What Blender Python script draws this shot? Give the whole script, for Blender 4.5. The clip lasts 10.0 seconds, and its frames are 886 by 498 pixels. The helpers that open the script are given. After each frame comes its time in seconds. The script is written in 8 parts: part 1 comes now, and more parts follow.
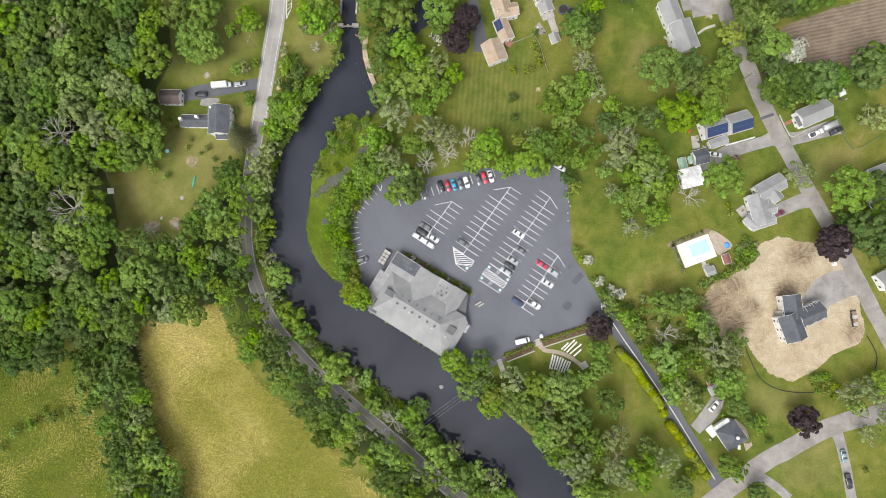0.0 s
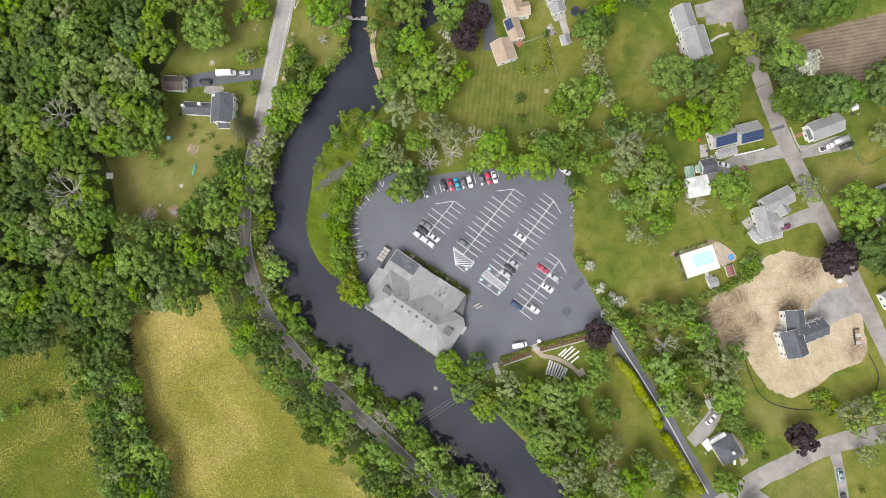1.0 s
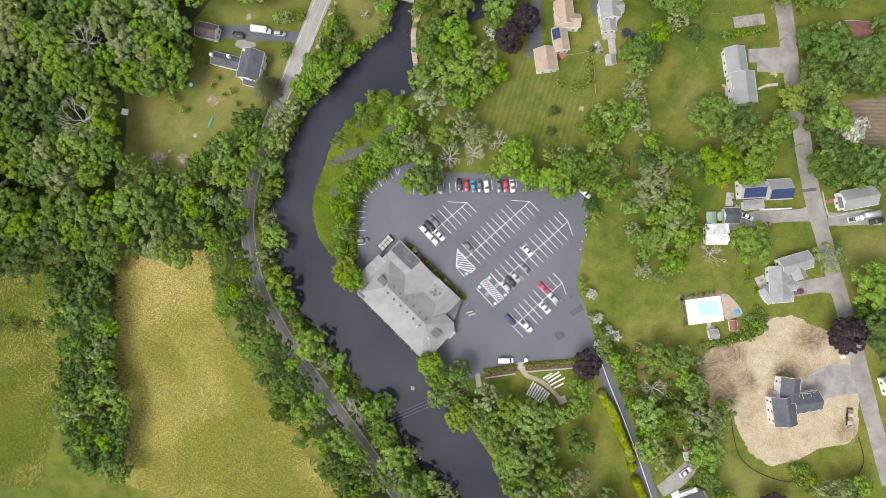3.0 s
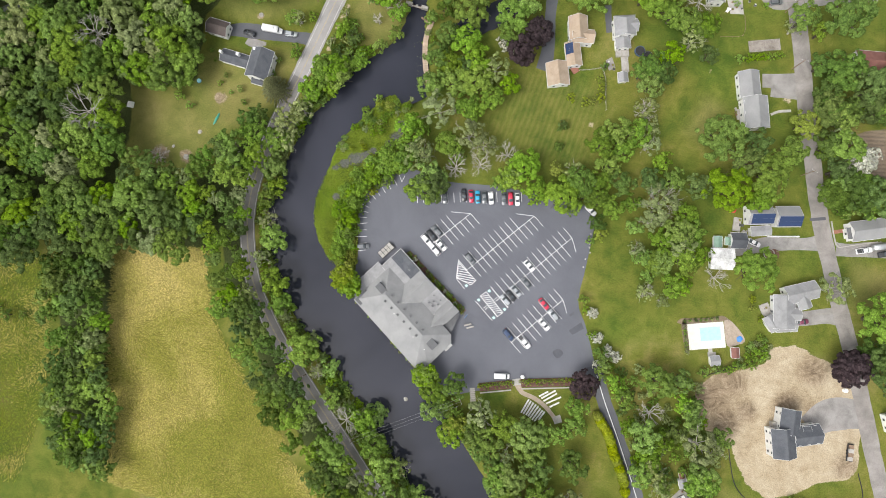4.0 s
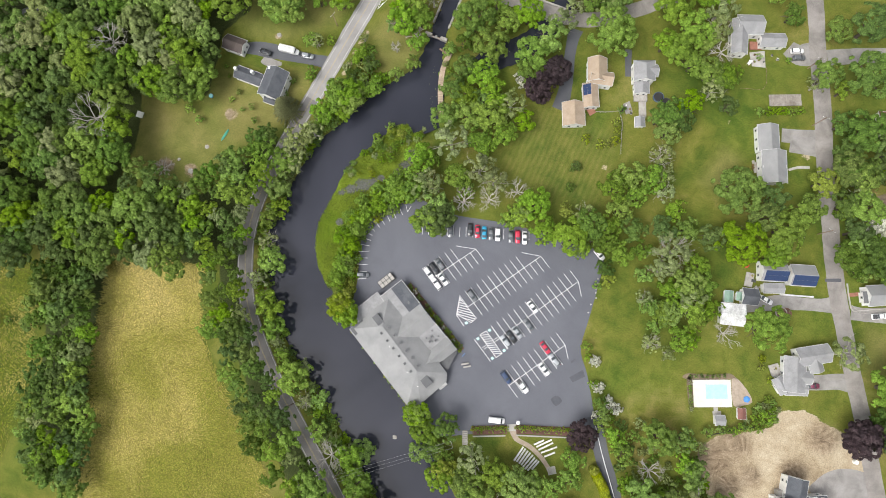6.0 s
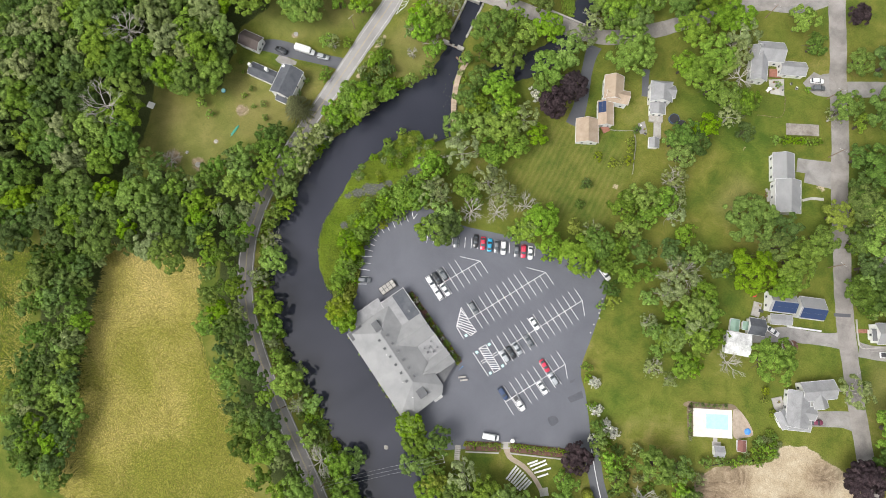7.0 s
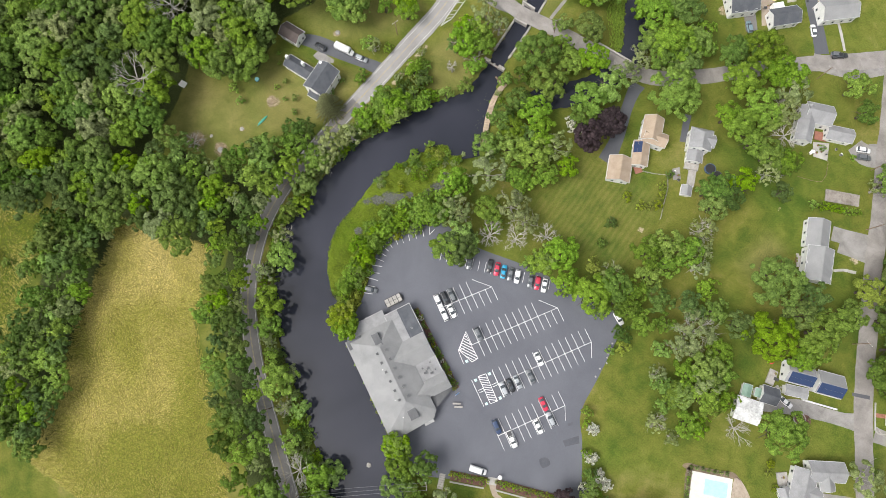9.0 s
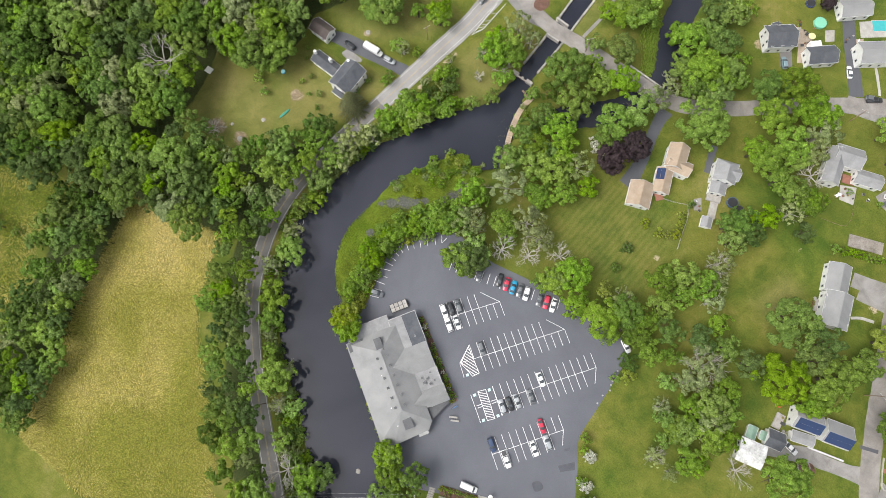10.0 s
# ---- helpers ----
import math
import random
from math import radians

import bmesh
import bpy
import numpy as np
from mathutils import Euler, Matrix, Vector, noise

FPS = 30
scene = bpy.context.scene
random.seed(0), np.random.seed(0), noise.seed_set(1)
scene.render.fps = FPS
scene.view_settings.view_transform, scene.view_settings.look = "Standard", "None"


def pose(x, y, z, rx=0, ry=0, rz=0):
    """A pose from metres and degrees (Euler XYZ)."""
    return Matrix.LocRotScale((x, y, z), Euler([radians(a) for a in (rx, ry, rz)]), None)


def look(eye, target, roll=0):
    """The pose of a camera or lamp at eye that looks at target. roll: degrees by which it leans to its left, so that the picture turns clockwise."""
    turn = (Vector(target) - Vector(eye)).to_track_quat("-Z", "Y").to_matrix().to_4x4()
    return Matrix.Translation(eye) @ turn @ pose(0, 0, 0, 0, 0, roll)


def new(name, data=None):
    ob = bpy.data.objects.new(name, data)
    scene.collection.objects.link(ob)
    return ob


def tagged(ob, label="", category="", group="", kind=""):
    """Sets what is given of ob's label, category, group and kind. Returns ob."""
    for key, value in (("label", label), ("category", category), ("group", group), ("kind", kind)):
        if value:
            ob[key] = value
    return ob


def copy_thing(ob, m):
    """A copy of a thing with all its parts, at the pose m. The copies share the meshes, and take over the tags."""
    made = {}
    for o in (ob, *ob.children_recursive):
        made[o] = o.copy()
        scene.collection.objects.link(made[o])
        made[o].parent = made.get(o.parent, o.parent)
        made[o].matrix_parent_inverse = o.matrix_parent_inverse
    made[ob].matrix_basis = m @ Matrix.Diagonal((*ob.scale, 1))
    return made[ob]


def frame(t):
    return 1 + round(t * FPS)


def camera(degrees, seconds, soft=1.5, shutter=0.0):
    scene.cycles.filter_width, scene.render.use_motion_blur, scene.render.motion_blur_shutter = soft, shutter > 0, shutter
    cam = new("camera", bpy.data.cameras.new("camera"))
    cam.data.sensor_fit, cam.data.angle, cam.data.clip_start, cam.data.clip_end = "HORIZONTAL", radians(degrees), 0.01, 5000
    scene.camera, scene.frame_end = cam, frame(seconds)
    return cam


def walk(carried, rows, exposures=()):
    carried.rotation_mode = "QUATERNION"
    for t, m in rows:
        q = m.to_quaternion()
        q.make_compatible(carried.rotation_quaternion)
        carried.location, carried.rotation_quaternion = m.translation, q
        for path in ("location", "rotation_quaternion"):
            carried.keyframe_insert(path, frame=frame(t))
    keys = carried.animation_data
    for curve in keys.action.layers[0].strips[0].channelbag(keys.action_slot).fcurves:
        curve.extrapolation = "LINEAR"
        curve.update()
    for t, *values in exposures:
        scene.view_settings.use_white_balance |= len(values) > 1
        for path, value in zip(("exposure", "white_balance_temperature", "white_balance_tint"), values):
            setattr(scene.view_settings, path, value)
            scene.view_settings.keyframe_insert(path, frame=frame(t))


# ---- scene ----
cam = camera(73.0, 10.0, soft=0.6)
PATH = [
    (0, pose(8.16, -12.01, 229.99, 3.034, 1.801, 0.309)),
    (0.5, pose(8.25, -11.99, 228.55, 3.058, 1.797, 1.138)),
    (1, pose(8.53, -11.56, 227.02, 3.005, 1.807, 2.743)),
    (1.5, pose(8.97, -11.07, 225.47, 2.956, 1.844, 4.314)),
    (2, pose(8.35, -10.48, 223.97, 2.834, 1.680, 6.066)),
    (2.5, pose(8.34, -9.71, 222.54, 2.723, 1.670, 10.204)),
    (4, pose(8.27, -9.52, 217.84, 3.952, 1.606, 16.402)),
    (4.5, pose(8.12, -9.32, 216.35, 5.015, 1.554, 17.678)),
    (5, pose(7.71, -8.66, 214.92, 5.778, 1.480, 18.949)),
    (5.5, pose(7.75, -8.11, 213.48, 6.389, 1.507, 19.330)),
    (7, pose(7.45, -7.94, 208.99, 8.112, 1.436, 24.044)),
    (7.5, pose(6.88, -7.37, 207.75, 8.465, 1.381, 25.294)),
    (8, pose(7.50, -7.26, 206.23, 9.048, 1.533, 27.010)),
    (8.5, pose(6.79, -6.77, 204.69, 9.427, 1.449, 29.262)),
    (9, pose(5.88, -6.44, 203.28, 9.809, 1.343, 32.038)),
    (9.5, pose(5.16, -6.26, 201.81, 10.245, 1.284, 34.710)),
    (10, pose(5.05, -7.00, 200.23, 10.957, 1.177, 37.396)),
]
walk(cam, PATH)

# ---- light: bright overcast noon ----
world = bpy.data.worlds.new("overcast_sky")
scene.world = world
world.use_nodes = True
wn, wl = world.node_tree.nodes, world.node_tree.links
sky = wn.new("ShaderNodeTexSky")
sky.sky_type = "NISHITA"
sky.sun_disc = False
sky.sun_elevation = radians(58)
sky.sun_rotation = radians(215)
sky.dust_density = 4.0
grey = wn.new("ShaderNodeHueSaturation")
grey.inputs["Saturation"].default_value = 0.22
wl.new(sky.outputs["Color"], grey.inputs["Color"])
wl.new(grey.outputs["Color"], wn["Background"].inputs["Color"])
wn["Background"].inputs["Strength"].default_value = 0.15
sun = new("sun", bpy.data.lights.new("sun", "SUN"))
sun.data.energy = 1.35
sun.data.angle = radians(30)
sun.data.color = (1.0, 0.965, 0.9)
sun.matrix_world = look((-57.0, -82.0, 160.0), (0, 0, 0))
scene.view_settings.exposure = 0.63


# ---- materials ----
def material(name):
    m = bpy.data.materials.new(name)
    m.use_nodes = True
    nt = m.node_tree
    return m, nt.nodes, nt.links, nt.nodes["Principled BSDF"]


def noise_node(n, l, scale, detail=4.0, rough=0.6, distort=0.0, coord="Object"):
    c = n.new("ShaderNodeTexCoord")
    t = n.new("ShaderNodeTexNoise")
    t.inputs["Scale"].default_value = scale
    t.inputs["Detail"].default_value = detail
    t.inputs["Roughness"].default_value = rough
    t.inputs["Distortion"].default_value = distort
    l.new(c.outputs[coord], t.inputs["Vector"])
    return t


def ramp_node(n, l, source, stops):
    r = n.new("ShaderNodeValToRGB")
    e = r.color_ramp.elements
    while len(e) < len(stops):
        e.new(0.5)
    for k, (p, c) in zip(e, stops):
        k.position = p
        k.color = (*c, 1)
    l.new(source, r.inputs["Fac"])
    return r


def mix_node(n, l, fac, a, b, mode="MIX"):
    x = n.new("ShaderNodeMix")
    x.data_type = "RGBA"
    x.blend_type = mode
    for sock, v in ((x.inputs["Factor"], fac), (x.inputs["A"], a), (x.inputs["B"], b)):
        if isinstance(v, (int, float)):
            sock.default_value = v
        elif isinstance(v, tuple):
            sock.default_value = (*v, 1)
        else:
            l.new(v, sock)
    return x.outputs["Result"]


def maths(n, l, op, a, b=0.0):
    x = n.new("ShaderNodeMath")
    x.operation = op
    x.use_clamp = False
    for sock, v in ((x.inputs[0], a), (x.inputs[1], b)):
        if isinstance(v, (int, float)):
            sock.default_value = v
        else:
            l.new(v, sock)
    return x.outputs[0]


def bump_node(n, l, height, strength, distance, to):
    b = n.new("ShaderNodeBump")
    b.inputs["Strength"].default_value = strength
    b.inputs["Distance"].default_value = distance
    l.new(height, b.inputs["Height"])
    l.new(b.outputs["Normal"], to.inputs["Normal"])


def surface(name, dark, light, scale=0.3, fine=4.0, rough=0.85, bump=0.3, depth=0.03, metal=0.0, vary=0.0):
    """A mottled surface: a broad stain and a fine grain, with relief."""
    m, n, l, p = material(name)
    broad = noise_node(n, l, scale, 5.0, 0.62, 0.4)
    grain = noise_node(n, l, fine, 3.0, 0.7)
    f = maths(n, l, "ADD", maths(n, l, "MULTIPLY", broad.outputs["Fac"], 0.62), maths(n, l, "MULTIPLY", grain.outputs["Fac"], 0.38))
    col = ramp_node(n, l, f, ((0.36, dark), (0.64, light))).outputs["Color"]
    if vary:
        o = n.new("ShaderNodeObjectInfo")
        v = n.new("ShaderNodeHueSaturation")
        l.new(maths(n, l, "ADD", maths(n, l, "MULTIPLY", o.outputs["Random"], vary), 1 - vary / 2), v.inputs["Value"])
        l.new(col, v.inputs["Color"])
        col = v.outputs["Color"]
    l.new(col, p.inputs["Base Color"])
    p.inputs["Roughness"].default_value = rough
    p.inputs["Metallic"].default_value = metal
    bump_node(n, l, grain.outputs["Fac"], bump, depth, p)
    return m


def leaf(name, dark, light, hue=0.011, value=0.56, scatter=0.36):
    """Leaves: each clump its own shade, each tree its own tone."""
    m, n, l, p = material(name)
    g = n.new("ShaderNodeNewGeometry")
    o = n.new("ShaderNodeObjectInfo")
    t = n.new("ShaderNodeAttribute")
    t.attribute_name = "tone"
    own = maths(n, l, "FRACT", maths(n, l, "ADD", o.outputs["Random"], t.outputs["Fac"]))
    col = ramp_node(n, l, g.outputs["Random Per Island"], ((0.0, dark), (1.0, light))).outputs["Color"]
    v = n.new("ShaderNodeHueSaturation")
    l.new(maths(n, l, "ADD", maths(n, l, "MULTIPLY", own, hue * 2), 0.5 - hue * 1.1), v.inputs["Hue"])
    own2 = maths(n, l, "FRACT", maths(n, l, "MULTIPLY", own, 7.31))
    l.new(maths(n, l, "ADD", maths(n, l, "MULTIPLY", own2, value), 1 - value / 2), v.inputs["Value"])
    own3 = maths(n, l, "FRACT", maths(n, l, "MULTIPLY", own, 13.7))
    l.new(maths(n, l, "ADD", maths(n, l, "MULTIPLY", own3, 0.22), 0.92), v.inputs["Saturation"])
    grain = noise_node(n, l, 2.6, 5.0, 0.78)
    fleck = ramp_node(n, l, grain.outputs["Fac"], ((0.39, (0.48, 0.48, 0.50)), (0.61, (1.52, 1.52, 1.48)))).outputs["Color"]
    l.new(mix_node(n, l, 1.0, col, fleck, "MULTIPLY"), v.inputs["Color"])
    bump_node(n, l, grain.outputs["Fac"], 1.0, 0.50, p)
    l.new(v.outputs["Color"], p.inputs["Base Color"])
    p.inputs["Roughness"].default_value = 0.55
    p.inputs["Specular IOR Level"].default_value = 0.12
    tr = n.new("ShaderNodeBsdfTranslucent")
    l.new(v.outputs["Color"], tr.inputs["Color"])
    mx = n.new("ShaderNodeMixShader")
    mx.inputs["Fac"].default_value = scatter
    l.new(p.outputs["BSDF"], mx.inputs[1])
    l.new(tr.outputs["BSDF"], mx.inputs[2])
    l.new(mx.outputs["Shader"], n["Material Output"].inputs["Surface"])
    return m


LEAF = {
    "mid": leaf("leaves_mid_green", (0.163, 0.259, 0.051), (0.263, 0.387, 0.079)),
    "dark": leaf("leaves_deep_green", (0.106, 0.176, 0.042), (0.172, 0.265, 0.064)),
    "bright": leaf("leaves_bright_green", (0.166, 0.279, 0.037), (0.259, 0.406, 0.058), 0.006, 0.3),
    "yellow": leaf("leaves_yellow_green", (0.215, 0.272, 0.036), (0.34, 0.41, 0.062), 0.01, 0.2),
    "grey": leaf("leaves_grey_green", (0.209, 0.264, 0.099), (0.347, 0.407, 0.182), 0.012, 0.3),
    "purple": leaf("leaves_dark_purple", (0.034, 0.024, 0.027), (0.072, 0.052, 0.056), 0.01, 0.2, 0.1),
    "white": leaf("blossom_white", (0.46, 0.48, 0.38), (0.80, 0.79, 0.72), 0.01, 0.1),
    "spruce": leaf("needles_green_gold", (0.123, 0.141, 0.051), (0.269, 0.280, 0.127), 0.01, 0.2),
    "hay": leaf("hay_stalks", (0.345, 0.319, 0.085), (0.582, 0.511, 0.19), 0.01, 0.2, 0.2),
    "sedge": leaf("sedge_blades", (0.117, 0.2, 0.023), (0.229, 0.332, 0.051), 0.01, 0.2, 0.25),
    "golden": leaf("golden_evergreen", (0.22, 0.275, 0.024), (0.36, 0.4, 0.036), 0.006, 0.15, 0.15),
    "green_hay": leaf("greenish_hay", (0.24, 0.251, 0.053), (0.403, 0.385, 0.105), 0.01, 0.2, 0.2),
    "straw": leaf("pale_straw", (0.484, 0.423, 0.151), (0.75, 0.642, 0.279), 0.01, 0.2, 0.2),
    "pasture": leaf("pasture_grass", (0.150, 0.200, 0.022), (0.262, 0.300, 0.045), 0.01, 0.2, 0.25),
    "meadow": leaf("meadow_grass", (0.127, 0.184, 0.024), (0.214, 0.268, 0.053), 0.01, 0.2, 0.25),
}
BARK = surface("bark", (0.045, 0.035, 0.028), (0.13, 0.105, 0.085), 0.8, 6.0, 0.95, 0.6)
DEADWOOD = surface("bleached_wood", (0.26, 0.245, 0.22), (0.50, 0.47, 0.42), 0.6, 5.0, 0.9, 0.4)
LOT = surface("new_asphalt", (0.088, 0.092, 0.110), (0.128, 0.132, 0.153), 0.045, 9.0, 0.82, 0.15, 0.01)
DRIVE = surface("drive_asphalt", (0.070, 0.073, 0.085), (0.115, 0.118, 0.132), 0.06, 8.0, 0.82, 0.15, 0.01)
OLDROAD = surface("worn_asphalt", (0.160, 0.146, 0.136), (0.330, 0.305, 0.285), 0.16, 7.0, 0.9, 0.2, 0.01)
GREYROAD = surface("grey_asphalt", (0.142, 0.134, 0.129), (0.245, 0.234, 0.226), 0.10, 7.0, 0.9, 0.2, 0.01)
PALEROAD = surface("pale_worn_asphalt", (0.215, 0.205, 0.200), (0.335, 0.322, 0.312), 0.12, 7.0, 0.9, 0.2, 0.01)
PAVE = surface("driveway_grey", (0.165, 0.155, 0.148), (0.325, 0.308, 0.293), 0.20, 6.0, 0.9, 0.2, 0.01)
PAINT = surface("road_paint_white", (0.52, 0.52, 0.52), (0.84, 0.84, 0.84), 0.9, 9.0, 0.6, 0.1, 0.005)
WORNPAINT = surface("road_paint_worn", (0.34, 0.33, 0.32), (0.66, 0.65, 0.64), 0.5, 4.0, 0.7, 0.1, 0.005)
YELLOWPAINT = surface("road_paint_yellow", (0.30, 0.245, 0.13), (0.50, 0.40, 0.20), 0.9, 9.0, 0.6, 0.1, 0.005)
BLUEPAINT = surface("road_paint_aqua", (0.40, 0.66, 0.64), (0.62, 0.85, 0.82), 0.9, 9.0, 0.6, 0.1, 0.005)
SEAL = surface("asphalt_patch", (0.062, 0.065, 0.076), (0.098, 0.101, 0.116), 0.25, 8.0, 0.8, 0.15, 0.01)
CONCRETE = surface("pale_concrete", (0.30, 0.285, 0.262), (0.46, 0.44, 0.41), 0.35, 6.0, 0.85, 0.2, 0.01)
STONE = surface("grey_fieldstone", (0.22, 0.21, 0.19), (0.44, 0.42, 0.38), 1.5, 8.0, 0.9, 0.5, 0.03, 0, 0.5)
GRAVELPATH = surface("tan_paver_path", (0.27, 0.215, 0.165), (0.42, 0.35, 0.28), 0.8, 8.0, 0.9, 0.4, 0.01)


def ground_material():
    m, n, l, p = material("ground_cover")
    a = n.new("ShaderNodeAttribute")
    a.attribute_name = "cover_a"
    b = n.new("ShaderNodeAttribute")
    b.attribute_name = "cover_b"
    sa, sb = n.new("ShaderNodeSeparateColor"), n.new("ShaderNodeSeparateColor")
    l.new(a.outputs["Color"], sa.inputs["Color"])
    l.new(b.outputs["Color"], sb.inputs["Color"])
    broad = noise_node(n, l, 0.035, 6.0, 0.62, 0.6)
    mid = noise_node(n, l, 0.22, 5.0, 0.65, 0.5)
    fine = noise_node(n, l, 2.2, 3.0, 0.7)
    # mown lawn: green with drier, browner stretches
    t = maths(n, l, "ADD", maths(n, l, "MULTIPLY", broad.outputs["Fac"], 0.66), maths(n, l, "MULTIPLY", mid.outputs["Fac"], 0.34))
    lawn = ramp_node(n, l, t, ((0.36, (0.052, 0.086, 0.012)), (0.46, (0.096, 0.118, 0.019)), (0.55, (0.140, 0.146, 0.028)), (0.66, (0.215, 0.184, 0.062)))).outputs["Color"]
    dry = ramp_node(n, l, t, ((0.36, (0.125, 0.130, 0.032)), (0.62, (0.235, 0.205, 0.078)))).outputs["Color"]
    lawn = mix_node(n, l, sb.outputs["Green"], lawn, dry)
    lush = noise_node(n, l, 0.045, 4.0, 0.5, 0.2)
    lush_f = ramp_node(n, l, lush.outputs["Fac"], ((0.44, (0, 0, 0)), (0.70, (0.40, 0.40, 0.40)))).outputs["Color"]
    tuft = ramp_node(n, l, mid.outputs["Fac"], ((0.32, (0.056, 0.108, 0.012)), (0.68, (0.112, 0.172, 0.024)))).outputs["Color"]
    lawn = mix_node(n, l, lush_f, lawn, tuft)
    # mowing stripes
    c = n.new("ShaderNodeTexCoord")
    mp = n.new("ShaderNodeMapping")
    mp.inputs["Rotation"].default_value = (0, 0, radians(4))
    l.new(c.outputs["Object"], mp.inputs["Vector"])
    w = n.new("ShaderNodeTexWave")
    w.inputs["Scale"].default_value = 0.16
    w.inputs["Distortion"].default_value = 3.2
    w.inputs["Detail"].default_value = 3.0
    w.inputs["Detail Scale"].default_value = 0.4
    l.new(mp.outputs["Vector"], w.inputs["Vector"])
    strip = mix_node(n, l, w.outputs["Fac"], (0.085, 0.108, 0.024), (0.19, 0.158, 0.060))
    lawn = mix_node(n, l, maths(n, l, "MULTIPLY", sb.outputs["Blue"], maths(n, l, "MULTIPLY", mid.outputs["Fac"], 0.55)), lawn, strip)
    # hay: long lodged grass in swirls
    hm = n.new("ShaderNodeMapping")
    hm.inputs["Scale"].default_value = (1.0, 0.7, 1.0)
    l.new(c.outputs["Object"], hm.inputs["Vector"])
    swirl = n.new("ShaderNodeTexNoise")
    swirl.inputs["Scale"].default_value = 0.42
    swirl.inputs["Detail"].default_value = 7.0
    swirl.inputs["Roughness"].default_value = 0.68
    swirl.inputs["Distortion"].default_value = 3.5
    l.new(hm.outputs["Vector"], swirl.inputs["Vector"])
    hay = ramp_node(n, l, swirl.outputs["Fac"], ((0.30, (0.110, 0.105, 0.022)), (0.48, (0.205, 0.185, 0.045)), (0.68, (0.330, 0.285, 0.090)))).outputs["Color"]
    green = ramp_node(n, l, mid.outputs["Fac"], ((0.3, (0.120, 0.135, 0.020)), (0.7, (0.245, 0.225, 0.046)))).outputs["Color"]
    patch = ramp_node(n, l, broad.outputs["Fac"], ((0.55, (0, 0, 0)), (0.70, (1, 1, 1)))).outputs["Color"]
    hay = mix_node(n, l, maths(n, l, "MULTIPLY", patch, 0.6), hay, green)
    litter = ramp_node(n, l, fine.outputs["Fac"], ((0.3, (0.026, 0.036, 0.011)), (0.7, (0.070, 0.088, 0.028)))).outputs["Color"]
    dirt = ramp_node(n, l, t, ((0.36, (0.240, 0.184, 0.118)), (0.46, (0.350, 0.282, 0.190)), (0.60, (0.450, 0.380, 0.275)))).outputs["Color"]
    track = n.new("ShaderNodeTexNoise")
    track.inputs["Scale"].default_value = 0.11
    track.inputs["Detail"].default_value = 7.0
    track.inputs["Roughness"].default_value = 0.6
    track.inputs["Distortion"].default_value = 5.0
    l.new(c.outputs["Object"], track.inputs["Vector"])
    rut = ramp_node(n, l, track.outputs["Fac"], ((0.34, (0.84, 0.81, 0.77)), (0.46, (1.0, 1.0, 1.0)), (0.50, (0.93, 0.92, 0.90)), (0.54, (1.02, 1.02, 1.02)), (0.7, (1.12, 1.13, 1.14)))).outputs["Color"]
    dirt = mix_node(n, l, 0.8, dirt, mix_node(n, l, 1.0, dirt, rut, "MULTIPLY"))
    turned = ramp_node(n, l, track.outputs["Fac"], ((0.36, (0.110, 0.078, 0.050)), (0.5, (0.200, 0.148, 0.098)), (0.64, (0.300, 0.235, 0.165)))).outputs["Color"]
    dirt = mix_node(n, l, sb.outputs["Green"], dirt, turned)
    wet = ramp_node(n, l, mid.outputs["Fac"], ((0.34, (0.080, 0.115, 0.022)), (0.52, (0.165, 0.232, 0.024)), (0.7, (0.245, 0.300, 0.045)))).outputs["Color"]
    mud = ramp_node(n, l, fine.outputs["Fac"], ((0.3, (0.060, 0.075, 0.040)), (0.5, (0.095, 0.098, 0.085)), (0.7, (0.150, 0.150, 0.150)))).outputs["Color"]
    pm = n.new("ShaderNodeMapping")
    pm.inputs["Rotation"].default_value = (0, 0, radians(78))
    l.new(c.outputs["Object"], pm.inputs["Vector"])
    furrow = n.new("ShaderNodeTexWave")
    furrow.inputs["Scale"].default_value = 0.22
    furrow.inputs["Distortion"].default_value = 2.0
    furrow.inputs["Detail"].default_value = 3.0
    l.new(pm.outputs["Vector"], furrow.inputs["Vector"])
    soil = ramp_node(n, l, maths(n, l, "ADD", maths(n, l, "MULTIPLY", furrow.outputs["Fac"], 0.2), maths(n, l, "MULTIPLY", mid.outputs["Fac"], 0.8)), ((0.3, (0.125, 0.098, 0.072)), (0.7, (0.225, 0.178, 0.132)))).outputs["Color"]
    jag = maths(n, l, "MULTIPLY", maths(n, l, "SUBTRACT", mid.outputs["Fac"], 0.5), 1.1)
    jag = maths(n, l, "ADD", jag, maths(n, l, "MULTIPLY", maths(n, l, "SUBTRACT", fine.outputs["Fac"], 0.5), 0.5))

    def edge(sock):
        s = n.new("ShaderNodeMapRange")
        s.interpolation_type = "SMOOTHSTEP"
        s.inputs["From Min"].default_value = 0.38
        s.inputs["From Max"].default_value = 0.62
        inside = maths(n, l, "MULTIPLY", jag, maths(n, l, "MULTIPLY", maths(n, l, "MULTIPLY", sock, maths(n, l, "SUBTRACT", 1.0, sock)), 4.0))
        l.new(maths(n, l, "ADD", sock, inside), s.inputs["Value"])
        return s.outputs["Result"]

    col = mix_node(n, l, edge(sa.outputs["Red"]), lawn, hay)
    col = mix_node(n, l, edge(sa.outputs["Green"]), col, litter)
    col = mix_node(n, l, edge(sa.outputs["Blue"]), col, dirt)
    col = mix_node(n, l, edge(a.outputs["Alpha"]), col, wet)
    col = mix_node(n, l, edge(sb.outputs["Red"]), col, soil)
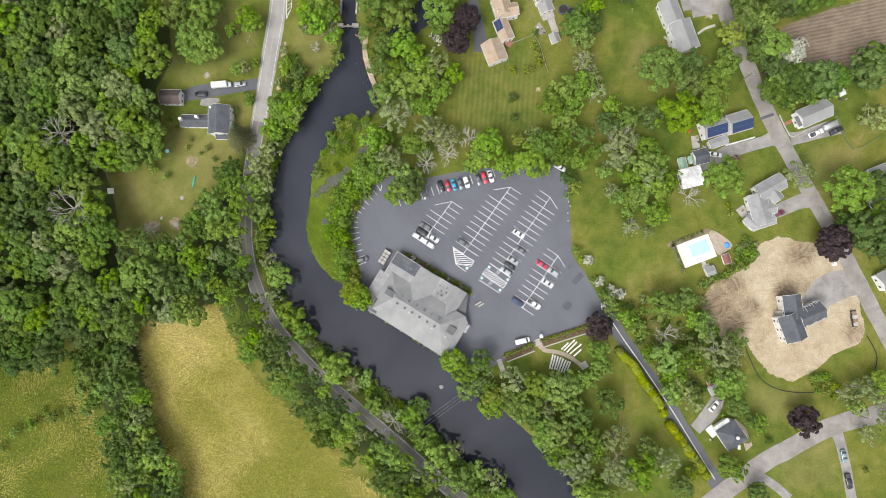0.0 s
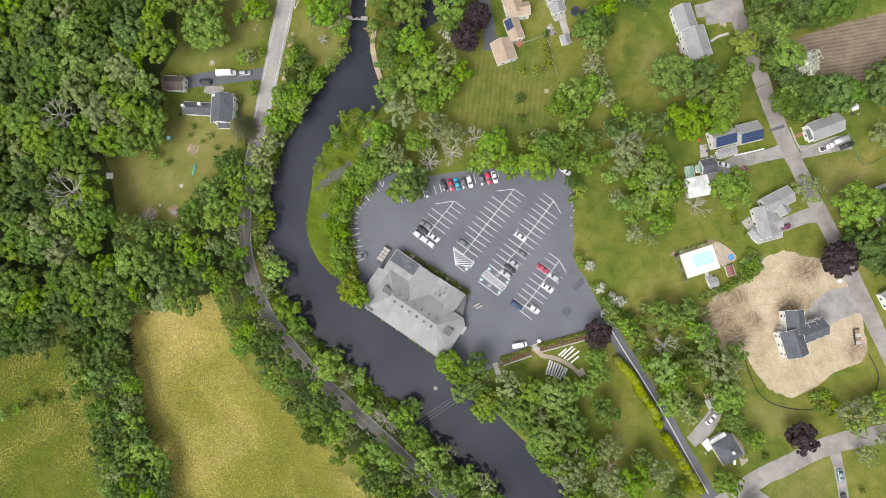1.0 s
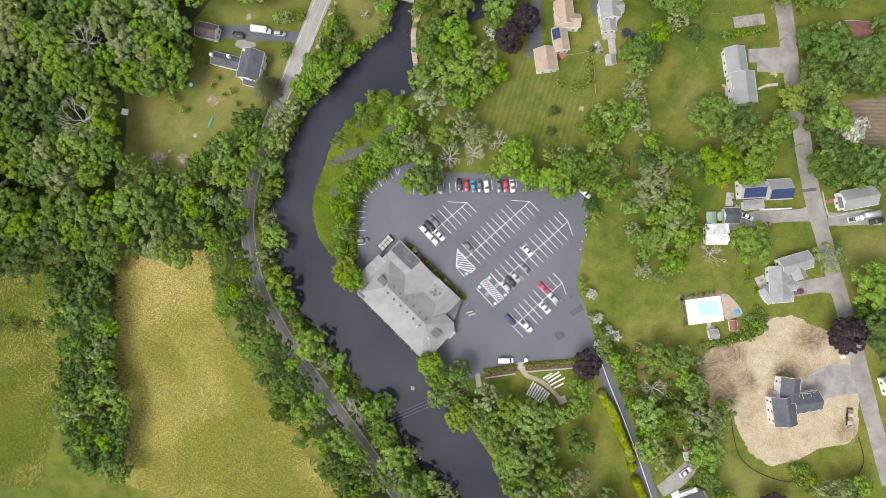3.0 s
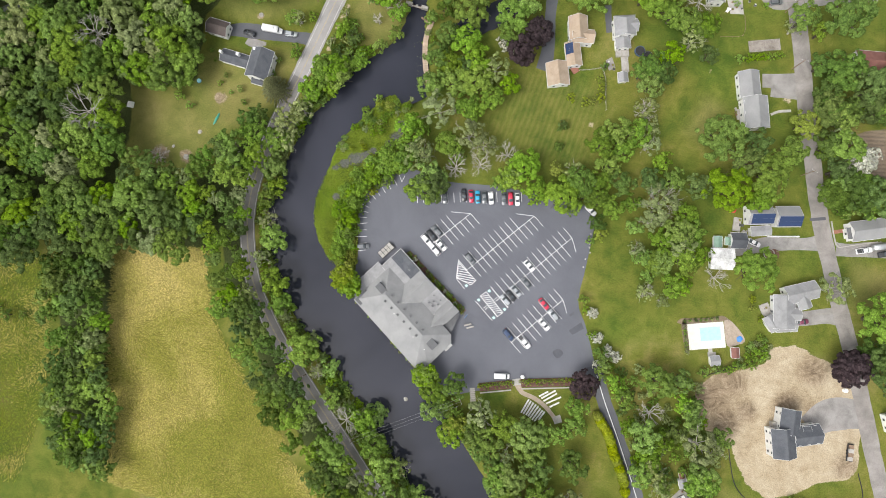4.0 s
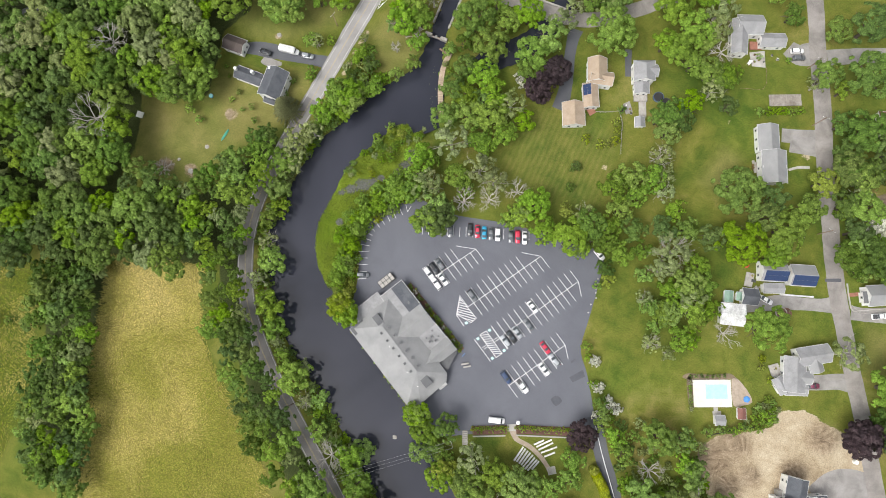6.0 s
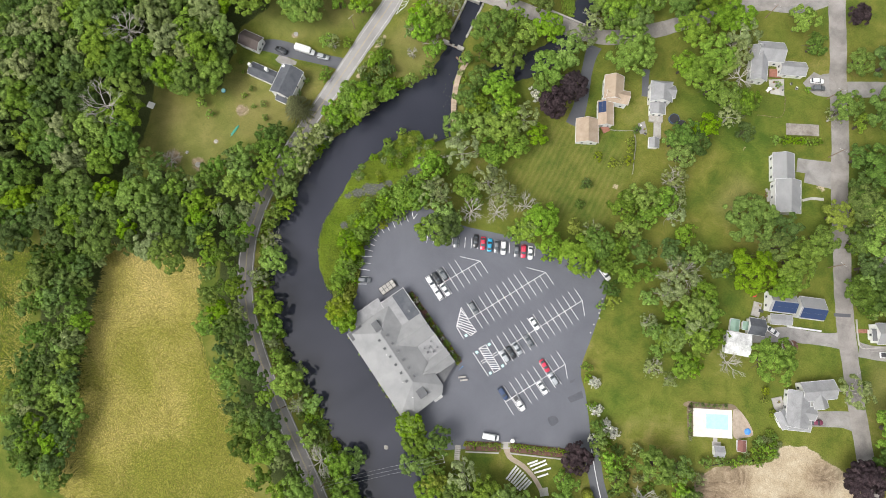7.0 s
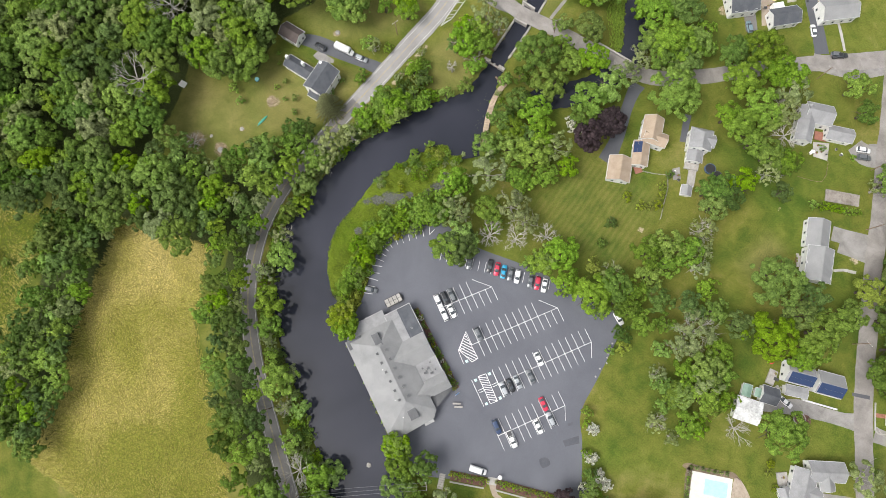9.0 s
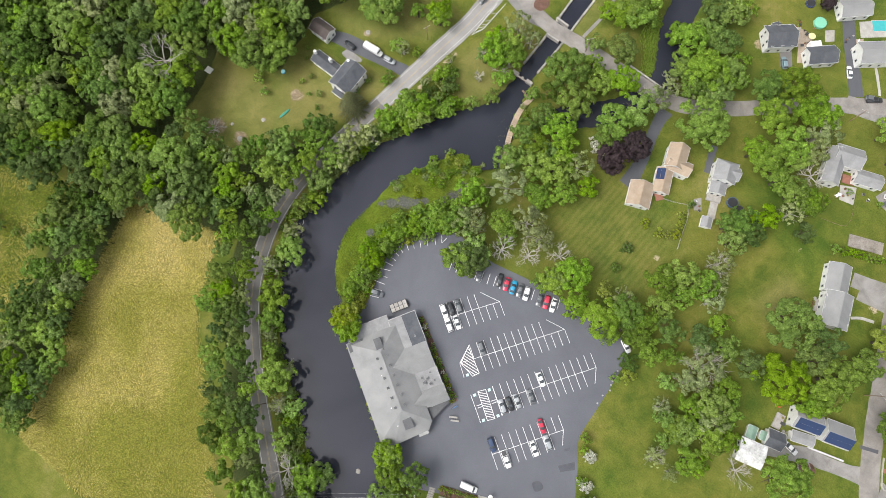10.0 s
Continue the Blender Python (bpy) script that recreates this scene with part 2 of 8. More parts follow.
    col = mix_node(n, l, edge(b.outputs["Alpha"]), col, mud)
    spot = ramp_node(n, l, fine.outputs["Fac"], ((0.27, (0.68, 0.68, 0.68)), (0.73, (1.30, 1.30, 1.30)))).outputs["Color"]
    col = mix_node(n, l, 1.0, col, spot, "MULTIPLY")
    l.new(col, p.inputs["Base Color"])
    p.inputs["Roughness"].default_value = 0.95
    p.inputs["Specular IOR Level"].default_value = 0.15
    h = maths(n, l, "ADD", maths(n, l, "MULTIPLY", swirl.outputs["Fac"], sa.outputs["Red"]), maths(n, l, "MULTIPLY", fine.outputs["Fac"], 0.16))
    bump_node(n, l, h, 0.8, 0.5, p)
    return m


def water_material():
    m, n, l, p = material("dark_river_water")
    # broad lighter patches in the base colour stand in for uneven sky reflection
    sky_mottle = noise_node(n, l, 0.018, 3.0, 0.5, 0.6)
    c = ramp_node(n, l, sky_mottle.outputs["Fac"], ((0.38, (0.0190, 0.0210, 0.0310)), (0.66, (0.036, 0.0380, 0.0520))))
    l.new(c.outputs["Color"], p.inputs["Base Color"])
    p.inputs["Roughness"].default_value = 0.05
    p.inputs["IOR"].default_value = 1.33
    p.inputs["Specular IOR Level"].default_value = 0.62
    r = noise_node(n, l, 0.9, 3.0, 0.5)
    bump_node(n, l, r.outputs["Fac"], 0.10, 0.05, p)
    return m


GROUND, WATER = ground_material(), water_material()


# ---- small geometry kit ----
def mesh_from(name, verts, faces, mat=None):
    me = bpy.data.meshes.new(name)
    me.from_pydata(verts, [], faces)
    me.update()
    if mat:
        me.materials.append(mat)
    return me


def spline(points, step=2.0):
    """Catmull-Rom through points of any dimension, as an array sampled about every step metres."""
    p = np.array(points, float)
    p = np.vstack([2 * p[0] - p[1], p, 2 * p[-1] - p[-2]])
    out = []
    for i in range(1, len(p) - 2):
        n = max(2, int(np.linalg.norm(p[i + 1, :2] - p[i, :2]) / step))
        for t in np.arange(n) / n:
            a, b, c, d = p[i - 1 : i + 3]
            out.append(0.5 * (2 * b + (c - a) * t + (2 * a - 5 * b + 4 * c - d) * t**2 + (3 * b - a - 3 * c + d) * t**3))
    out.append(p[-2])
    return np.array(out)


def sides(c):
    d = np.gradient(c[:, :2], axis=0)
    d /= np.linalg.norm(d, axis=1)[:, None] + 1e-9
    return np.stack([-d[:, 1], d[:, 0]], 1)


def ribbon(name, points, top, mat, depth=0.3, offset=0.0, width=None, step=2.0, ragged=0.0, closed_bottom=False):
    """A road-like band along a smooth line of (x, y, width)."""
    c = spline([(*q, width) if len(q) == 2 else q for q in points], step)
    n = sides(c)
    rag = np.array([[noise.noise((x * 0.31, y * 0.31, s)) for s in (1.5, 8.5)] for x, y in c[:, :2]]) * ragged
    left = c[:, :2] + n * (offset + c[:, 2] / 2 + rag[:, 0])[:, None]
    right = c[:, :2] + n * (offset - c[:, 2] / 2 + rag[:, 1])[:, None]
    v, f = [], []
    for a, b in zip(left, right):
        v += [(*a, top - depth), (*a, top), (*b, top), (*b, top - depth)]
    for i in range(len(c) - 1):
        k = 4 * i
        f += [(k + 1, k, k + 4, k + 5), (k + 2, k + 1, k + 5, k + 6), (k + 3, k + 2, k + 6, k + 7)]
    f += [(0, 1, 2, 3), (4 * len(c) - 1, 4 * len(c) - 2, 4 * len(c) - 3, 4 * len(c) - 4)]
    return new(name, mesh_from(name, v, f, mat))


def rounded(points, step=2.0):
    """A smooth closed outline through control points."""
    p = [tuple(q) for q in points]
    return [tuple(q) for q in spline([p[-1]] + p + p[:2], step)][max(1, int(math.dist(p[-1], p[0]) / step)):]


def slab_mesh(name, outline, top, depth, mat, bevel=0.0):
    bm = bmesh.new()
    vs = [bm.verts.new((x, y, top)) for x, y in outline]
    face = bm.faces.new(vs)
    if face.normal.z < 0:
        face.normal_flip()
    r = bmesh.ops.extrude_face_region(bm, geom=[face])
    bmesh.ops.translate(bm, verts=[g for g in r["geom"] if isinstance(g, bmesh.types.BMVert)], vec=(0, 0, -depth))
    bmesh.ops.recalc_face_normals(bm, faces=bm.faces)
    bmesh.ops.triangulate(bm, faces=[q for q in bm.faces if len(q.verts) > 4])
    me = bpy.data.meshes.new(name)
    bm.to_mesh(me)
    bm.free()
    me.materials.append(mat)
    return me


def slab(name, outline, top, depth, mat):
    return new(name, slab_mesh(name, outline, top, depth, mat))


def part(name, bm, mat, parent, label=""):
    """One bmesh as one mesh object under a thing or a part."""
    me = bpy.data.meshes.new(name)
    bmesh.ops.recalc_face_normals(bm, faces=bm.faces)
    bm.to_mesh(me)
    bm.free()
    me.materials.append(mat)
    ob = new(name, me)
    ob.parent = parent
    if label:
        ob["label"] = label
    return ob


def shared(name, me, parent, m=None, label=""):
    ob = new(name, me)
    ob.parent = parent
    if m is not None:
        ob.matrix_basis = m
    if label:
        ob["label"] = label
    return ob


def box(bm, x0, x1, y0, y1, z0, z1, bevel=0.0, m=None):
    v = [bm.verts.new((x, y, z)) for z in (z0, z1) for x, y in ((x0, y0), (x1, y0), (x1, y1), (x0, y1))]
    fs = [bm.faces.new([v[i] for i in q]) for q in ((0, 3, 2, 1), (4, 5, 6, 7), (0, 1, 5, 4), (1, 2, 6, 5), (2, 3, 7, 6), (3, 0, 4, 7))]
    if bevel:
        es = list({e for q in fs for e in q.edges})
        bmesh.ops.bevel(bm, geom=es, offset=bevel, segments=1, affect="EDGES")
    if m is not None:
        bmesh.ops.transform(bm, matrix=m, verts=v if not bevel else bm.verts)
    return bm


def boxes(*dims):
    bm = bmesh.new()
    for d in dims:
        box(bm, *d)
    return bm


def empty(name, m):
    ob = new(name)
    ob.empty_display_size = 0.3
    ob.matrix_basis = m
    return ob


def inside(poly, x, y):
    """Which points lie in a polygon, and how far each is from its edge."""
    p = np.array(poly, float)
    q = np.roll(p, -1, 0)
    hit = np.zeros(x.shape, bool)
    far = np.full(x.shape, 1e9)
    for (ax, ay), (bx, by) in zip(p, q):
        if ay != by:
            hit ^= ((ay > y) != (by > y)) & (x < (bx - ax) * (y - ay) / (by - ay) + ax)
        dx, dy = bx - ax, by - ay
        s = np.clip(((x - ax) * dx + (y - ay) * dy) / (dx * dx + dy * dy + 1e-9), 0, 1)
        far = np.minimum(far, np.hypot(x - ax - s * dx, y - ay - s * dy))
    return np.where(hit, far, -far)


# ---- the plan: river, roads, fields ----
WATER_Z = -0.9
RIVER = spline([(*(-36.2, 88.0), 5.6), (*(-35.9, 81.0), 7.5), (*(-35.1, 73.1), 11), (*(-35.7, 64.3), 19), (*(-41.7, 55.4), 21), (*(-48.8, 48.3), 16), (*(-51.6, 43.2), 14),
                (*(-56.8, 33.3), 14), (*(-58.6, 22.2), 15), (*(-59.8, 9.1), 15.5), (*(-58.8, -1.8), 17), (*(-50.8, -15.0), 20), (*(-38.6, -28.3), 21), (*(-20.4, -40.6), 22),
                (*(-0.3, -55.7), 23), (*(15.3, -69.4), 23), (*(32.9, -84.8), 23), (*(47.6, -98.7), 24), (*(68.4, -118.9), 25)])
CANAL = spline([(*(-37.1, 88.4), 5.0), (*(-36.9, 96.8), 5.2), (*(-36.7, 104.3), 5.4), (*(-37.2, 118.6), 5.6), (*(-37.5, 129.9), 6.0), (*(-37.8, 156.1), 6.5)])
STREAM = spline([(*(-2.9, 176.0), 9), (*(-6.2, 155.9), 9), (*(-4.9, 139.8), 9.5), (*(-0.6, 128.9), 8.5), (*(3.2, 118.0), 8), (*(-0.5, 103.1), 8), (*(-9.6, 91.5), 8.5), (*(-17.3, 85.1), 7), (*(-21.6, 79.2), 4)])
INLET = spline([(-31.5, 60.5, 9), (-27.5, 55.8, 6.5), (-24.3, 52.6, 4.5)])
MARSH = [(-34.7, 54.7), (-40.0, 52.0), (-44.6, 44.3), (-48.2, 35.4), (-51.2, 25.6), (-51.3, 15.7), (-52.9, 8.0), (-51.0, -1.8), (-47.2, -7.9), (-40.5, -13.8), (-37.5, -6.2), (-38.1, 9.1), (-33.6, 23.3), (-28.2, 33.3), (-27.3, 47.6)]
HAYFIELD = [(-121.1, -30.4), (-105.2, -26.4), (-84.2, -21.9), (-82.4, -32.7), (-76.4, -44.6), (-67.0, -54.2), (-55.8, -64.7), (-42.6, -75.2), (-32.7, -86.6), (-16.5, -95.8), (-3.6, -110.1), (-96.1, -111.9), (-99.2, -96.1), (-102.2, -84.5), (-109.2, -69.7), (-113.7, -52.5), (-117.1, -37.4)]
HAY_GREEN = [(-73.7, -48.9), (-64.7, -56.3), (-55.8, -64.7), (-42.6, -75.2), (-32.7, -86.6), (-16.5, -95.8), (-3.6, -110.1), (-76.6, -111.5), (-77.1, -90.5), (-64.3, -77.6)]
WESTFIELD = [(-182.2, -50.7), (-162.0, -42.2), (-140.8, -40.6), (-139.0, -35.2), (-135.6, -57.0), (-129.4, -78.5), (-125.5, -100.0), (-127.1, -121.3), (-203.5, -122.9), (-206.8, -40.2), (-172.5, -38.1)]
SITE = [(98.5, -18.3), (103.2, -13.0), (111.2, -8.8), (119.3, -3.9), (120.2, 1.9), (127.7, 5.5), (136.5, 3.4), (145.1, 2.6), (150.8, -3.3), (153.4, -9.6), (157.1, -18.0), (158.9, -30.5), (156.4, -34.7), (145.9, -39.4), (139.7, -45.3), (131.4, -49.1),
        (123.6, -46.3), (118.1, -39.6), (114.6, -33.8), (106.7, -33.1), (100.2, -27.8)]
PLOUGHED = [(129.0, 83.7), (133.3, 87.3), (148.5, 92.9), (167.6, 98.3), (184.3, 101.5), (183.6, 73.4), (166.9, 69.2), (149.1, 68.3), (139.8, 71.2), (135.3, 79.3)]
YARD = [(-140.5, 33.1), (-122.2, 30.1), (-106.4, 33.4), (-95.0, 31.2), (-95.8, 13.4), (-98.9, 2.4), (-124.9, 3.4), (-127.4, 11.2), (-131.1, 24.6)]
MOWN = [(7.1, 75.1), (17.6, 79.3), (39.4, 74.7), (40.5, 47.2), (22.0, 44.1), (0.2, 49.7)]
MUD = [(*(-28.8, 42.5), 3.3), (*(-30.5, 38.1), 2.4), (*(-32.2, 35.0), 1.7), (*(-42.5, 26.2), 3.0), (*(-45.8, 23.4), 2.2), (*(-39.7, 28.8), 1.9), (*(-45.2, 10.8), 1.6), (*(-48.7, 21.1), 1.3), (*(-37.1, 31.0), 1.6)]
BARE = [(*(-97.8, 34.5), 3.0), (*(-104.0, 9.4), 3.4), (*(-113.0, 7.9), 3.8), (*(-101.6, 19.6), 1.5), (*(-109.7, 11.9), 1.3), (*(-93.1, 68.5), 1.6), (*(103.5, 90.9), 2.0), (*(74.2, 93.8), 1.2), (*(37.3, 62.5), 1.5), (*(24.1, 150.1), 3.0), (*(-62.2, 81.3), 1.6), (*(-62.9, 76.8), 1.6), (*(-63.4, 72.3), 1.6), (*(-63.9, 67.8), 1.5), (*(-64.4, 63.3), 1.5)]
SOILSPOTS = [(*(104.4, -20.4), 7.5), (*(109.1, -13.0), 5.5), (*(111.0, -27.1), 5.5), (*(130.3, -15.4), 4.5), (*(117.3, -21.4), 3.5), (*(136.4, -1.2), 5), (*(154.8, -30.5), 4)]
OPEN_BANK = [(-61.1, 82.9), (-55.0, 93.0), (-50.5, 90.6), (-40.1, 73.1), (-51.7, 65.8), (-56.8, 75.6)]
DRYGRASS = [[(-114.1, 72.1), (-102.7, 65.0), (-89.7, 67.6), (-74.8, 80.0), (-70.1, 93.7), (-84.0, 97.1), (-112.9, 83.0)], [(-112.8, 40.1), (-106.7, 50.5), (-87.5, 55.0), (-76.2, 60.6), (-75.3, 41.6), (-87.7, 25.8), (-99.6, 17.5)], OPEN_BANK, [(-33.3, 112.3), (-34.9, 128.9), (-28.6, 133.4), (-28.2, 115.1)], [(-42.9, 80.8), (-40.7, 93.4), (-40.7, 107.5), (-37.1, 105.9), (-37.1, 91.9), (-37.4, 82.1)], [(-57.9, 89.1), (-40.0, 91.1), (-42.0, 73.2), (-55.4, 73.3)], [(122.7, -74.6), (145.3, -70.2), (147.1, -86.6), (126.6, -89.0)], [(114.6, -50.2), (135.1, -52.8), (131.0, -60.1), (118.8, -64.6)], [(139.2, 41.4), (157.9, 37.0), (159.7, 26.5), (143.0, 24.3)], [(70.8, 69.4), (75.0, 84.0), (81.9, 82.0), (80.3, 66.1)]]
WOODS = {
    "west": [(-206.0, 113.9), (-123.9, 112.7), (-120.5, 95.5), (-111.1, 89.7), (-109.7, 76.1), (-115.8, 64.9), (-113.6, 51.4), (-111.5, 39.0), (-123.3, 33.4), (-138.2, 34.6), (-132.9, 24.6), (-129.4, 10.1), (-130.5, 2.3),
             (-127.9, -8.7), (-105.3, -13.1), (-86.3, -10.7), (-86.1, -20.6), (-105.0, -26.2), (-121.7, -29.6), (-140.8, -33.0), (-172.6, -35.5), (-200.0, -37.9)],
    "west_edge": [(-230.1, -13.5), (-205.8, 7.5), (-182.8, -15.5), (-145.6, -44.3), (-163.6, -43.4), (-189.4, -49.4)],
    "hedgerow": [(-136.9, -32.0), (-115.4, -31.5), (-113.9, -42.4), (-110.4, -52.7), (-105.9, -67.1), (-99.4, -79.2), (-94.9, -93.3), (-90.4, -107.3), (-114.4, -107.7), (-120.4, -93.7), (-124.9, -78.0), (-127.8, -66.0), (-134.4, -54.0), (-137.9, -42.6)],
    "roadside": [(-124.9, 2.3), (-101.2, 2.8), (-95.8, 12.3), (-89.2, 21.2), (-89.4, 31.2), (-78.3, 33.3), (-77.4, 24.5), (-80.8, 11.3), (-79.8, -1.9), (-77.4, -12.9), (-72.8, -22.6), (-67.6, -32.4), (-59.2, -43.1), (-47.0, -54.9), (-34.9, -65.3), (-20.7, -76.9), (-5.5, -89.2), (9.5, -103.6),
                 (-7.6, -104.0), (-24.8, -87.5), (-37.9, -77.1), (-51.2, -65.6), (-60.1, -53.9), (-73.6, -41.2), (-80.8, -29.2), (-84.7, -17.3), (-105.4, -10.8), (-122.3, -8.7)],
}

LEAN = {"west": 0.978, "west_edge": 0.975, "hedgerow": 1.0, "roadside": 0.948}
WOODS = {k: [(x * LEAN[k], y * LEAN[k]) for x, y in p] for k, p in WOODS.items()}


def bank(x, y):
    """How far outside the nearest water's edge a place lies, in metres."""
    d = np.full(np.shape(x), 1e9)
    for line in (RIVER, CANAL, STREAM, INLET):
        for px, py, w in line[::2]:
            d = np.minimum(d, np.hypot(x - px, y - py) - w / 2)
    return d


def smooth(v, a, b):
    t = np.clip((v - a) / (b - a), 0, 1)
    return t * t * (3 - 2 * t)


def ground_z(x, y):
    x, y = np.asarray(x, float), np.asarray(y, float)
    h = -2.3 * smooth(bank(x, y), 2.6, -2.4)
    m = smooth(inside(MARSH, x, y), -1.0, 2.0)
    lump = 0.28 * np.sin(x * 0.55 + 1.3 * np.sin(y * 0.31)) * np.sin(y * 0.43 + np.sin(x * 0.37)) + 0.10 * np.sin(x * 1.3) * np.sin(y * 1.7)
    return h * (1 - m) + m * (-0.60 + lump * 0.8)


def build_ground():
    def axis(lo, hi, step):
        mid = np.arange(lo, hi + 0.1, step)
        out = np.cumsum(step * 1.5 ** np.arange(1, 17))
        return np.r_[(lo - out)[::-1], mid, hi + out]

    xs, ys = axis(-232, 206, 1.25), axis(-142, 206, 1.25)
    x, y = [q.ravel() for q in np.meshgrid(xs, ys)]
    me = bpy.data.meshes.new("ground")
    nx, ny = len(xs), len(ys)
    i = (np.arange(ny - 1)[:, None] * nx + np.arange(nx - 1)).ravel()
    me.from_pydata(np.stack([x, y, ground_z(x, y)], 1), [], np.stack([i, i + 1, i + nx + 1, i + nx], 1).tolist())
    me.polygons.foreach_set("use_smooth", np.ones(len(me.polygons), bool))

    def cover(*polys, soft=1.6):
        return np.max([smooth(inside(p, x, y), -soft, soft) for p in polys], 0)

    def spots(rounds, most):
        return most * np.max([smooth(np.hypot(x - a, y - b), r * 1.5, r * 0.4) for a, b, r in rounds], 0)

    marsh = cover(MARSH)
    mud = marsh * np.max([smooth(np.hypot(x - a, (y - b) * 1.2), r + 1.2, r - 1.0) for a, b, r in MUD], 0)
    yard = cover(YARD, soft=6)
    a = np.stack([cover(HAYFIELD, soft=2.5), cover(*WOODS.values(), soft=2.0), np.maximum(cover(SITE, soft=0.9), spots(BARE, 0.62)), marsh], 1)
    b = np.stack([cover(PLOUGHED, soft=0.6), np.maximum(np.maximum(0.75 * yard, spots(SOILSPOTS, 0.85)), 0.7 * cover(*DRYGRASS, soft=4)), cover(MOWN, soft=5), mud], 1)
    for name, values in (("cover_a", a), ("cover_b", b)):
        me.attributes.new(name, "FLOAT_COLOR", "POINT").data.foreach_set("color", values.ravel())
    me.materials.append(GROUND)
    return tagged(new("ground", me), "lawns, hay meadow, woodland floor and bare soil", "ground", kind="structure")


build_ground()


def water(name, line, extra, label):
    c = [tuple(q[:2]) + (q[2] + extra,) for q in line[::2]]
    return tagged(ribbon(name, c, WATER_Z, WATER, 0.05), label, "river", kind="structure")


water("water_river", RIVER, 4.6, "wide still river with dark mirror-like water")
water("water_inlet", INLET, 1.6, "dark inlet between the marsh and the bank").location.z = 0.006
water("water_canal", CANAL, 1.6, "narrow dark canal above the small dam").location.z = 0.012
water("water_stream", STREAM, 2.4, "dark side stream passing under the bridge").location.z = 0.02
tagged(slab("water_marsh", MARSH, WATER_Z - 0.02, 0.05, WATER), "shallow dark pools among the marsh plants", "water", kind="structure")

# roads
ROAD_WEST = [(*(-64.2, 118.6), 7.4), (*(-64.8, 104.3), 7.4), (*(-65.4, 93.7), 7.0), (*(-67.4, 80.2), 6.8), (*(-69.6, 64.5), 6.4), (*(-71.8, 50.0), 6.2), (*(-74.1, 35.5), 5.7), (*(-75.6, 22.3), 5.7), (*(-76.3, 9.0), 5.7), (*(-74.9, -4.1), 5.7), (*(-71.3, -15.5), 5.7), (*(-65.4, -27.6), 5.7),
             (*(-56.0, -39.2), 5.7), (*(-43.8, -51.0), 5.7), (*(-29.5, -62.9), 5.7), (*(-15.3, -74.6), 5.7), (*(-1.3, -86.3), 5.7), (*(13.7, -98.3), 5.7), (*(34.9, -115.6), 5.7)]
ROAD_EAST = [(*(71.2, 206.3), 6.6), (*(78.0, 183.8), 6.6), (*(84.2, 164.2), 6.4), (*(89.5, 149.7), 6.1), (*(93.2, 139.5), 6.1), (*(96.6, 129.3), 6.1), (*(104.1, 109.8), 6.1), (*(107.2, 100.0), 6.1), (*(110.4, 90.5), 6.1), (*(117.5, 72.1), 6.1), (*(120.7, 63.1), 6.1), (*(124.3, 54.3), 6.1), (*(128.0, 45.8), 6.1), (*(135.4, 31.0), 5.8), (*(141.0, 20.2), 5.8), (*(146.8, 9.5), 5.8), (*(152.1, -1.2), 5.8), (*(157.2, -11.8), 5.8), (*(162.1, -22.3), 5.8), (*(167.3, -32.8), 5.8), (*(173.4, -45.3), 5.8)]
ROAD_SOUTH = [(*(92.7, -100.3), 6.8), (*(101.5, -93.1), 6.8), (*(110.2, -86.7), 6.8), (*(120.5, -78.8), 6.8), (*(130.8, -73.2), 6.8), (*(141.1, -67.3), 6.8), (*(151.4, -63.3), 6.8), (*(161.6, -60.8), 6.8), (*(173.9, -58.0), 6.8), (*(192.2, -53.4), 6.8)]
ROAD_BRIDGE = [(*(-69.1, 120.9), 5.5), (*(-54.6, 114.3), 5.5), (*(-42.5, 111.1), 5.5), (*(-29.6, 111.4), 5.6), (*(-17.4, 111.6), 5.4), (*(-5.2, 111.7), 5.4), (*(6.7, 112.0), 5.8), (*(17.6, 115.3), 5.8), (*(33.0, 126.3), 5.6), (*(53.0, 142.9), 5.6), (*(72.1, 156.1), 6.5), (*(83.5, 164.6), 6.5)]
LANE = [(*(61.8, -21.8), 5.4), (*(63.5, -24.7), 5.2), (*(68.9, -33.3), 5.0), (*(77.3, -45.3), 5.0), (*(86.6, -59.5), 5.0), (*(94.8, -73.0), 5.2), (*(102.4, -85.3), 5.6), (*(107.0, -91.0), 7.5)]
for n_, line, z_, m_, text in (
    ("road_west", ROAD_WEST[5:], 0.06, GREYROAD, "two-lane grey asphalt road along the river"),
    ("road_west_upper", ROAD_WEST[:6], 0.058, PALEROAD, "worn pale stretch of the two-lane river road"),
    ("road_east", ROAD_EAST, 0.06, OLDROAD, "worn pale asphalt residential street"),
    ("road_south", ROAD_SOUTH, 0.08, OLDROAD, "worn pale asphalt street on a bend"),
    ("road_bridge", ROAD_BRIDGE, 0.10, OLDROAD, "narrow worn asphalt road crossing the water"),
    ("road_lane", LANE, 0.05, DRIVE, "dark asphalt entrance lane with a white centre line"),
):
    tagged(ribbon(n_, line, z_, m_, 0.35, ragged=0.25, step=1.5), text, "road", kind="structure")
lines = [
    ("road_line_centre", ROAD_WEST, 0.12, 0.066, YELLOWPAINT, 0.09), ("road_line_centre", ROAD_WEST, -0.14, 0.066, YELLOWPAINT, 0.09),
    ("road_line_edge", ROAD_WEST, 2.4, 0.066, WORNPAINT, 0.16), ("road_line_edge", ROAD_WEST, -2.4, 0.066, WORNPAINT, 0.16),
    ("road_line_centre", LANE[1:7], 0.1, 0.056, PAINT, 0.26),
]
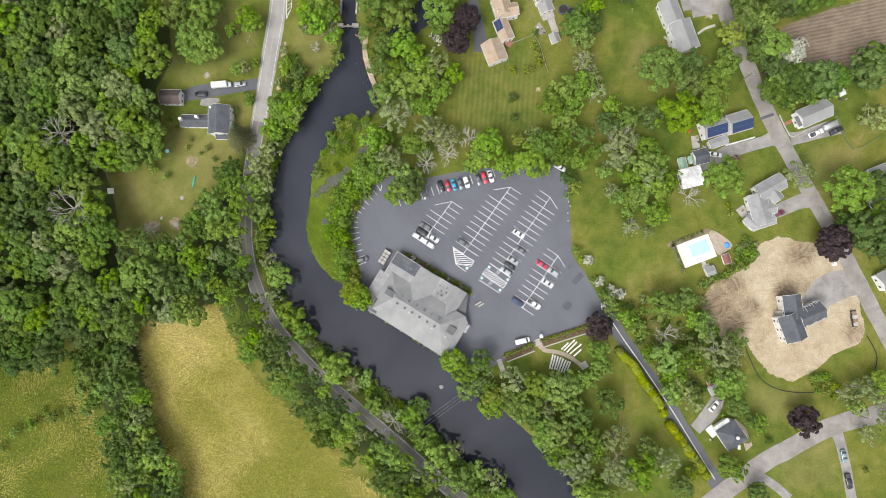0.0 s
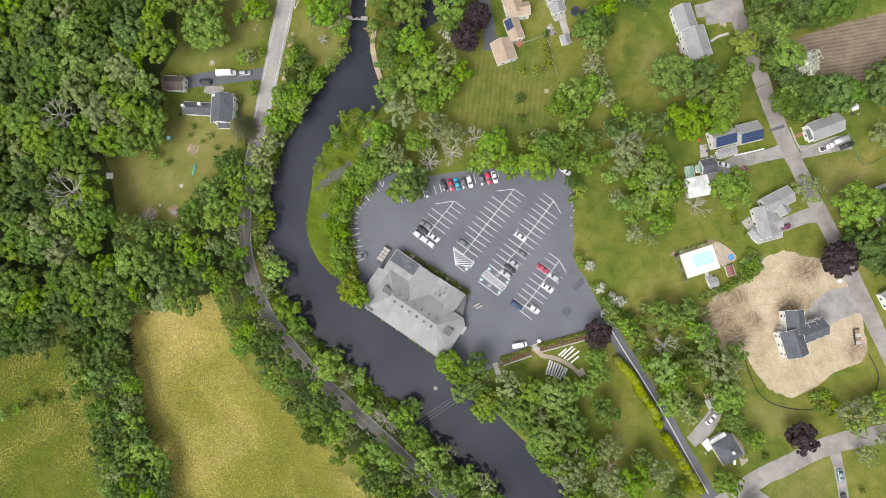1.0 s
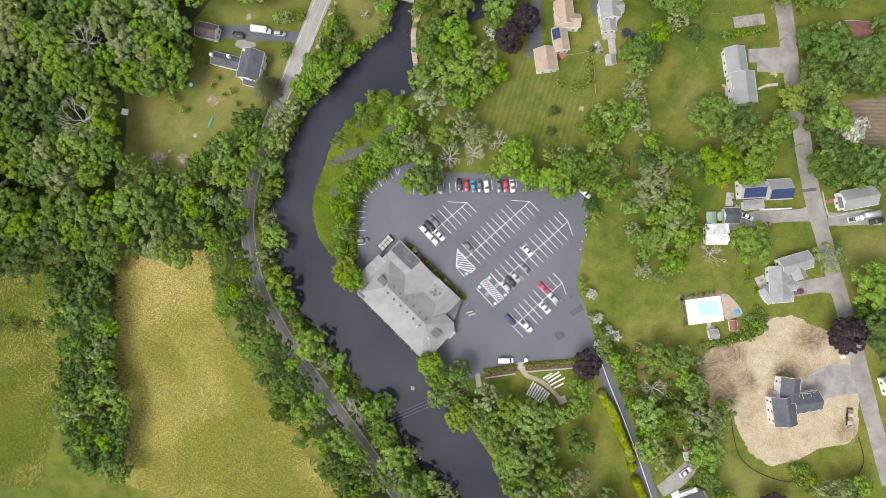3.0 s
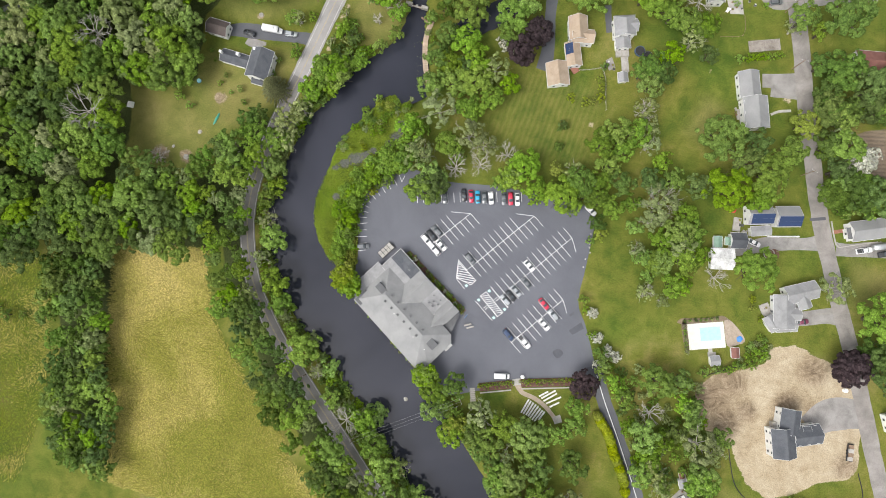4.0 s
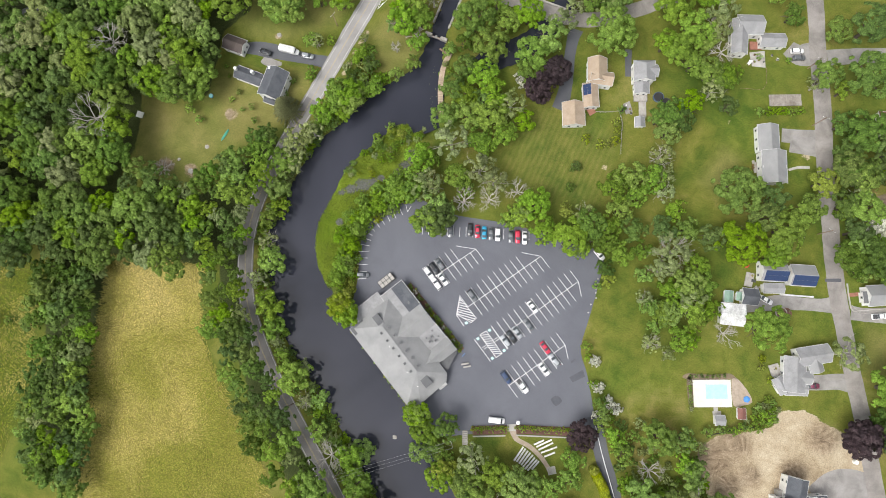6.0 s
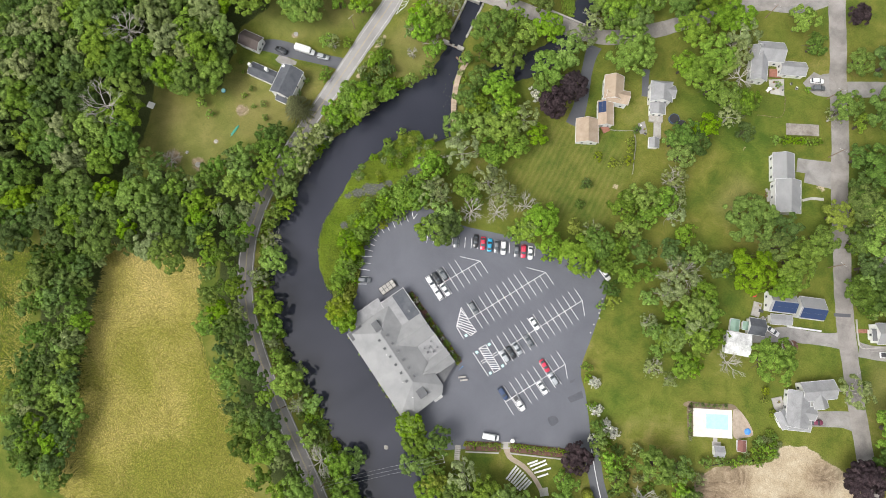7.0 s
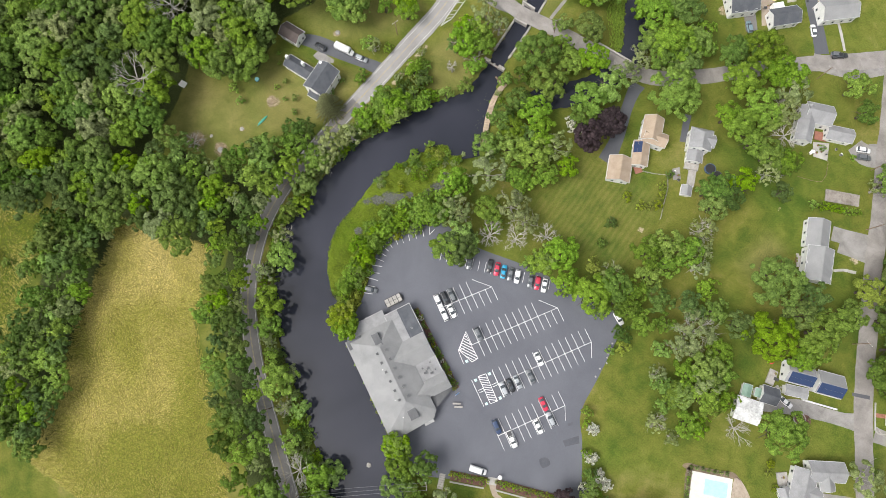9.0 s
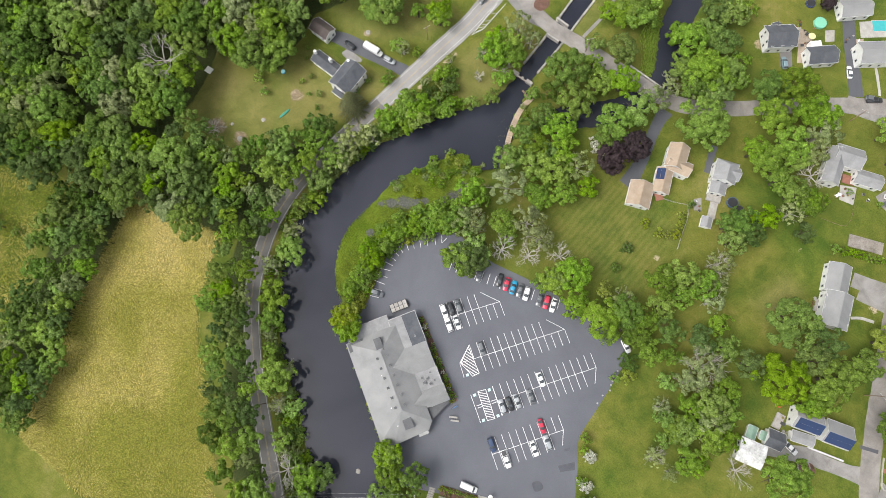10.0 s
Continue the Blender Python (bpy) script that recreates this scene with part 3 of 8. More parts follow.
for n_, line, off_, z_, m_, w_ in lines:
    tagged(ribbon(n_, [(*q[:2], w_) for q in line], z_, m_, 0.004, off_, step=1.5), "painted road marking", "marking", kind="structure")

# car park
LOT_EDGE = [(-31.4, -6.6), (-35.5, 8.0), (-34.7, 16.1), (-29.2, 23.3), (-21.6, 28.4), (-8.4, 27.4), (11.1, 30.9), (32.9, 32.7), (45.8, 32.6), (48.5, 26.9), (49.6, 11.4), (50.4, -1.5), (55.1, -8.9), (60.5, -18.5), (63.5, -25.4), (56.3, -28.9), (39.3, -34.9),
            (24.3, -42.3), (13.6, -46.6), (2.9, -43.6), (2.0, -40.4), (-26.6, -23.9), (-30.0, -14.9)]
tagged(slab("pavement_car_park", rounded(LOT_EDGE, 1.5), 0.04, 0.4, LOT), "smooth dark grey asphalt car park", "car park", kind="structure")

# ---- trees ----
def clumps(rng, c, axis, size):
    """Low leafy mounds at places c that face along axis: six-sided domes with uneven rims, as quads."""
    n = len(c)
    t1 = np.cross(axis, rng.normal(size=(n, 3)))
    t1 /= np.linalg.norm(t1, axis=1)[:, None] + 1e-9
    t2 = np.cross(axis, t1)
    ang = np.arange(6) * 1.0472
    ring = t1[:, None] * np.cos(ang)[:, None] + t2[:, None] * np.sin(ang)[:, None]
    low = c[:, None] + (ring * rng.uniform(0.70, 1.40, (n, 6, 1)) + axis[:, None] * rng.uniform(-0.40, 0.05, (n, 6, 1))) * size[:, None, None]
    top = c[:, None] + (ring * rng.uniform(0.30, 0.80, (n, 6, 1)) + axis[:, None] * rng.uniform(0.20, 0.75, (n, 6, 1))) * size[:, None, None]
    turn = np.roll(np.arange(6), -1)
    side = np.stack([low, low[:, turn], top[:, turn], top], 2).reshape(-1, 4, 3)
    cap = np.concatenate([top[:, :4], top[:, [3, 4, 5, 0]]])
    return np.concatenate([side, cap]).reshape(-1, 3)


def crown_arrays(rng, r, leaf_size=0.5, density=1.0, squash=0.78):
    """An uneven crown centred on the origin: leafy mounds on boughs spread over a dome, and loose sprays of leaves round them."""
    boughs = int(13 + 0.40 * r * r)
    phase = rng.uniform(0, 6.3, 3)
    k = np.arange(boughs) + rng.uniform(-0.3, 0.3, boughs)
    up = 1.0 - 1.10 * (k + 0.3) / boughs
    ang = k * 2.39996 + phase[0]
    flat = np.sqrt(np.maximum(0.0, 1 - up**2))
    d = np.stack([np.cos(ang) * flat, np.sin(ang) * flat, up], 1)
    swell = 1 + 0.06 * np.sin(2 * ang + phase[0]) + 0.05 * np.sin(3 * ang + phase[1]) + 0.04 * np.sin(5 * ang + phase[2])
    big = d * (rng.uniform(0.66, 0.88, boughs) * r * swell)[:, None]
    wide = np.clip(rng.normal(0.31, 0.05, boughs) * r, 0.45, 1.9)
    each = np.maximum(3, 2.6 + 0.95 * wide**2).astype(int)
    kb = np.repeat(np.arange(boughs), each)
    if density < 0.7:
        kb = kb[rng.random(len(kb)) < 0.6]
    count = len(kb)
    e = rng.normal(size=(count, 3))
    e[:, 2] = np.abs(e[:, 2]) * 0.9
    e = e + 0.8 * d[kb]
    e /= np.linalg.norm(e, axis=1)[:, None]
    c = big[kb] + e * (wide[kb] * rng.uniform(0.35, 0.85, count))[:, None]
    c[:, 2] *= squash
    lob = np.clip(rng.normal(0.40, 0.13, count) * wide[kb], 0.22, 0.95)
    axis = e * 0.6 + d[kb] * 0.6 + (0, 0, 0.25) + rng.normal(size=(count, 3)) * 0.12
    axis /= np.linalg.norm(axis, axis=1)[:, None]
    mounds = clumps(rng, c, axis, lob)
    per = np.maximum(2, density * 2.6 * lob**2 * (0.5 / leaf_size) ** 2).astype(int)
    k = np.repeat(np.arange(count), per)
    n = len(k)
    e = rng.normal(size=(n, 3)) + 0.5 * axis[k]
    e /= np.linalg.norm(e, axis=1)[:, None]
    pos = c[k] + e * (lob[k] * rng.uniform(0.75, 1.25, n))[:, None]
    nor = 0.7 * e + 0.5 * axis[k] + rng.normal(size=(n, 3)) * 0.25
    nor /= np.linalg.norm(nor, axis=1)[:, None]
    t1 = np.cross(nor, rng.normal(size=(n, 3)))
    t1 /= np.linalg.norm(t1, axis=1)[:, None] + 1e-9
    t2 = np.cross(nor, t1)
    s = (leaf_size * 0.66 * rng.uniform(0.6, 1.25, n))[:, None]
    bend = nor * s * 0.28
    sprays = np.stack([pos + t1 * s - bend, pos + t2 * s * 0.72 + bend * 0.6, pos - t1 * s * 0.9 - bend, pos - t2 * s * 0.72 + bend * 0.6], 1)
    # shaded leaves deeper in the crown
    n = int((2.6 if density > 0.7 else 0.8) * r * r)
    e = rng.normal(size=(n, 3))
    e[:, 2] = np.abs(e[:, 2])
    e /= np.linalg.norm(e, axis=1)[:, None]
    pos = e * (r * rng.uniform(0.50, 0.66, n))[:, None] * (1, 1, squash)
    t1 = np.cross(e, rng.normal(size=(n, 3)))
    t1 /= np.linalg.norm(t1, axis=1)[:, None] + 1e-9
    t2 = np.cross(e, t1)
    s = (min(0.8, 0.24 * r + 0.1) * rng.uniform(0.7, 1.2, n))[:, None]
    deep = np.stack([pos + t1 * s, pos + t2 * s * 0.8, pos - t1 * s, pos - t2 * s * 0.8], 1)
    return np.concatenate([mounds, sprays.reshape(-1, 3), deep.reshape(-1, 3)])


def quads_mesh(name, v, mats, tone=None, index=None):
    """A smooth mesh of quads from their corners; corners in one place become one vertex."""
    me = bpy.data.meshes.new(name)
    n = len(v) // 4
    grid = np.round(v * 2000).astype(np.int64)
    _, first, corner = np.unique(grid[:, 0] * 73856093 ^ grid[:, 1] * 19349663 ^ grid[:, 2] * 83492791, return_index=True, return_inverse=True)
    me.vertices.add(len(first))
    me.vertices.foreach_set("co", v[first].astype(np.float32).ravel())
    me.loops.add(4 * n)
    me.loops.foreach_set("vertex_index", corner.ravel().astype(np.int32))
    me.polygons.add(n)
    me.polygons.foreach_set("loop_start", np.arange(0, 4 * n, 4, dtype=np.int32))
    me.polygons.foreach_set("use_smooth", np.ones(n, bool))
    if index is not None:
        me.polygons.foreach_set("material_index", index.astype(np.int32))
    for m in mats:
        me.materials.append(m)
    if tone is not None:
        me.attributes.new("tone", "FLOAT", "POINT").data.foreach_set("value", np.repeat(tone, 4)[first].astype(np.float32))
    me.update(calc_edges=True)
    return me


def tube(bm, a, b, ra, rb, sidesn=5):
    a, b = Vector(a), Vector(b)
    q = (b - a).to_track_quat("Z", "Y").to_matrix()
    rings = []
    for p, r in ((a, ra), (b, rb)):
        rings.append([bm.verts.new(p + q @ Vector((r * math.cos(t), r * math.sin(t), 0))) for t in (6.2832 * i / sidesn for i in range(sidesn))])
    for i in range(sidesn):
        j = (i + 1) % sidesn
        bm.faces.new((rings[0][i], rings[0][j], rings[1][j], rings[1][i]))


def grow(bm, rnd, a, d, length, r, level, spread=0.75, lift=0.12):
    """A limb that forks."""
    b = a + d * length
    mid = a + d * length * 0.5 + Vector((rnd.uniform(-1, 1), rnd.uniform(-1, 1), rnd.uniform(-0.5, 0.5))) * length * 0.10
    if level > 0:
        tube(bm, a, mid, r, r * 0.82, 4)
        tube(bm, mid, b, r * 0.82, r * 0.62, 4)
    else:
        tube(bm, a, b, r, r * 0.4, 3)
    if level <= 0:
        return
    for _ in range(3 if level > 1 else 2):
        e = (d + Vector((rnd.uniform(-1, 1), rnd.uniform(-1, 1), rnd.uniform(-0.6, 0.7))) * spread + Vector((0, 0, lift))).normalized()
        grow(bm, rnd, a + d * length * rnd.uniform(0.6, 1.0), e, length * rnd.uniform(0.55, 0.8), r * 0.55, level - 1, spread, lift)


def trunk_mesh(name, seed, height, r, mat, level=1):
    rnd = random.Random(seed)
    bm = bmesh.new()
    base = 0.045 * height
    tube(bm, (0, 0, -0.5), (0, 0, 0.4), base * 1.5, base, 8)
    tube(bm, (0, 0, 0.4), (0.1, 0, height * 0.42), base, base * 0.66, 8)
    for i in range(6):
        t = 6.2832 * i / 6 + rnd.uniform(-0.4, 0.4)
        d = Vector((math.cos(t), math.sin(t), rnd.uniform(0.5, 1.2))).normalized()
        grow(bm, rnd, Vector((0.1, 0, height * rnd.uniform(0.3, 0.42))), d, r * rnd.uniform(0.5, 0.7), base * (0.45 if level < 2 else 0.26), level)
    me = bpy.data.meshes.new(name)
    bm.to_mesh(me)
    bm.free()
    me.materials.append(mat)
    return me


CROWNS = []
for size_, high_ in ((1.6, 2.6), (3.2, 6.5), (5.0, 10.0), (7.0, 13.0), (9.0, 15.5)):
    for v_ in range(3):
        rng_ = np.random.default_rng(int(size_ * 10) + 100 * v_)
        arr = crown_arrays(rng_, size_, 0.30 if size_ < 3 else 0.38, 1.7 if size_ < 3 else 1.35 if size_ < 4 else 1.0)
        arr[:, 2] += high_ - size_ * 0.74
        CROWNS.append((size_, high_, quads_mesh("crown", arr, [LEAF["mid"]]), trunk_mesh("trunk", v_ + 7, high_, size_, BARK)))
SPARSE = []
for size_, high_ in ((3.6, 8.0), (5.5, 11.5), (7.5, 13.5)):
    for v_ in range(2):
        rng_ = np.random.default_rng(int(size_ * 10) + 50 * v_)
        arr = crown_arrays(rng_, size_, 0.36, 0.62)
        arr[:, 2] += high_ - size_ * 0.8
        SPARSE.append((size_, high_, quads_mesh("crown", arr, [LEAF["grey"]]), trunk_mesh("trunk", v_ + 21, high_ * 1.06, size_ * 1.1, DEADWOOD, 2)))
LABELS = {
    "mid": "broadleaf tree with a dense mid-green crown", "dark": "broadleaf tree with a deep green crown", "bright": "young broadleaf tree with a bright green crown",
    "yellow": "shrubby tree with a yellow-green crown", "grey": "thin tree with pale grey-green leaves and bare twigs",
    "purple": "round ornamental tree with dark purple leaves", "white": "flowering tree covered in white blossom",
}
PLANTED = []


def plant(kind, spots, group="trees about the place", note=""):
    """Trees of one kind at places with their crown's radius."""
    for x, y, r in spots:
        rnd = random.Random(int(x * 31 + y * 17))
        bank_ = SPARSE if kind == "grey" else CROWNS
        near = sorted(bank_, key=lambda q: abs(q[0] - r))[: 2 if kind == "grey" else 3]
        size, high, crown, trunk = rnd.choice(near)
        k = r / size
        bush = r < 2.9 and kind != "purple"
        z = float(ground_z(x, y))
        root = empty("bush" if bush else {"white": "flowering_tree", "purple": "ornamental_tree", "grey": "thin_tree"}.get(kind, "tree"), Matrix.Translation((x, y, z)) @ pose(0, 0, 0, 0, 0, rnd.uniform(0, 360)) @ Matrix.Diagonal((k, k, k * rnd.uniform(0.9, 1.1), 1)))
        shared("trunk", trunk, root)
        c = shared("crown", crown, root)
        c.material_slots[0].link = "OBJECT"
        c.material_slots[0].material = LEAF[kind]
        text = LABELS[kind] if not bush else "low rounded shrub with " + {"mid": "mid-green", "dark": "deep green", "bright": "bright green", "yellow": "yellow-green", "grey": "grey-green", "white": "white flowering"}[kind] + " leaves"
        if kind == "purple":
            inner = shared("crown", crown, root, pose(0, 0, -0.4, 0, 0, 74))
            inner.material_slots[0].link = "OBJECT"
            inner.material_slots[0].material = LEAF[kind]
        tagged(root, text + note, "bush" if bush else "tree", "shrubs" if bush else group)
        PLANTED.append((x, y, r))


def scatter(poly, gap, seed, lo, hi, grow_out=0.0, clear=0.75):
    """Uneven places inside a polygon, no two closer than the gap, and clear of trees that stand."""
    rng = np.random.default_rng(seed)
    p = np.array(poly)
    (x0, y0), (x1, y1) = p.min(0), p.max(0)
    n = int((x1 - x0) * (y1 - y0) / gap**2 * 9)
    pts = np.stack([rng.uniform(x0, x1, n), rng.uniform(y0, y1, n)], 1)
    pts = pts[inside(poly, pts[:, 0], pts[:, 1]) > -grow_out]
    taken = [(a, b, c) for a, b, c in PLANTED] + [(*(-184.7, 43.0), 6.0), (*(-136.1, 14.3), 4.5), (*(-143.3, 42.6), 4.0)]
    out = []
    for x, y in pts:
        if all((x - a) ** 2 + (y - b) ** 2 > gap**2 for a, b, _ in out) and all((x - a) ** 2 + (y - b) ** 2 > (clear * c + 1.5) ** 2 for a, b, c in taken):
            out.append((float(x), float(y), float(rng.uniform(lo, hi))))
    return out


# yard and riverside west of the river
plant("mid", [(-93.3, 79.0, 9), (-102.3, 90.8, 6.5), (-90.8, 92.0, 7), (-111.1, 89.4, 6), (-79.0, 69.6, 3), (-72.9, 73.0, 2.2), (-81.9, 85.1, 3), (-70.7, 23.7, 5), (-68.4, 14.7, 5), (-65.6, 7.7, 4), (-68.0, 2.9, 3.6), (-60.7, -10.7, 5), (-8.1, -60.3, 4.6), (23.6, -91.1, 5)])
plant("bright", [(-74.9, 89.1, 4.6), (-56.7, 54.9, 5), (-61.8, 50.5, 4), (-51.6, 60.1, 4), (-57.8, 48.2, 3.6), (-63.8, 43.4, 3.4), (-59.6, 69.6, 3), (-74.7, 57.3, 2.3)])
plant("grey", [(-69.0, 29.7, 4.5), (-64.7, 37.1, 4.5), (-65.4, -4.4, 4), (-146.6, 40.2, 5)])
plant("mid", [(-50.1, 62.0, 3.5)])
# marsh edge and the band of trees north of the car park
plant("bright", [(-35.7, 25.9, 3), (-39.9, 20.2, 2.5), (-38.6, 13.7, 3.2), (-41.7, 8.6, 2.2), (-38.0, 6.4, 3), (-37.1, -1.4, 3), (-38.3, -7.8, 2.6), (-30.6, -18.8, 4.4), (-31.2, 31.3, 3.4), (-25.6, 35.9, 3.4), (-36.3, 39.1, 2), (-38.9, 46.5, 1.3), (-36.7, 9.4, 2.6), (-38.4, 1.4, 2.6), (-35.3, -4.4, 2.6), (-36.4, 20.9, 2.6), (-33.6, 50.6, 1.5), (-42.4, 41.7, 1.8), (-28.8, 28.3, 3.2), (-34.3, 45.7, 1.3), (-39.9, 39.1, 1.6)])
plant("yellow", [(-33.1, -15.4, 4.4), (-40.4, 31.0, 1.6)])

plant("mid", [(-23.6, 30.2, 5)])
plant("dark", [(27.3, 58.7, 1.9), (28.0, 51.0, 1.8)])
plant("bright", [(-37.4, 3.9, 4), (-37.9, 10.1, 3.6), (-36.3, 15.5, 3.6), (-33.8, 20.6, 3.8), (-30.0, 24.7, 3.6), (-26.2, 28.0, 4.2), (-38.0, -3.2, 3.4), (-37.7, -8.2, 3.4), (-29.4, -20.0, 4.2), (-29.4, -16.6, 3.2), (-31.9, 29.9, 3.4), (-42.9, 43.6, 2.2), (-45.7, 37.4, 1.6), (-40.3, 49.8, 2)])
# between the dam and the houses

plant("bright", [(-16.0, 129.2, 6)])

plant("white", [(130.5, 73.2, 5), (129.3, 72.0, 3.5)])
plant("purple", [(143.5, 2.5, 6.5), (34.3, 175.7, 2.8)])
plant("mid", [(-21.1, 131.5, 7), (-16.9, 138.7, 6)])


# gardens between the car park and the east street

plant("yellow", [(33.0, 69.3, 1.9), (38.1, 72.6, 1.9), (37.2, 76.2, 1.7), (27.6, 69.6, 1.9), (35.8, 79.5, 1.6), (35.7, 70.5, 1.6), (36.6, 78.1, 1.5), (108.6, 16.8, 1.5), (109.4, 14.0, 1.4), (113.5, 11.0, 1.4)])


plant("grey", [(132.2, 27.5, 5.5), (159.9, 48.6, 5.5)])
plant("dark", [(131.8, 61.4, 7.5), (139.3, 62.2, 7.5), (145.8, 63.7, 5.5), (161.8, 23.4, 6), (120.0, 89.3, 6)])
plant("dark", [(156.5, 66.2, 8), (154.9, 7.0, 9), (161.7, 1.0, 7), (150.0, 10.7, 5), (161.3, 71.1, 6), (156.7, -80.5, 1.3), (115.9, -88.0, 4)])
plant("bright", [(148.3, 21.3, 9), (162.0, 13.2, 6), (4.9, -41.5, 4.6)])
plant("dark", [(107.6, 140.1, 8), (111.8, 122.4, 9), (115.8, 102.3, 8), (126.9, 93.2, 7)])



# south-east, along the lane and round the building site
plant("mid", [(108.9, -32.7, 4), (96.7, -26.5, 4.5), (116.2, -0.8, 2.3), (113.2, -4.7, 2.2), (107.8, -8.5, 2), (102.4, -10.6, 2), (98.8, -12.9, 2.2)])
plant("grey", [(162.5, -60.7, 4)])
plant("white", [(56.3, -4.7, 1.5), (57.9, -12.1, 1.3), (67.2, -17.3, 1.6), (64.3, -14.6, 1.3), (55.5, -3.8, 1.8), (60.2, -12.4, 1.9)])

# south bank
plant("mid", [(9.5, -45.9, 5), (6.2, -44.7, 3.6), (11.2, -51.7, 5), (19.1, -58.2, 5)])


# behind the east street
plant("dark", [(128.5, 99.3, 8), (135.3, 96.7, 7.5), (139.1, 103.0, 8), (132.1, 92.8, 6), (141.6, 95.6, 6)])
plant("dark", [(133.8, 103.6, 6.5), (141.8, 110.0, 8), (136.2, 111.7, 7)])
# garden shrubs
plant("mid", [(-99.3, 39.4, 1.3), (-94.3, 37.2, 1.1), (-98.0, 43.0, 1.2), (-91.3, 39.4, 1.5), (-104.0, 47.7, 0.9), (-88.5, 35.0, 1.4), (-81.1, 48.3, 1.3), (-80.5, 54.0, 1.2), (-106.3, 50.6, 1), (-112.2, 30.9, 2.2), (-107.6, 28.2, 1.8), (148.3, 59.2, 2.2), (153.6, 60.4, 1.2), (76.6, 120.2, 1.4), (87.0, 122.5, 1.3), (36.3, 84.1, 1.8), (136.7, 48.8, 1.6), (114.0, -70.3, 1.6), (105.1, -61.0, 1.4)])

# bushes standing in the west field and along the hedgerow's foot
plant("mid", [(-148.0, -64.8, 2.4), (-155.9, -67.1, 2.8), (-163.1, -70.8, 2.2), (-142.7, -63.0, 1.8), (-152.3, -63.0, 1.6), (-168.1, -77.1, 1.7), (-136.1, -53.7, 3.4), (-133.7, -60.9, 3)])
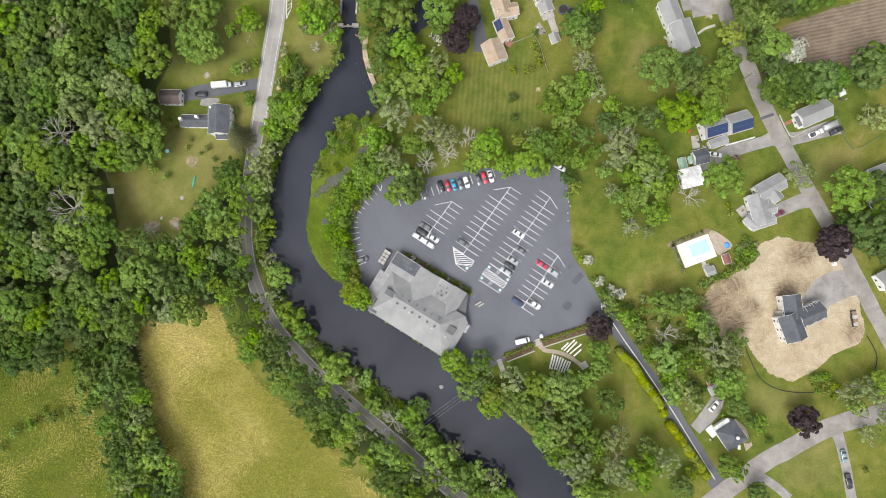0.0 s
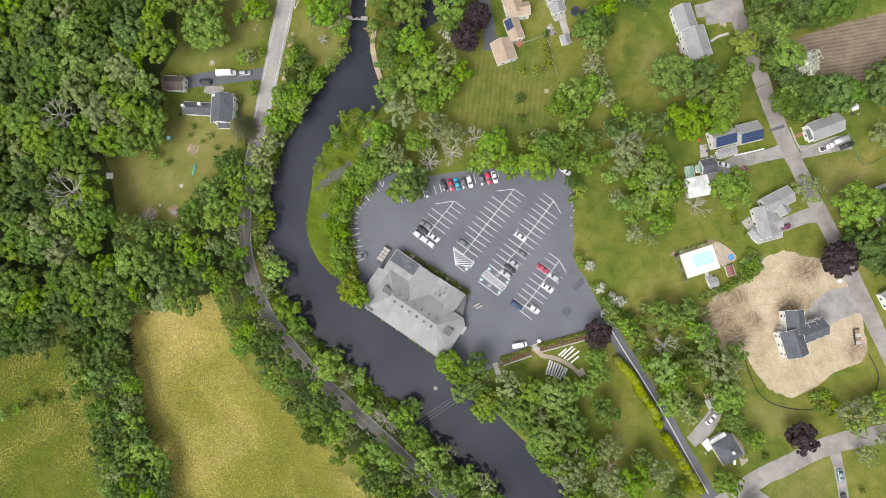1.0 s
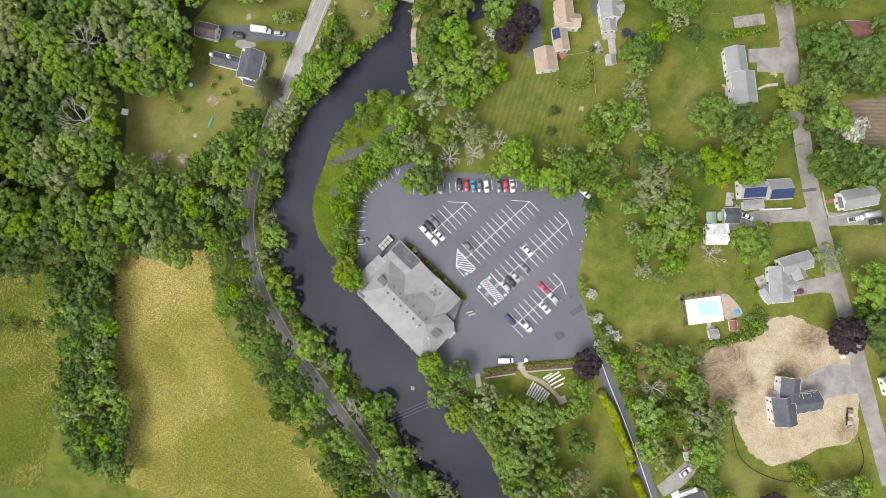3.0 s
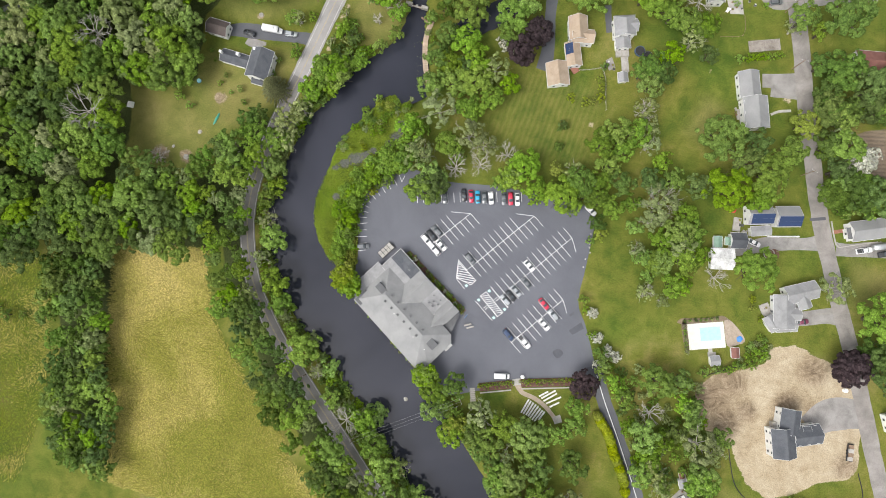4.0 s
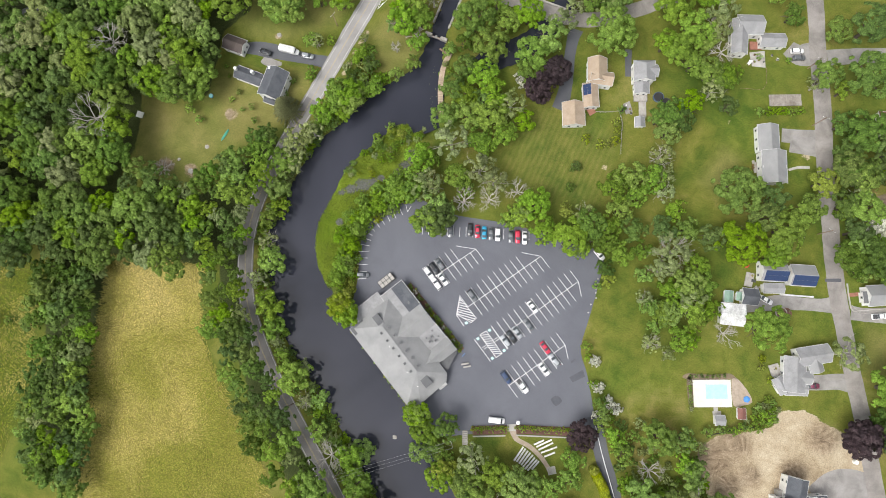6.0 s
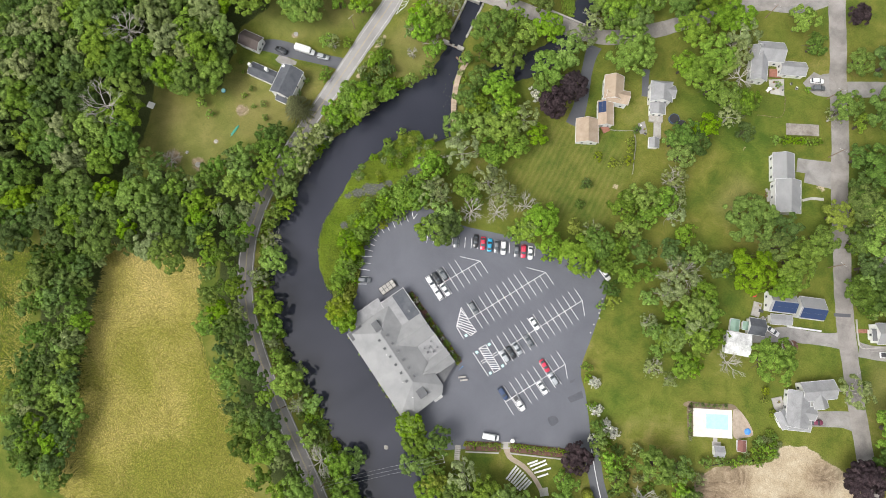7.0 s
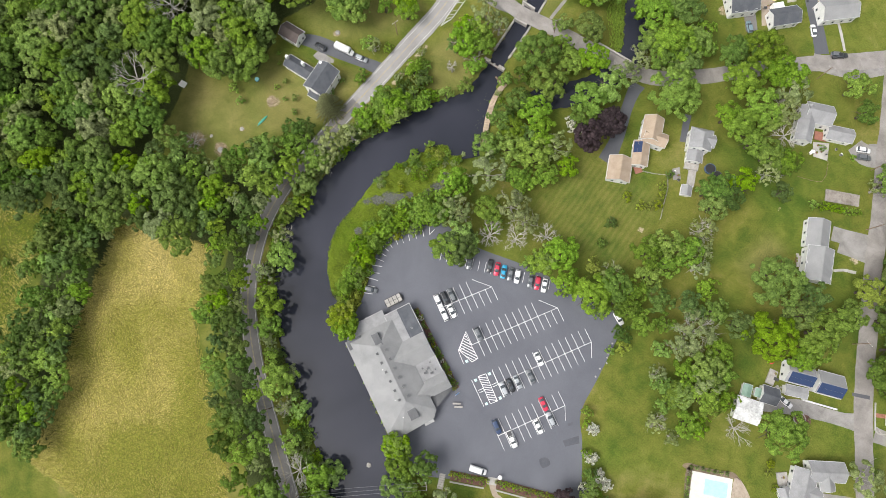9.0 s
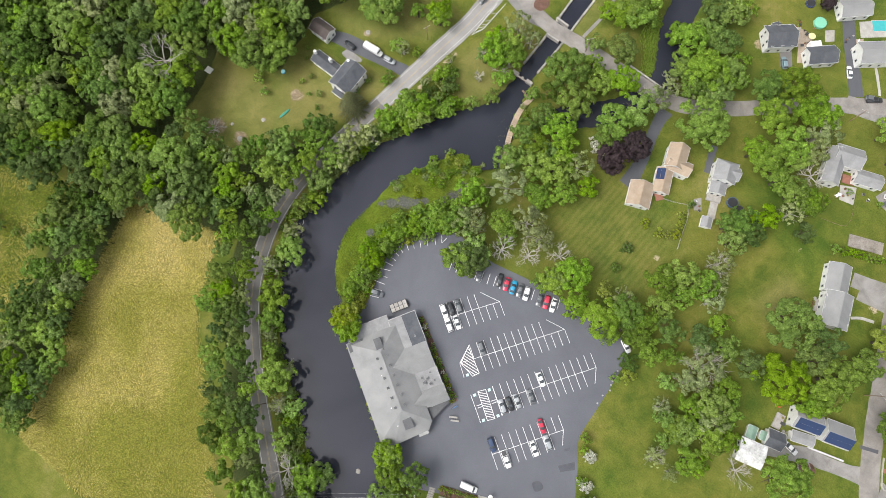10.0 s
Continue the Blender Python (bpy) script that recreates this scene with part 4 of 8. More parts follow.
# trees of the riverside, the gardens and the streets
plant("mid", [(-89.9, 76.7, 6.9), (-96.5, 77.1, 5.0), (-48.5, 86.9, 5.6), (-55.6, 52.8, 5.2), (-54.8, 61.4, 3.4), (-64.3, 45.5, 4.4), (-46.0, 93.2, 5.2), (-41.5, 81.9, 4.0), (-24.7, 95.0, 7.9), (-13.4, 99.8, 4.8),
              (-16.2, 88.9, 7.1), (3.1, 99.0, 5.9), (-0.8, 90.8, 6.7), (0.2, 84.9, 4.8), (-13.7, 114.1, 5.6), (7.1, 122.0, 4.8), (14.2, 123.6, 7.9), (13.3, 117.3, 5.6), (20.4, 120.8, 5.6), (-14.9, 77.5, 5.6),
              (-21.2, 78.2, 5.0), (-23.2, 69.4, 5.0), (-17.9, 68.2, 4.8), (-22.1, 59.0, 5.2), (-14.8, 61.8, 5.6), (-7.6, 64.5, 6.7), (-0.7, 59.7, 4.8), (-22.5, 42.4, 4.0), (-12.5, 26.9, 5.6), (-13.7, 20.9, 5.6),
              (18.4, 39.1, 6.3), (13.9, 33.9, 4.8), (41.7, 54.2, 5.6), (45.5, 59.3, 5.6), (49.7, 55.2, 4.8), (40.6, 136.7, 7.5), (40.8, 124.0, 7.1), (53.7, 134.5, 5.9), (42.2, 110.8, 4.8), (55.2, 117.2, 4.8),
              (23.2, 129.9, 4.8), (74.7, 142.8, 5.4), (60.6, 105.7, 5.6), (66.6, 107.2, 4.8), (53.3, 79.9, 4.8), (66.9, 104.9, 4.4), (98.5, 117.8, 5.6), (106.7, 115.9, 4.0), (80.7, 67.3, 9.0), (52.7, 62.0, 5.2),
              (107.1, 71.3, 4.8), (69.7, 49.3, 4.4), (92.7, 61.8, 5.6), (100.4, 60.4, 6.7), (104.0, 66.6, 4.8), (100.1, 50.1, 4.4), (101.2, 55.1, 5.6), (75.7, 31.5, 5.6), (71.7, 27.5, 5.2), (71.7, 19.3, 4.4),
              (79.6, 23.4, 4.8), (66.9, 19.9, 3.6), (70.6, 14.6, 3.0), (73.3, 20.1, 4.4), (82.5, 21.8, 4.4), (103.7, 25.9, 7.9), (51.8, -0.2, 2.2), (53.5, -3.5, 1.8), (57.8, -11.5, 1.8), (61.6, -16.2, 2.6),
              (64.0, -19.3, 2.8), (79.3, 13.1, 4.4), (-29.9, 83.8, 2.8), (14.3, 35.2, 4.8), (11.4, 30.8, 3.4), (23.9, 32.5, 4.8), (38.1, 39.5, 5.4), (44.8, 40.9, 4.8), (45.6, 35.1, 4.2), (46.6, 48.2, 4.8),
              (53.1, 43.0, 4.8), (51.2, 33.6, 4.6), (58.1, 37.2, 3.8), (41.6, 35.2, 3.8), (61.7, 29.6, 3.4), (-25.3, 41.4, 5.3), (-18.2, 20.2, 3.2), (-29.3, 29.1, 3.6), (-28.2, 25.0, 2.8), (-36.7, 18.0, 3.4),
              (-29.0, 34.7, 2.8), (43.0, -75.6, 4.3), (75.8, -71.9, 4.3), (56.2, -86.5, 4.7), (53.1, -89.5, 5.3), (61.6, -89.9, 4.3), (58.6, -74.4, 3.6), (3.3, 130.8, 6.9), (6.4, 138.8, 6.3), (13.2, 137.9, 5.4),
              (6.4, 123.5, 5.4), (12.9, 125.1, 6.3), (20.2, 127.9, 6.3), (9.8, 148.8, 5.4), (12.6, 155.3, 3.9), (-23.1, 112.4, 3.7), (-45.2, 68.7, 2.8), (-40.9, 74.5, 3.3), (114.7, 87.8, 6.2), (121.3, 86.1, 5.3),
              (114.6, 91.9, 4.4), (118.8, 74.9, 4.2), (126.2, 62.7, 5.3), (132.4, 64.9, 5.3), (140.5, 62.8, 5.3), (136.7, 58.7, 4.9), (124.1, 59.5, 5.3), (147.5, 65.5, 4.2), (131.2, 56.5, 4.0), (87.5, -47.8, 4.2),
              (85.4, -52.9, 4.4), (104.9, -47.1, 5.7), (117.0, -63.8, 3.8), (159.6, -48.0, 4.4), (152.2, -57.5, 3.6), (5.2, -41.6, 4.4), (15.6, -42.3, 4.9), (13.7, -49.8, 3.8), (18.9, -51.9, 3.1), (32.2, -57.1, 5.3),
              (36.2, -49.9, 5.3), (44.3, -50.6, 6.0), (48.5, -48.6, 5.3), (46.5, -55.7, 5.3), (51.6, -60.6, 5.3), (43.4, -66.7, 6.2), (38.5, -67.2, 4.9), (54.7, -68.6, 5.3), (46.6, -75.8, 5.7), (42.7, -73.3, 4.4),
              (34.5, -62.6, 3.8), (54.0, -75.4, 4.4), (58.9, -37.3, 4.2), (64.3, -22.8, 3.1), (73.3, -29.8, 4.0), (90.5, -18.1, 4.4), (93.7, -25.2, 4.0), (93.8, -35.5, 3.8), (82.8, -39.6, 5.7), (77.8, -38.1, 3.1),
              (89.6, -40.1, 4.0), (85.6, -44.9, 4.0), (97.8, -30.3, 4.0), (104.9, -49.1, 5.7), (81.7, -20.2, 6.2), (69.3, -24.8, 3.8), (26.2, -56.7, 4.2), (29.6, -61.4, 3.4), (38.7, -70.7, 4.2), (26.2, -53.0, 3.6),
              (-55.9, -25.3, 5.3), (-51.8, -31.6, 4.2), (-38.3, -44.5, 6.2), (-28.2, -48.8, 3.8), (-24.8, -59.0, 3.8), (-17.6, -60.9, 2.7), (-5.6, -69.4, 4.9), (-0.3, -76.0, 6.0), (6.0, -84.1, 5.3), (14.2, -82.6, 4.4),
              (14.3, -90.3, 4.4), (93.9, -54.3, 3.6)])
plant("dark", [(-25.2, 87.7, 3.8), (56.0, 85.7, 4.8), (51.2, 86.4, 5.6), (49.0, 83.7, 4.0), (70.7, 97.0, 3.6), (81.9, 137.0, 4.4), (109.5, 103.6, 4.8), (113.7, 94.9, 4.8), (115.4, 87.1, 5.2), (94.7, 69.2, 5.4),
              (61.7, 46.3, 4.8), (78.4, 49.5, 4.8), (118.3, 75.9, 5.6), (123.5, 68.1, 5.2), (124.4, 60.4, 5.2), (128.6, 56.0, 4.0), (-55.1, 68.4, 3.4), (-75.1, 59.7, 2.2), (27.6, 58.2, 2.2), (28.4, 50.9, 2.0),
              (34.5, 131.7, 6.7), (-11.8, 69.2, 4.4), (48.5, 27.1, 3.4), (-11.6, 23.9, 6.7), (88.8, -86.2, 4.3), (3.9, 147.2, 5.4), (-51.3, 85.1, 3.7), (161.0, 71.5, 5.3), (156.5, 65.5, 4.4), (108.7, -57.4, 4.2),
              (114.4, -62.7, 3.1), (121.7, -70.2, 1.8), (61.7, -56.3, 5.5), (114.6, -88.1, 2.7)])
plant("bright", [(-73.6, 87.2, 4.4), (-60.0, 71.1, 3.0), (-62.2, 54.4, 4.8), (-19.1, 105.0, 4.0), (-7.1, 104.8, 5.6), (23.1, 106.8, 9.2), (4.5, 67.1, 4.2), (-8.0, 54.7, 5.2), (-5.4, 53.0, 4.4), (-10.1, 39.3, 4.8),
              (-6.6, 36.7, 3.6), (48.3, 133.6, 7.1), (50.5, 118.3, 7.1), (47.8, 110.2, 6.7), (54.0, 107.1, 5.2), (98.3, 136.2, 4.8), (57.4, 92.1, 4.8), (87.9, 50.8, 8.6), (64.8, 54.4, 4.0), (77.3, 38.6, 4.4),
              (81.6, 32.5, 4.8), (86.0, 25.6, 4.0), (83.3, 14.1, 3.6), (-9.1, 72.4, 5.2), (33.6, 32.8, 6.9), (38.8, 30.4, 3.4), (25.2, 29.0, 2.2), (48.1, 20.7, 1.8), (82.5, 100.2, 1.8), (85.3, 101.1, 1.8),
              (87.9, 102.2, 1.8), (90.7, 103.1, 1.8), (93.3, 104.2, 1.8), (96.1, 105.1, 1.8), (-43.4, 44.4, 1.9), (-46.0, 37.3, 1.3), (-36.4, 44.1, 1.7), (-38.6, 36.9, 1.5), (-41.6, 6.3, 3.4), (-33.9, 23.1, 3.4),
              (-41.6, 13.8, 2.8), (-40.0, 21.8, 2.2), (-38.9, 4.0, 3.0), (73.1, -79.4, 6.0), (74.8, -85.8, 3.8), (-1.7, 132.8, 4.6), (21.2, 135.9, 3.9), (-44.0, 90.1, 5.0), (-20.3, 126.6, 5.2), (-26.5, 125.7, 4.3),
              (-51.5, 91.8, 5.0), (126.4, 92.3, 4.0), (124.0, 76.2, 6.0), (60.0, -43.5, 4.0), (56.0, -47.7, 3.8), (104.5, -78.6, 4.2), (108.8, -80.7, 3.8), (-10.9, -62.4, 4.9), (-45.6, -40.0, 3.1)])
plant("yellow", [(51.0, 23.6, 2.8), (108.5, 81.0, 5.2), (29.5, 41.8, 3.0), (109.2, 16.3, 1.2), (110.4, 14.0, 0.8), (113.4, 11.2, 1.0), (114.7, 10.0, 0.8), (-39.8, 48.5, 1.9), (-35.4, 48.5, 2.2), (-41.7, 32.6, 1.3),
              (-44.8, 29.5, 1.1), (92.1, -82.4, 2.9), (19.9, -54.7, 4.2), (-33.1, -17.1, 4.4)])
plant("grey", [(-76.9, 70.1, 3.0), (-61.4, 77.6, 2.0), (-68.3, 32.6, 5.2), (-67.4, 24.3, 4.4), (5.3, 106.4, 5.2), (8.0, 113.8, 3.6), (-1.6, 70.4, 5.2), (-16.6, 50.1, 6.3), (-4.0, 44.3, 5.6), (2.1, 42.8, 4.8),
              (-18.7, 34.8, 4.2), (35.1, 42.6, 4.0), (57.0, 129.1, 5.9), (57.9, 122.9, 5.2), (63.8, 100.1, 4.2), (97.5, 115.0, 3.4), (54.4, 70.7, 4.4), (58.7, 58.9, 4.0), (66.9, 39.2, 7.1), (66.7, 33.1, 4.4),
              (78.0, 26.6, 5.2), (70.9, 8.7, 3.4), (77.9, 7.2, 2.8), (57.0, 65.7, 3.6), (64.3, 21.6, 3.2), (-19.5, 32.4, 5.5), (49.8, -76.8, 6.2), (50.1, -82.7, 4.5), (64.4, -68.9, 4.9), (61.3, -72.1, 3.2),
              (64.0, -79.6, 5.8), (68.2, -84.6, 4.0), (82.4, -77.4, 5.3), (-48.0, 100.5, 5.2), (-41.9, 99.2, 3.7), (17.7, 118.6, 5.0), (6.2, 118.2, 3.7), (122.1, 79.3, 4.0), (160.6, 50.2, 3.1), (147.8, -52.4, 4.2),
              (153.4, -50.1, 4.7), (160.7, -54.8, 3.1), (155.7, -67.2, 4.0), (92.7, -55.9, 4.0), (27.0, -48.2, 4.9), (39.7, -59.4, 3.8), (100.8, -37.1, 6.2), (107.8, -39.2, 4.2), (88.6, -49.9, 4.0), (-63.1, -18.2, 3.8),
              (-50.3, -36.0, 2.5), (-37.1, -41.2, 3.1), (-32.5, -51.5, 3.1), (5.8, -74.6, 3.8), (20.4, -85.9, 4.7)])
plant("white", [(-0.5, 80.9, 2.4), (-3.0, 83.2, 1.8), (2.2, 80.1, 1.8), (56.2, -3.6, 1.8), (60.4, -11.5, 1.8), (64.4, -15.0, 2.0), (68.0, -16.3, 2.0), (132.4, 75.1, 4.0), (131.9, 71.9, 2.3), (135.7, 78.3, 2.7),
              (64.7, -15.6, 2.3), (68.2, -17.2, 1.6), (61.8, -20.9, 1.8)])
plant("purple", [(9.6, 88.0, 5.0), (6.1, 79.1, 5.4), (92.5, 153.8, 4.0), (131.8, -61.8, 5.5), (58.6, -28.6, 5.1)])
# woodland


def woodland(name, polys, gap, seed, lo, hi, label, reach=1.0, base=8.0):
    rng = np.random.default_rng(seed)
    arrs, tones, idx = [], [], []
    for poly in polys:
        for x, y, r in scatter(poly, gap, seed, lo, hi, reach):
            a = crown_arrays(rng, r, 0.50, 0.85, 0.85)
            a[:, 2] += base + rng.uniform(0.0, 3.0) + 0.25 * (r - lo)
            a[:, :2] += (x, y)
            arrs.append(a)
            tones.append(np.full(len(a) // 4, rng.random()))
            idx.append(np.full(len(a) // 4, rng.choice([0, 0, 0, 1, 1, 1, 1, 2, 3])))
    me = quads_mesh(name, np.concatenate(arrs), [LEAF["mid"], LEAF["dark"], LEAF["grey"], LEAF["bright"]], np.concatenate(tones), np.concatenate(idx))
    return tagged(new(name, me), label, "woodland", kind="stuff")


woodland("woodland", [WOODS["west"], WOODS["west_edge"]], 6.0, 3, 4.4, 7.6, "dense mixed broadleaf wood with a closed canopy")
woodland("woodland", [WOODS["roadside"]], 4.4, 5, 3.2, 5.0, "band of mixed broadleaf trees beside the river road", 1.6, 6.5)
woodland("woodland", [WOODS["hedgerow"]], 4.2, 8, 3.2, 5.0, "hedgerow of mixed broadleaf trees between two fields", -1.2, 4.5)


def dead_tree(x, y, height, spread, seed, label):
    rnd = random.Random(seed)
    root = empty("dead_tree", pose(x, y, float(ground_z(x, y))))
    bm = bmesh.new()
    tube(bm, (0, 0, -0.3), (0, 0, height * 0.5), 0.30, 0.2, 8)
    part("trunk", bm, DEADWOOD, root)
    bm = bmesh.new()
    for i in range(8):
        t = 6.2832 * i / 8 + rnd.uniform(-0.35, 0.35)
        d = Vector((math.cos(t), math.sin(t), rnd.uniform(0.15, 0.9))).normalized()
        grow(bm, rnd, Vector((0, 0, height * rnd.uniform(0.38, 0.5))), d, spread * rnd.uniform(0.42, 0.6), 0.19, 4, 0.66, 0.05)
    part("branch", bm, DEADWOOD, root)
    tagged(root, label, "dead tree", "dead trees")


for x_, y_, h_, s_, k_ in ((67.2, 40.2, 10.3, 6.5, 21), (53.5, 70.4, 11.5, 3.8, 22), (93.3, 20.1, 6.9, 4.6, 23), (-5.5, 32.1, 11.5, 4.2, 24), (2.7, 35.8, 11.5, 4.8, 25), (11.0, 42.1, 9.2, 4.2, 26), (83.3, -31.6, 9.2, 4.6, 27), (-17.0, -64.0, 11.5, 6.1, 28), (-32.0, -51.9, 6.9, 2.5, 29), (-49.3, 87.5, 10.3, 4.2, 30), (62.5, 115.5, 9.2, 4.6, 31), (71.2, 8.8, 5.8, 2.9, 32), (-49.2, 91.2, 11, 5.0, 41), (-43.5, 85.3, 6, 3.6, 42), (-48.6, 77.9, 8, 2.0, 43), (-136.1, 14.3, 27, 8.0, 5), (-143.3, 42.6, 26, 6.5, 9), (-154.8, -29.3, 14, 5, 12), (-112.1, 6.6, 5, 4, 13), (-86.8, 16.3, 10, 4, 16)):
    dead_tree(x_, y_, h_, s_, k_, "bare dead tree with bleached spreading branches")


def spruce(x, y, r, height):
    root = empty("spruce_tree", pose(x, y, float(ground_z(x, y))))
    bm = bmesh.new()
    tube(bm, (0, 0, -0.3), (0, 0, height), 0.3, 0.03, 8)
    part("trunk", bm, BARK, root)
    rng = np.random.default_rng(4)
    out = []
    for k in range(120):
        z = height * (0.12 + 0.86 * (k / 120))
        reach = r * (1 - z / height) ** 0.8 + 0.3
        t = k * 2.39996
        n = int(10 + reach * 7)
        s = np.linspace(0.1, 1, n)
        base = np.stack([np.cos(t) * s * reach, np.sin(t) * s * reach, z - 0.28 * reach * s**1.4], 1)
        for sgn in (-1, 1):
            w = 0.34 * (1.15 - 0.6 * s)[:, None]
            side = np.stack([-np.sin(t) * np.ones(n), np.cos(t) * np.ones(n), rng.uniform(-0.5, 0.1, n)], 1) * sgn
            fwd = np.array([np.cos(t), np.sin(t), -0.15]) * 0.30
            a = base + rng.normal(size=(n, 3)) * 0.05
            out.append(np.stack([a, a + side * w + fwd, a + side * w * 1.1 + fwd * 1.7, a + fwd * 1.1], 1).reshape(-1, 3))
    c = shared("crown", quads_mesh("crown", np.concatenate(out), [LEAF["spruce"]]), root)
    tagged(root, "large spruce with drooping gold-green boughs beside the house", "tree")


spruce(*(-77.9, 42.4), 6.0, 13.0)

# clipped hedge along the lane
HEDGE = spline([(67.2, -38.3), (69.7, -40.7), (72.0, -42.7), (74.1, -45.6), (75.8, -48.7), (78.1, -51.7), (80.4, -55.0), (82.2, -57.8), (84.5, -63.6), (87.0, -66.8), (90.1, -71.2), (92.8, -75.2), (95.6, -78.8), (98.5, -83.2)], 2.1)
rng_ = np.random.default_rng(12)
t_, u_ = rng_.uniform(0, 6.2832, 520), rng_.uniform(-0.5, 1.0, 520)
f_ = np.sqrt(1 - u_**2)
e_ = np.stack([np.cos(t_) * f_, np.sin(t_) * f_, u_], 1)
c_ = e_ * (1.75 * (1 + 0.05 * np.sin(3 * t_) + rng_.normal(0, 0.03, 520)))[:, None] * (1, 1, 1.25) + (0, 0, 1.35)
n_ = e_ + rng_.normal(size=(520, 3)) * 0.22
n_ /= np.linalg.norm(n_, axis=1)[:, None]
a_ = np.cross(n_, rng_.normal(size=(520, 3)))
a_ *= 0.24 / np.linalg.norm(a_, axis=1)[:, None]
b_ = np.cross(n_, a_)
HEDGE_FOLIAGE = quads_mesh("foliage", np.stack([c_ + a_, c_ + b_, c_ - a_, c_ - b_], 1).reshape(-1, 3), [LEAF["golden"]])
for x_, y_ in HEDGE:
    if 0.08 < rng_.random():
        root_ = empty("arborvitae", Matrix.Translation((x_, y_, 0)) @ pose(0, 0, 0, 0, 0, rng_.uniform(0, 360)) @ Matrix.Diagonal((1, 1, rng_.uniform(0.9, 1.25), 1)))
        shared("foliage", HEDGE_FOLIAGE, root_)
        b_ = bmesh.new()
        tube(b_, (0, 0, -0.2), (0, 0, 1.6), 0.09, 0.05, 6)
        part("stem", b_, BARK, root_)
        tagged(root_, "golden-green upright evergreen in a clipped row", "hedge plant", "evergreen row along the lane")


# ---- grasses and scrub ----
def blades(name, poly, count, seed, length, width, lift, mats, label, avoid=0.0):
    """Leaning tufts of grass that follow a slow swirl, in drifts of different tone."""
    rng = np.random.default_rng(seed)
    p = np.array(poly)
    (x0, y0), (x1, y1) = p.min(0), p.max(0)
    x0, x1, y0, y1 = max(x0, -228), min(x1, 205), max(y0, -138), min(y1, 205)
    x, y = rng.uniform(x0, x1, count), rng.uniform(y0, y1, count)
    keep = inside(poly, x, y) > rng.uniform(-1.5, 1.5, count) + avoid
    for a, b, r in MUD:
        keep &= np.hypot(x - a, (y - b) * 1.2) > r * rng.uniform(0.6, 1.25, count)
    x, y = x[keep], y[keep]
    n = len(x)
    th = 0.9 + 1.3 * np.sin(x * 0.13 + 1.9 * np.sin(y * 0.11)) + 1.1 * np.sin(y * 0.12 + 1.6 * np.sin(x * 0.09)) + 0.7 * np.sin(x * 0.43 + y * 0.31) + rng.normal(0, 0.22, n)
    d = np.stack([np.cos(th), np.sin(th), np.zeros(n)], 1)
    s = np.stack([-np.sin(th), np.cos(th), np.zeros(n)], 1)
    a = np.stack([x, y, ground_z(x, y) + 0.03], 1)
    L = (length * rng.uniform(0.6, 1.3, n))[:, None]
    w = (width * rng.uniform(0.6, 1.4, n))[:, None]
    up = np.array([0, 0, 1.0]) * (lift * rng.uniform(0.4, 1.3, n))[:, None]
    v = np.stack([a - s * w * 0.5, a + s * w * 0.5, a + d * L + s * w * 0.35 + up, a + d * L - s * w * 0.35 + up], 1).reshape(-1, 3)
    drift = 1.2 * np.sin(x * 0.071 + 1.7 * np.sin(y * 0.047 + seed)) * np.sin(y * 0.083 + 1.4 * np.sin(x * 0.039)) + 0.5 * np.sin(x * 0.23 + 2.0 * np.sin(y * 0.19)) + rng.normal(0, 0.55, n)
    drift = drift - np.where(inside(HAY_GREEN, x, y) > rng.uniform(-7, 7, n), 1.5, 0.0)
    tone = np.clip(((drift + 1.6) / 3.2 * len(mats)).astype(int), 0, len(mats) - 1)
    return tagged(new(name, quads_mesh(name, v, mats, None, tone)), label, "grass", kind="stuff")


blades("hay_grass", HAYFIELD, 150000, 1, 1.45, 0.14, 0.15, [LEAF["green_hay"], LEAF["hay"], LEAF["hay"], LEAF["straw"]], "long straw-coloured meadow grass lodged in swirls")
blades("meadow_grass", WESTFIELD, 60000, 2, 0.7, 0.17, 0.14, [LEAF["pasture"], LEAF["meadow"], LEAF["pasture"], LEAF["hay"]], "rough green pasture grass")
blades("meadow_grass", HAY_GREEN, 26000, 5, 0.9, 0.16, 0.18, [LEAF["pasture"], LEAF["green_hay"]], "greener grass at the foot of the hay field")
blades("stream_sedge", [(-15.6, 138.9), (-6.5, 135.7), (-3.0, 125.8), (0.4, 118.1), (-3.2, 115.3), (-11.9, 128.9)], 3000, 6, 0.8, 0.3, 0.5, [LEAF["sedge"]], "bright green weeds beside the stream")
blades("reed_bed", [(-34.6, 78.0), (-34.1, 72.9), (-32.4, 66.5), (-29.5, 61.9), (-25.7, 58.9), (-28.1, 66.0), (-30.4, 72.1)], 900, 8, 1.6, 0.10, 1.2, [LEAF["grey"], LEAF["meadow"]], "sparse grey-green reeds standing in the shallows")
blades("marsh_grass", MARSH, 30000, 3, 0.5, 0.14, 0.25, [LEAF["sedge"], LEAF["meadow"]], "bright green sedge and marsh plants", -0.6)


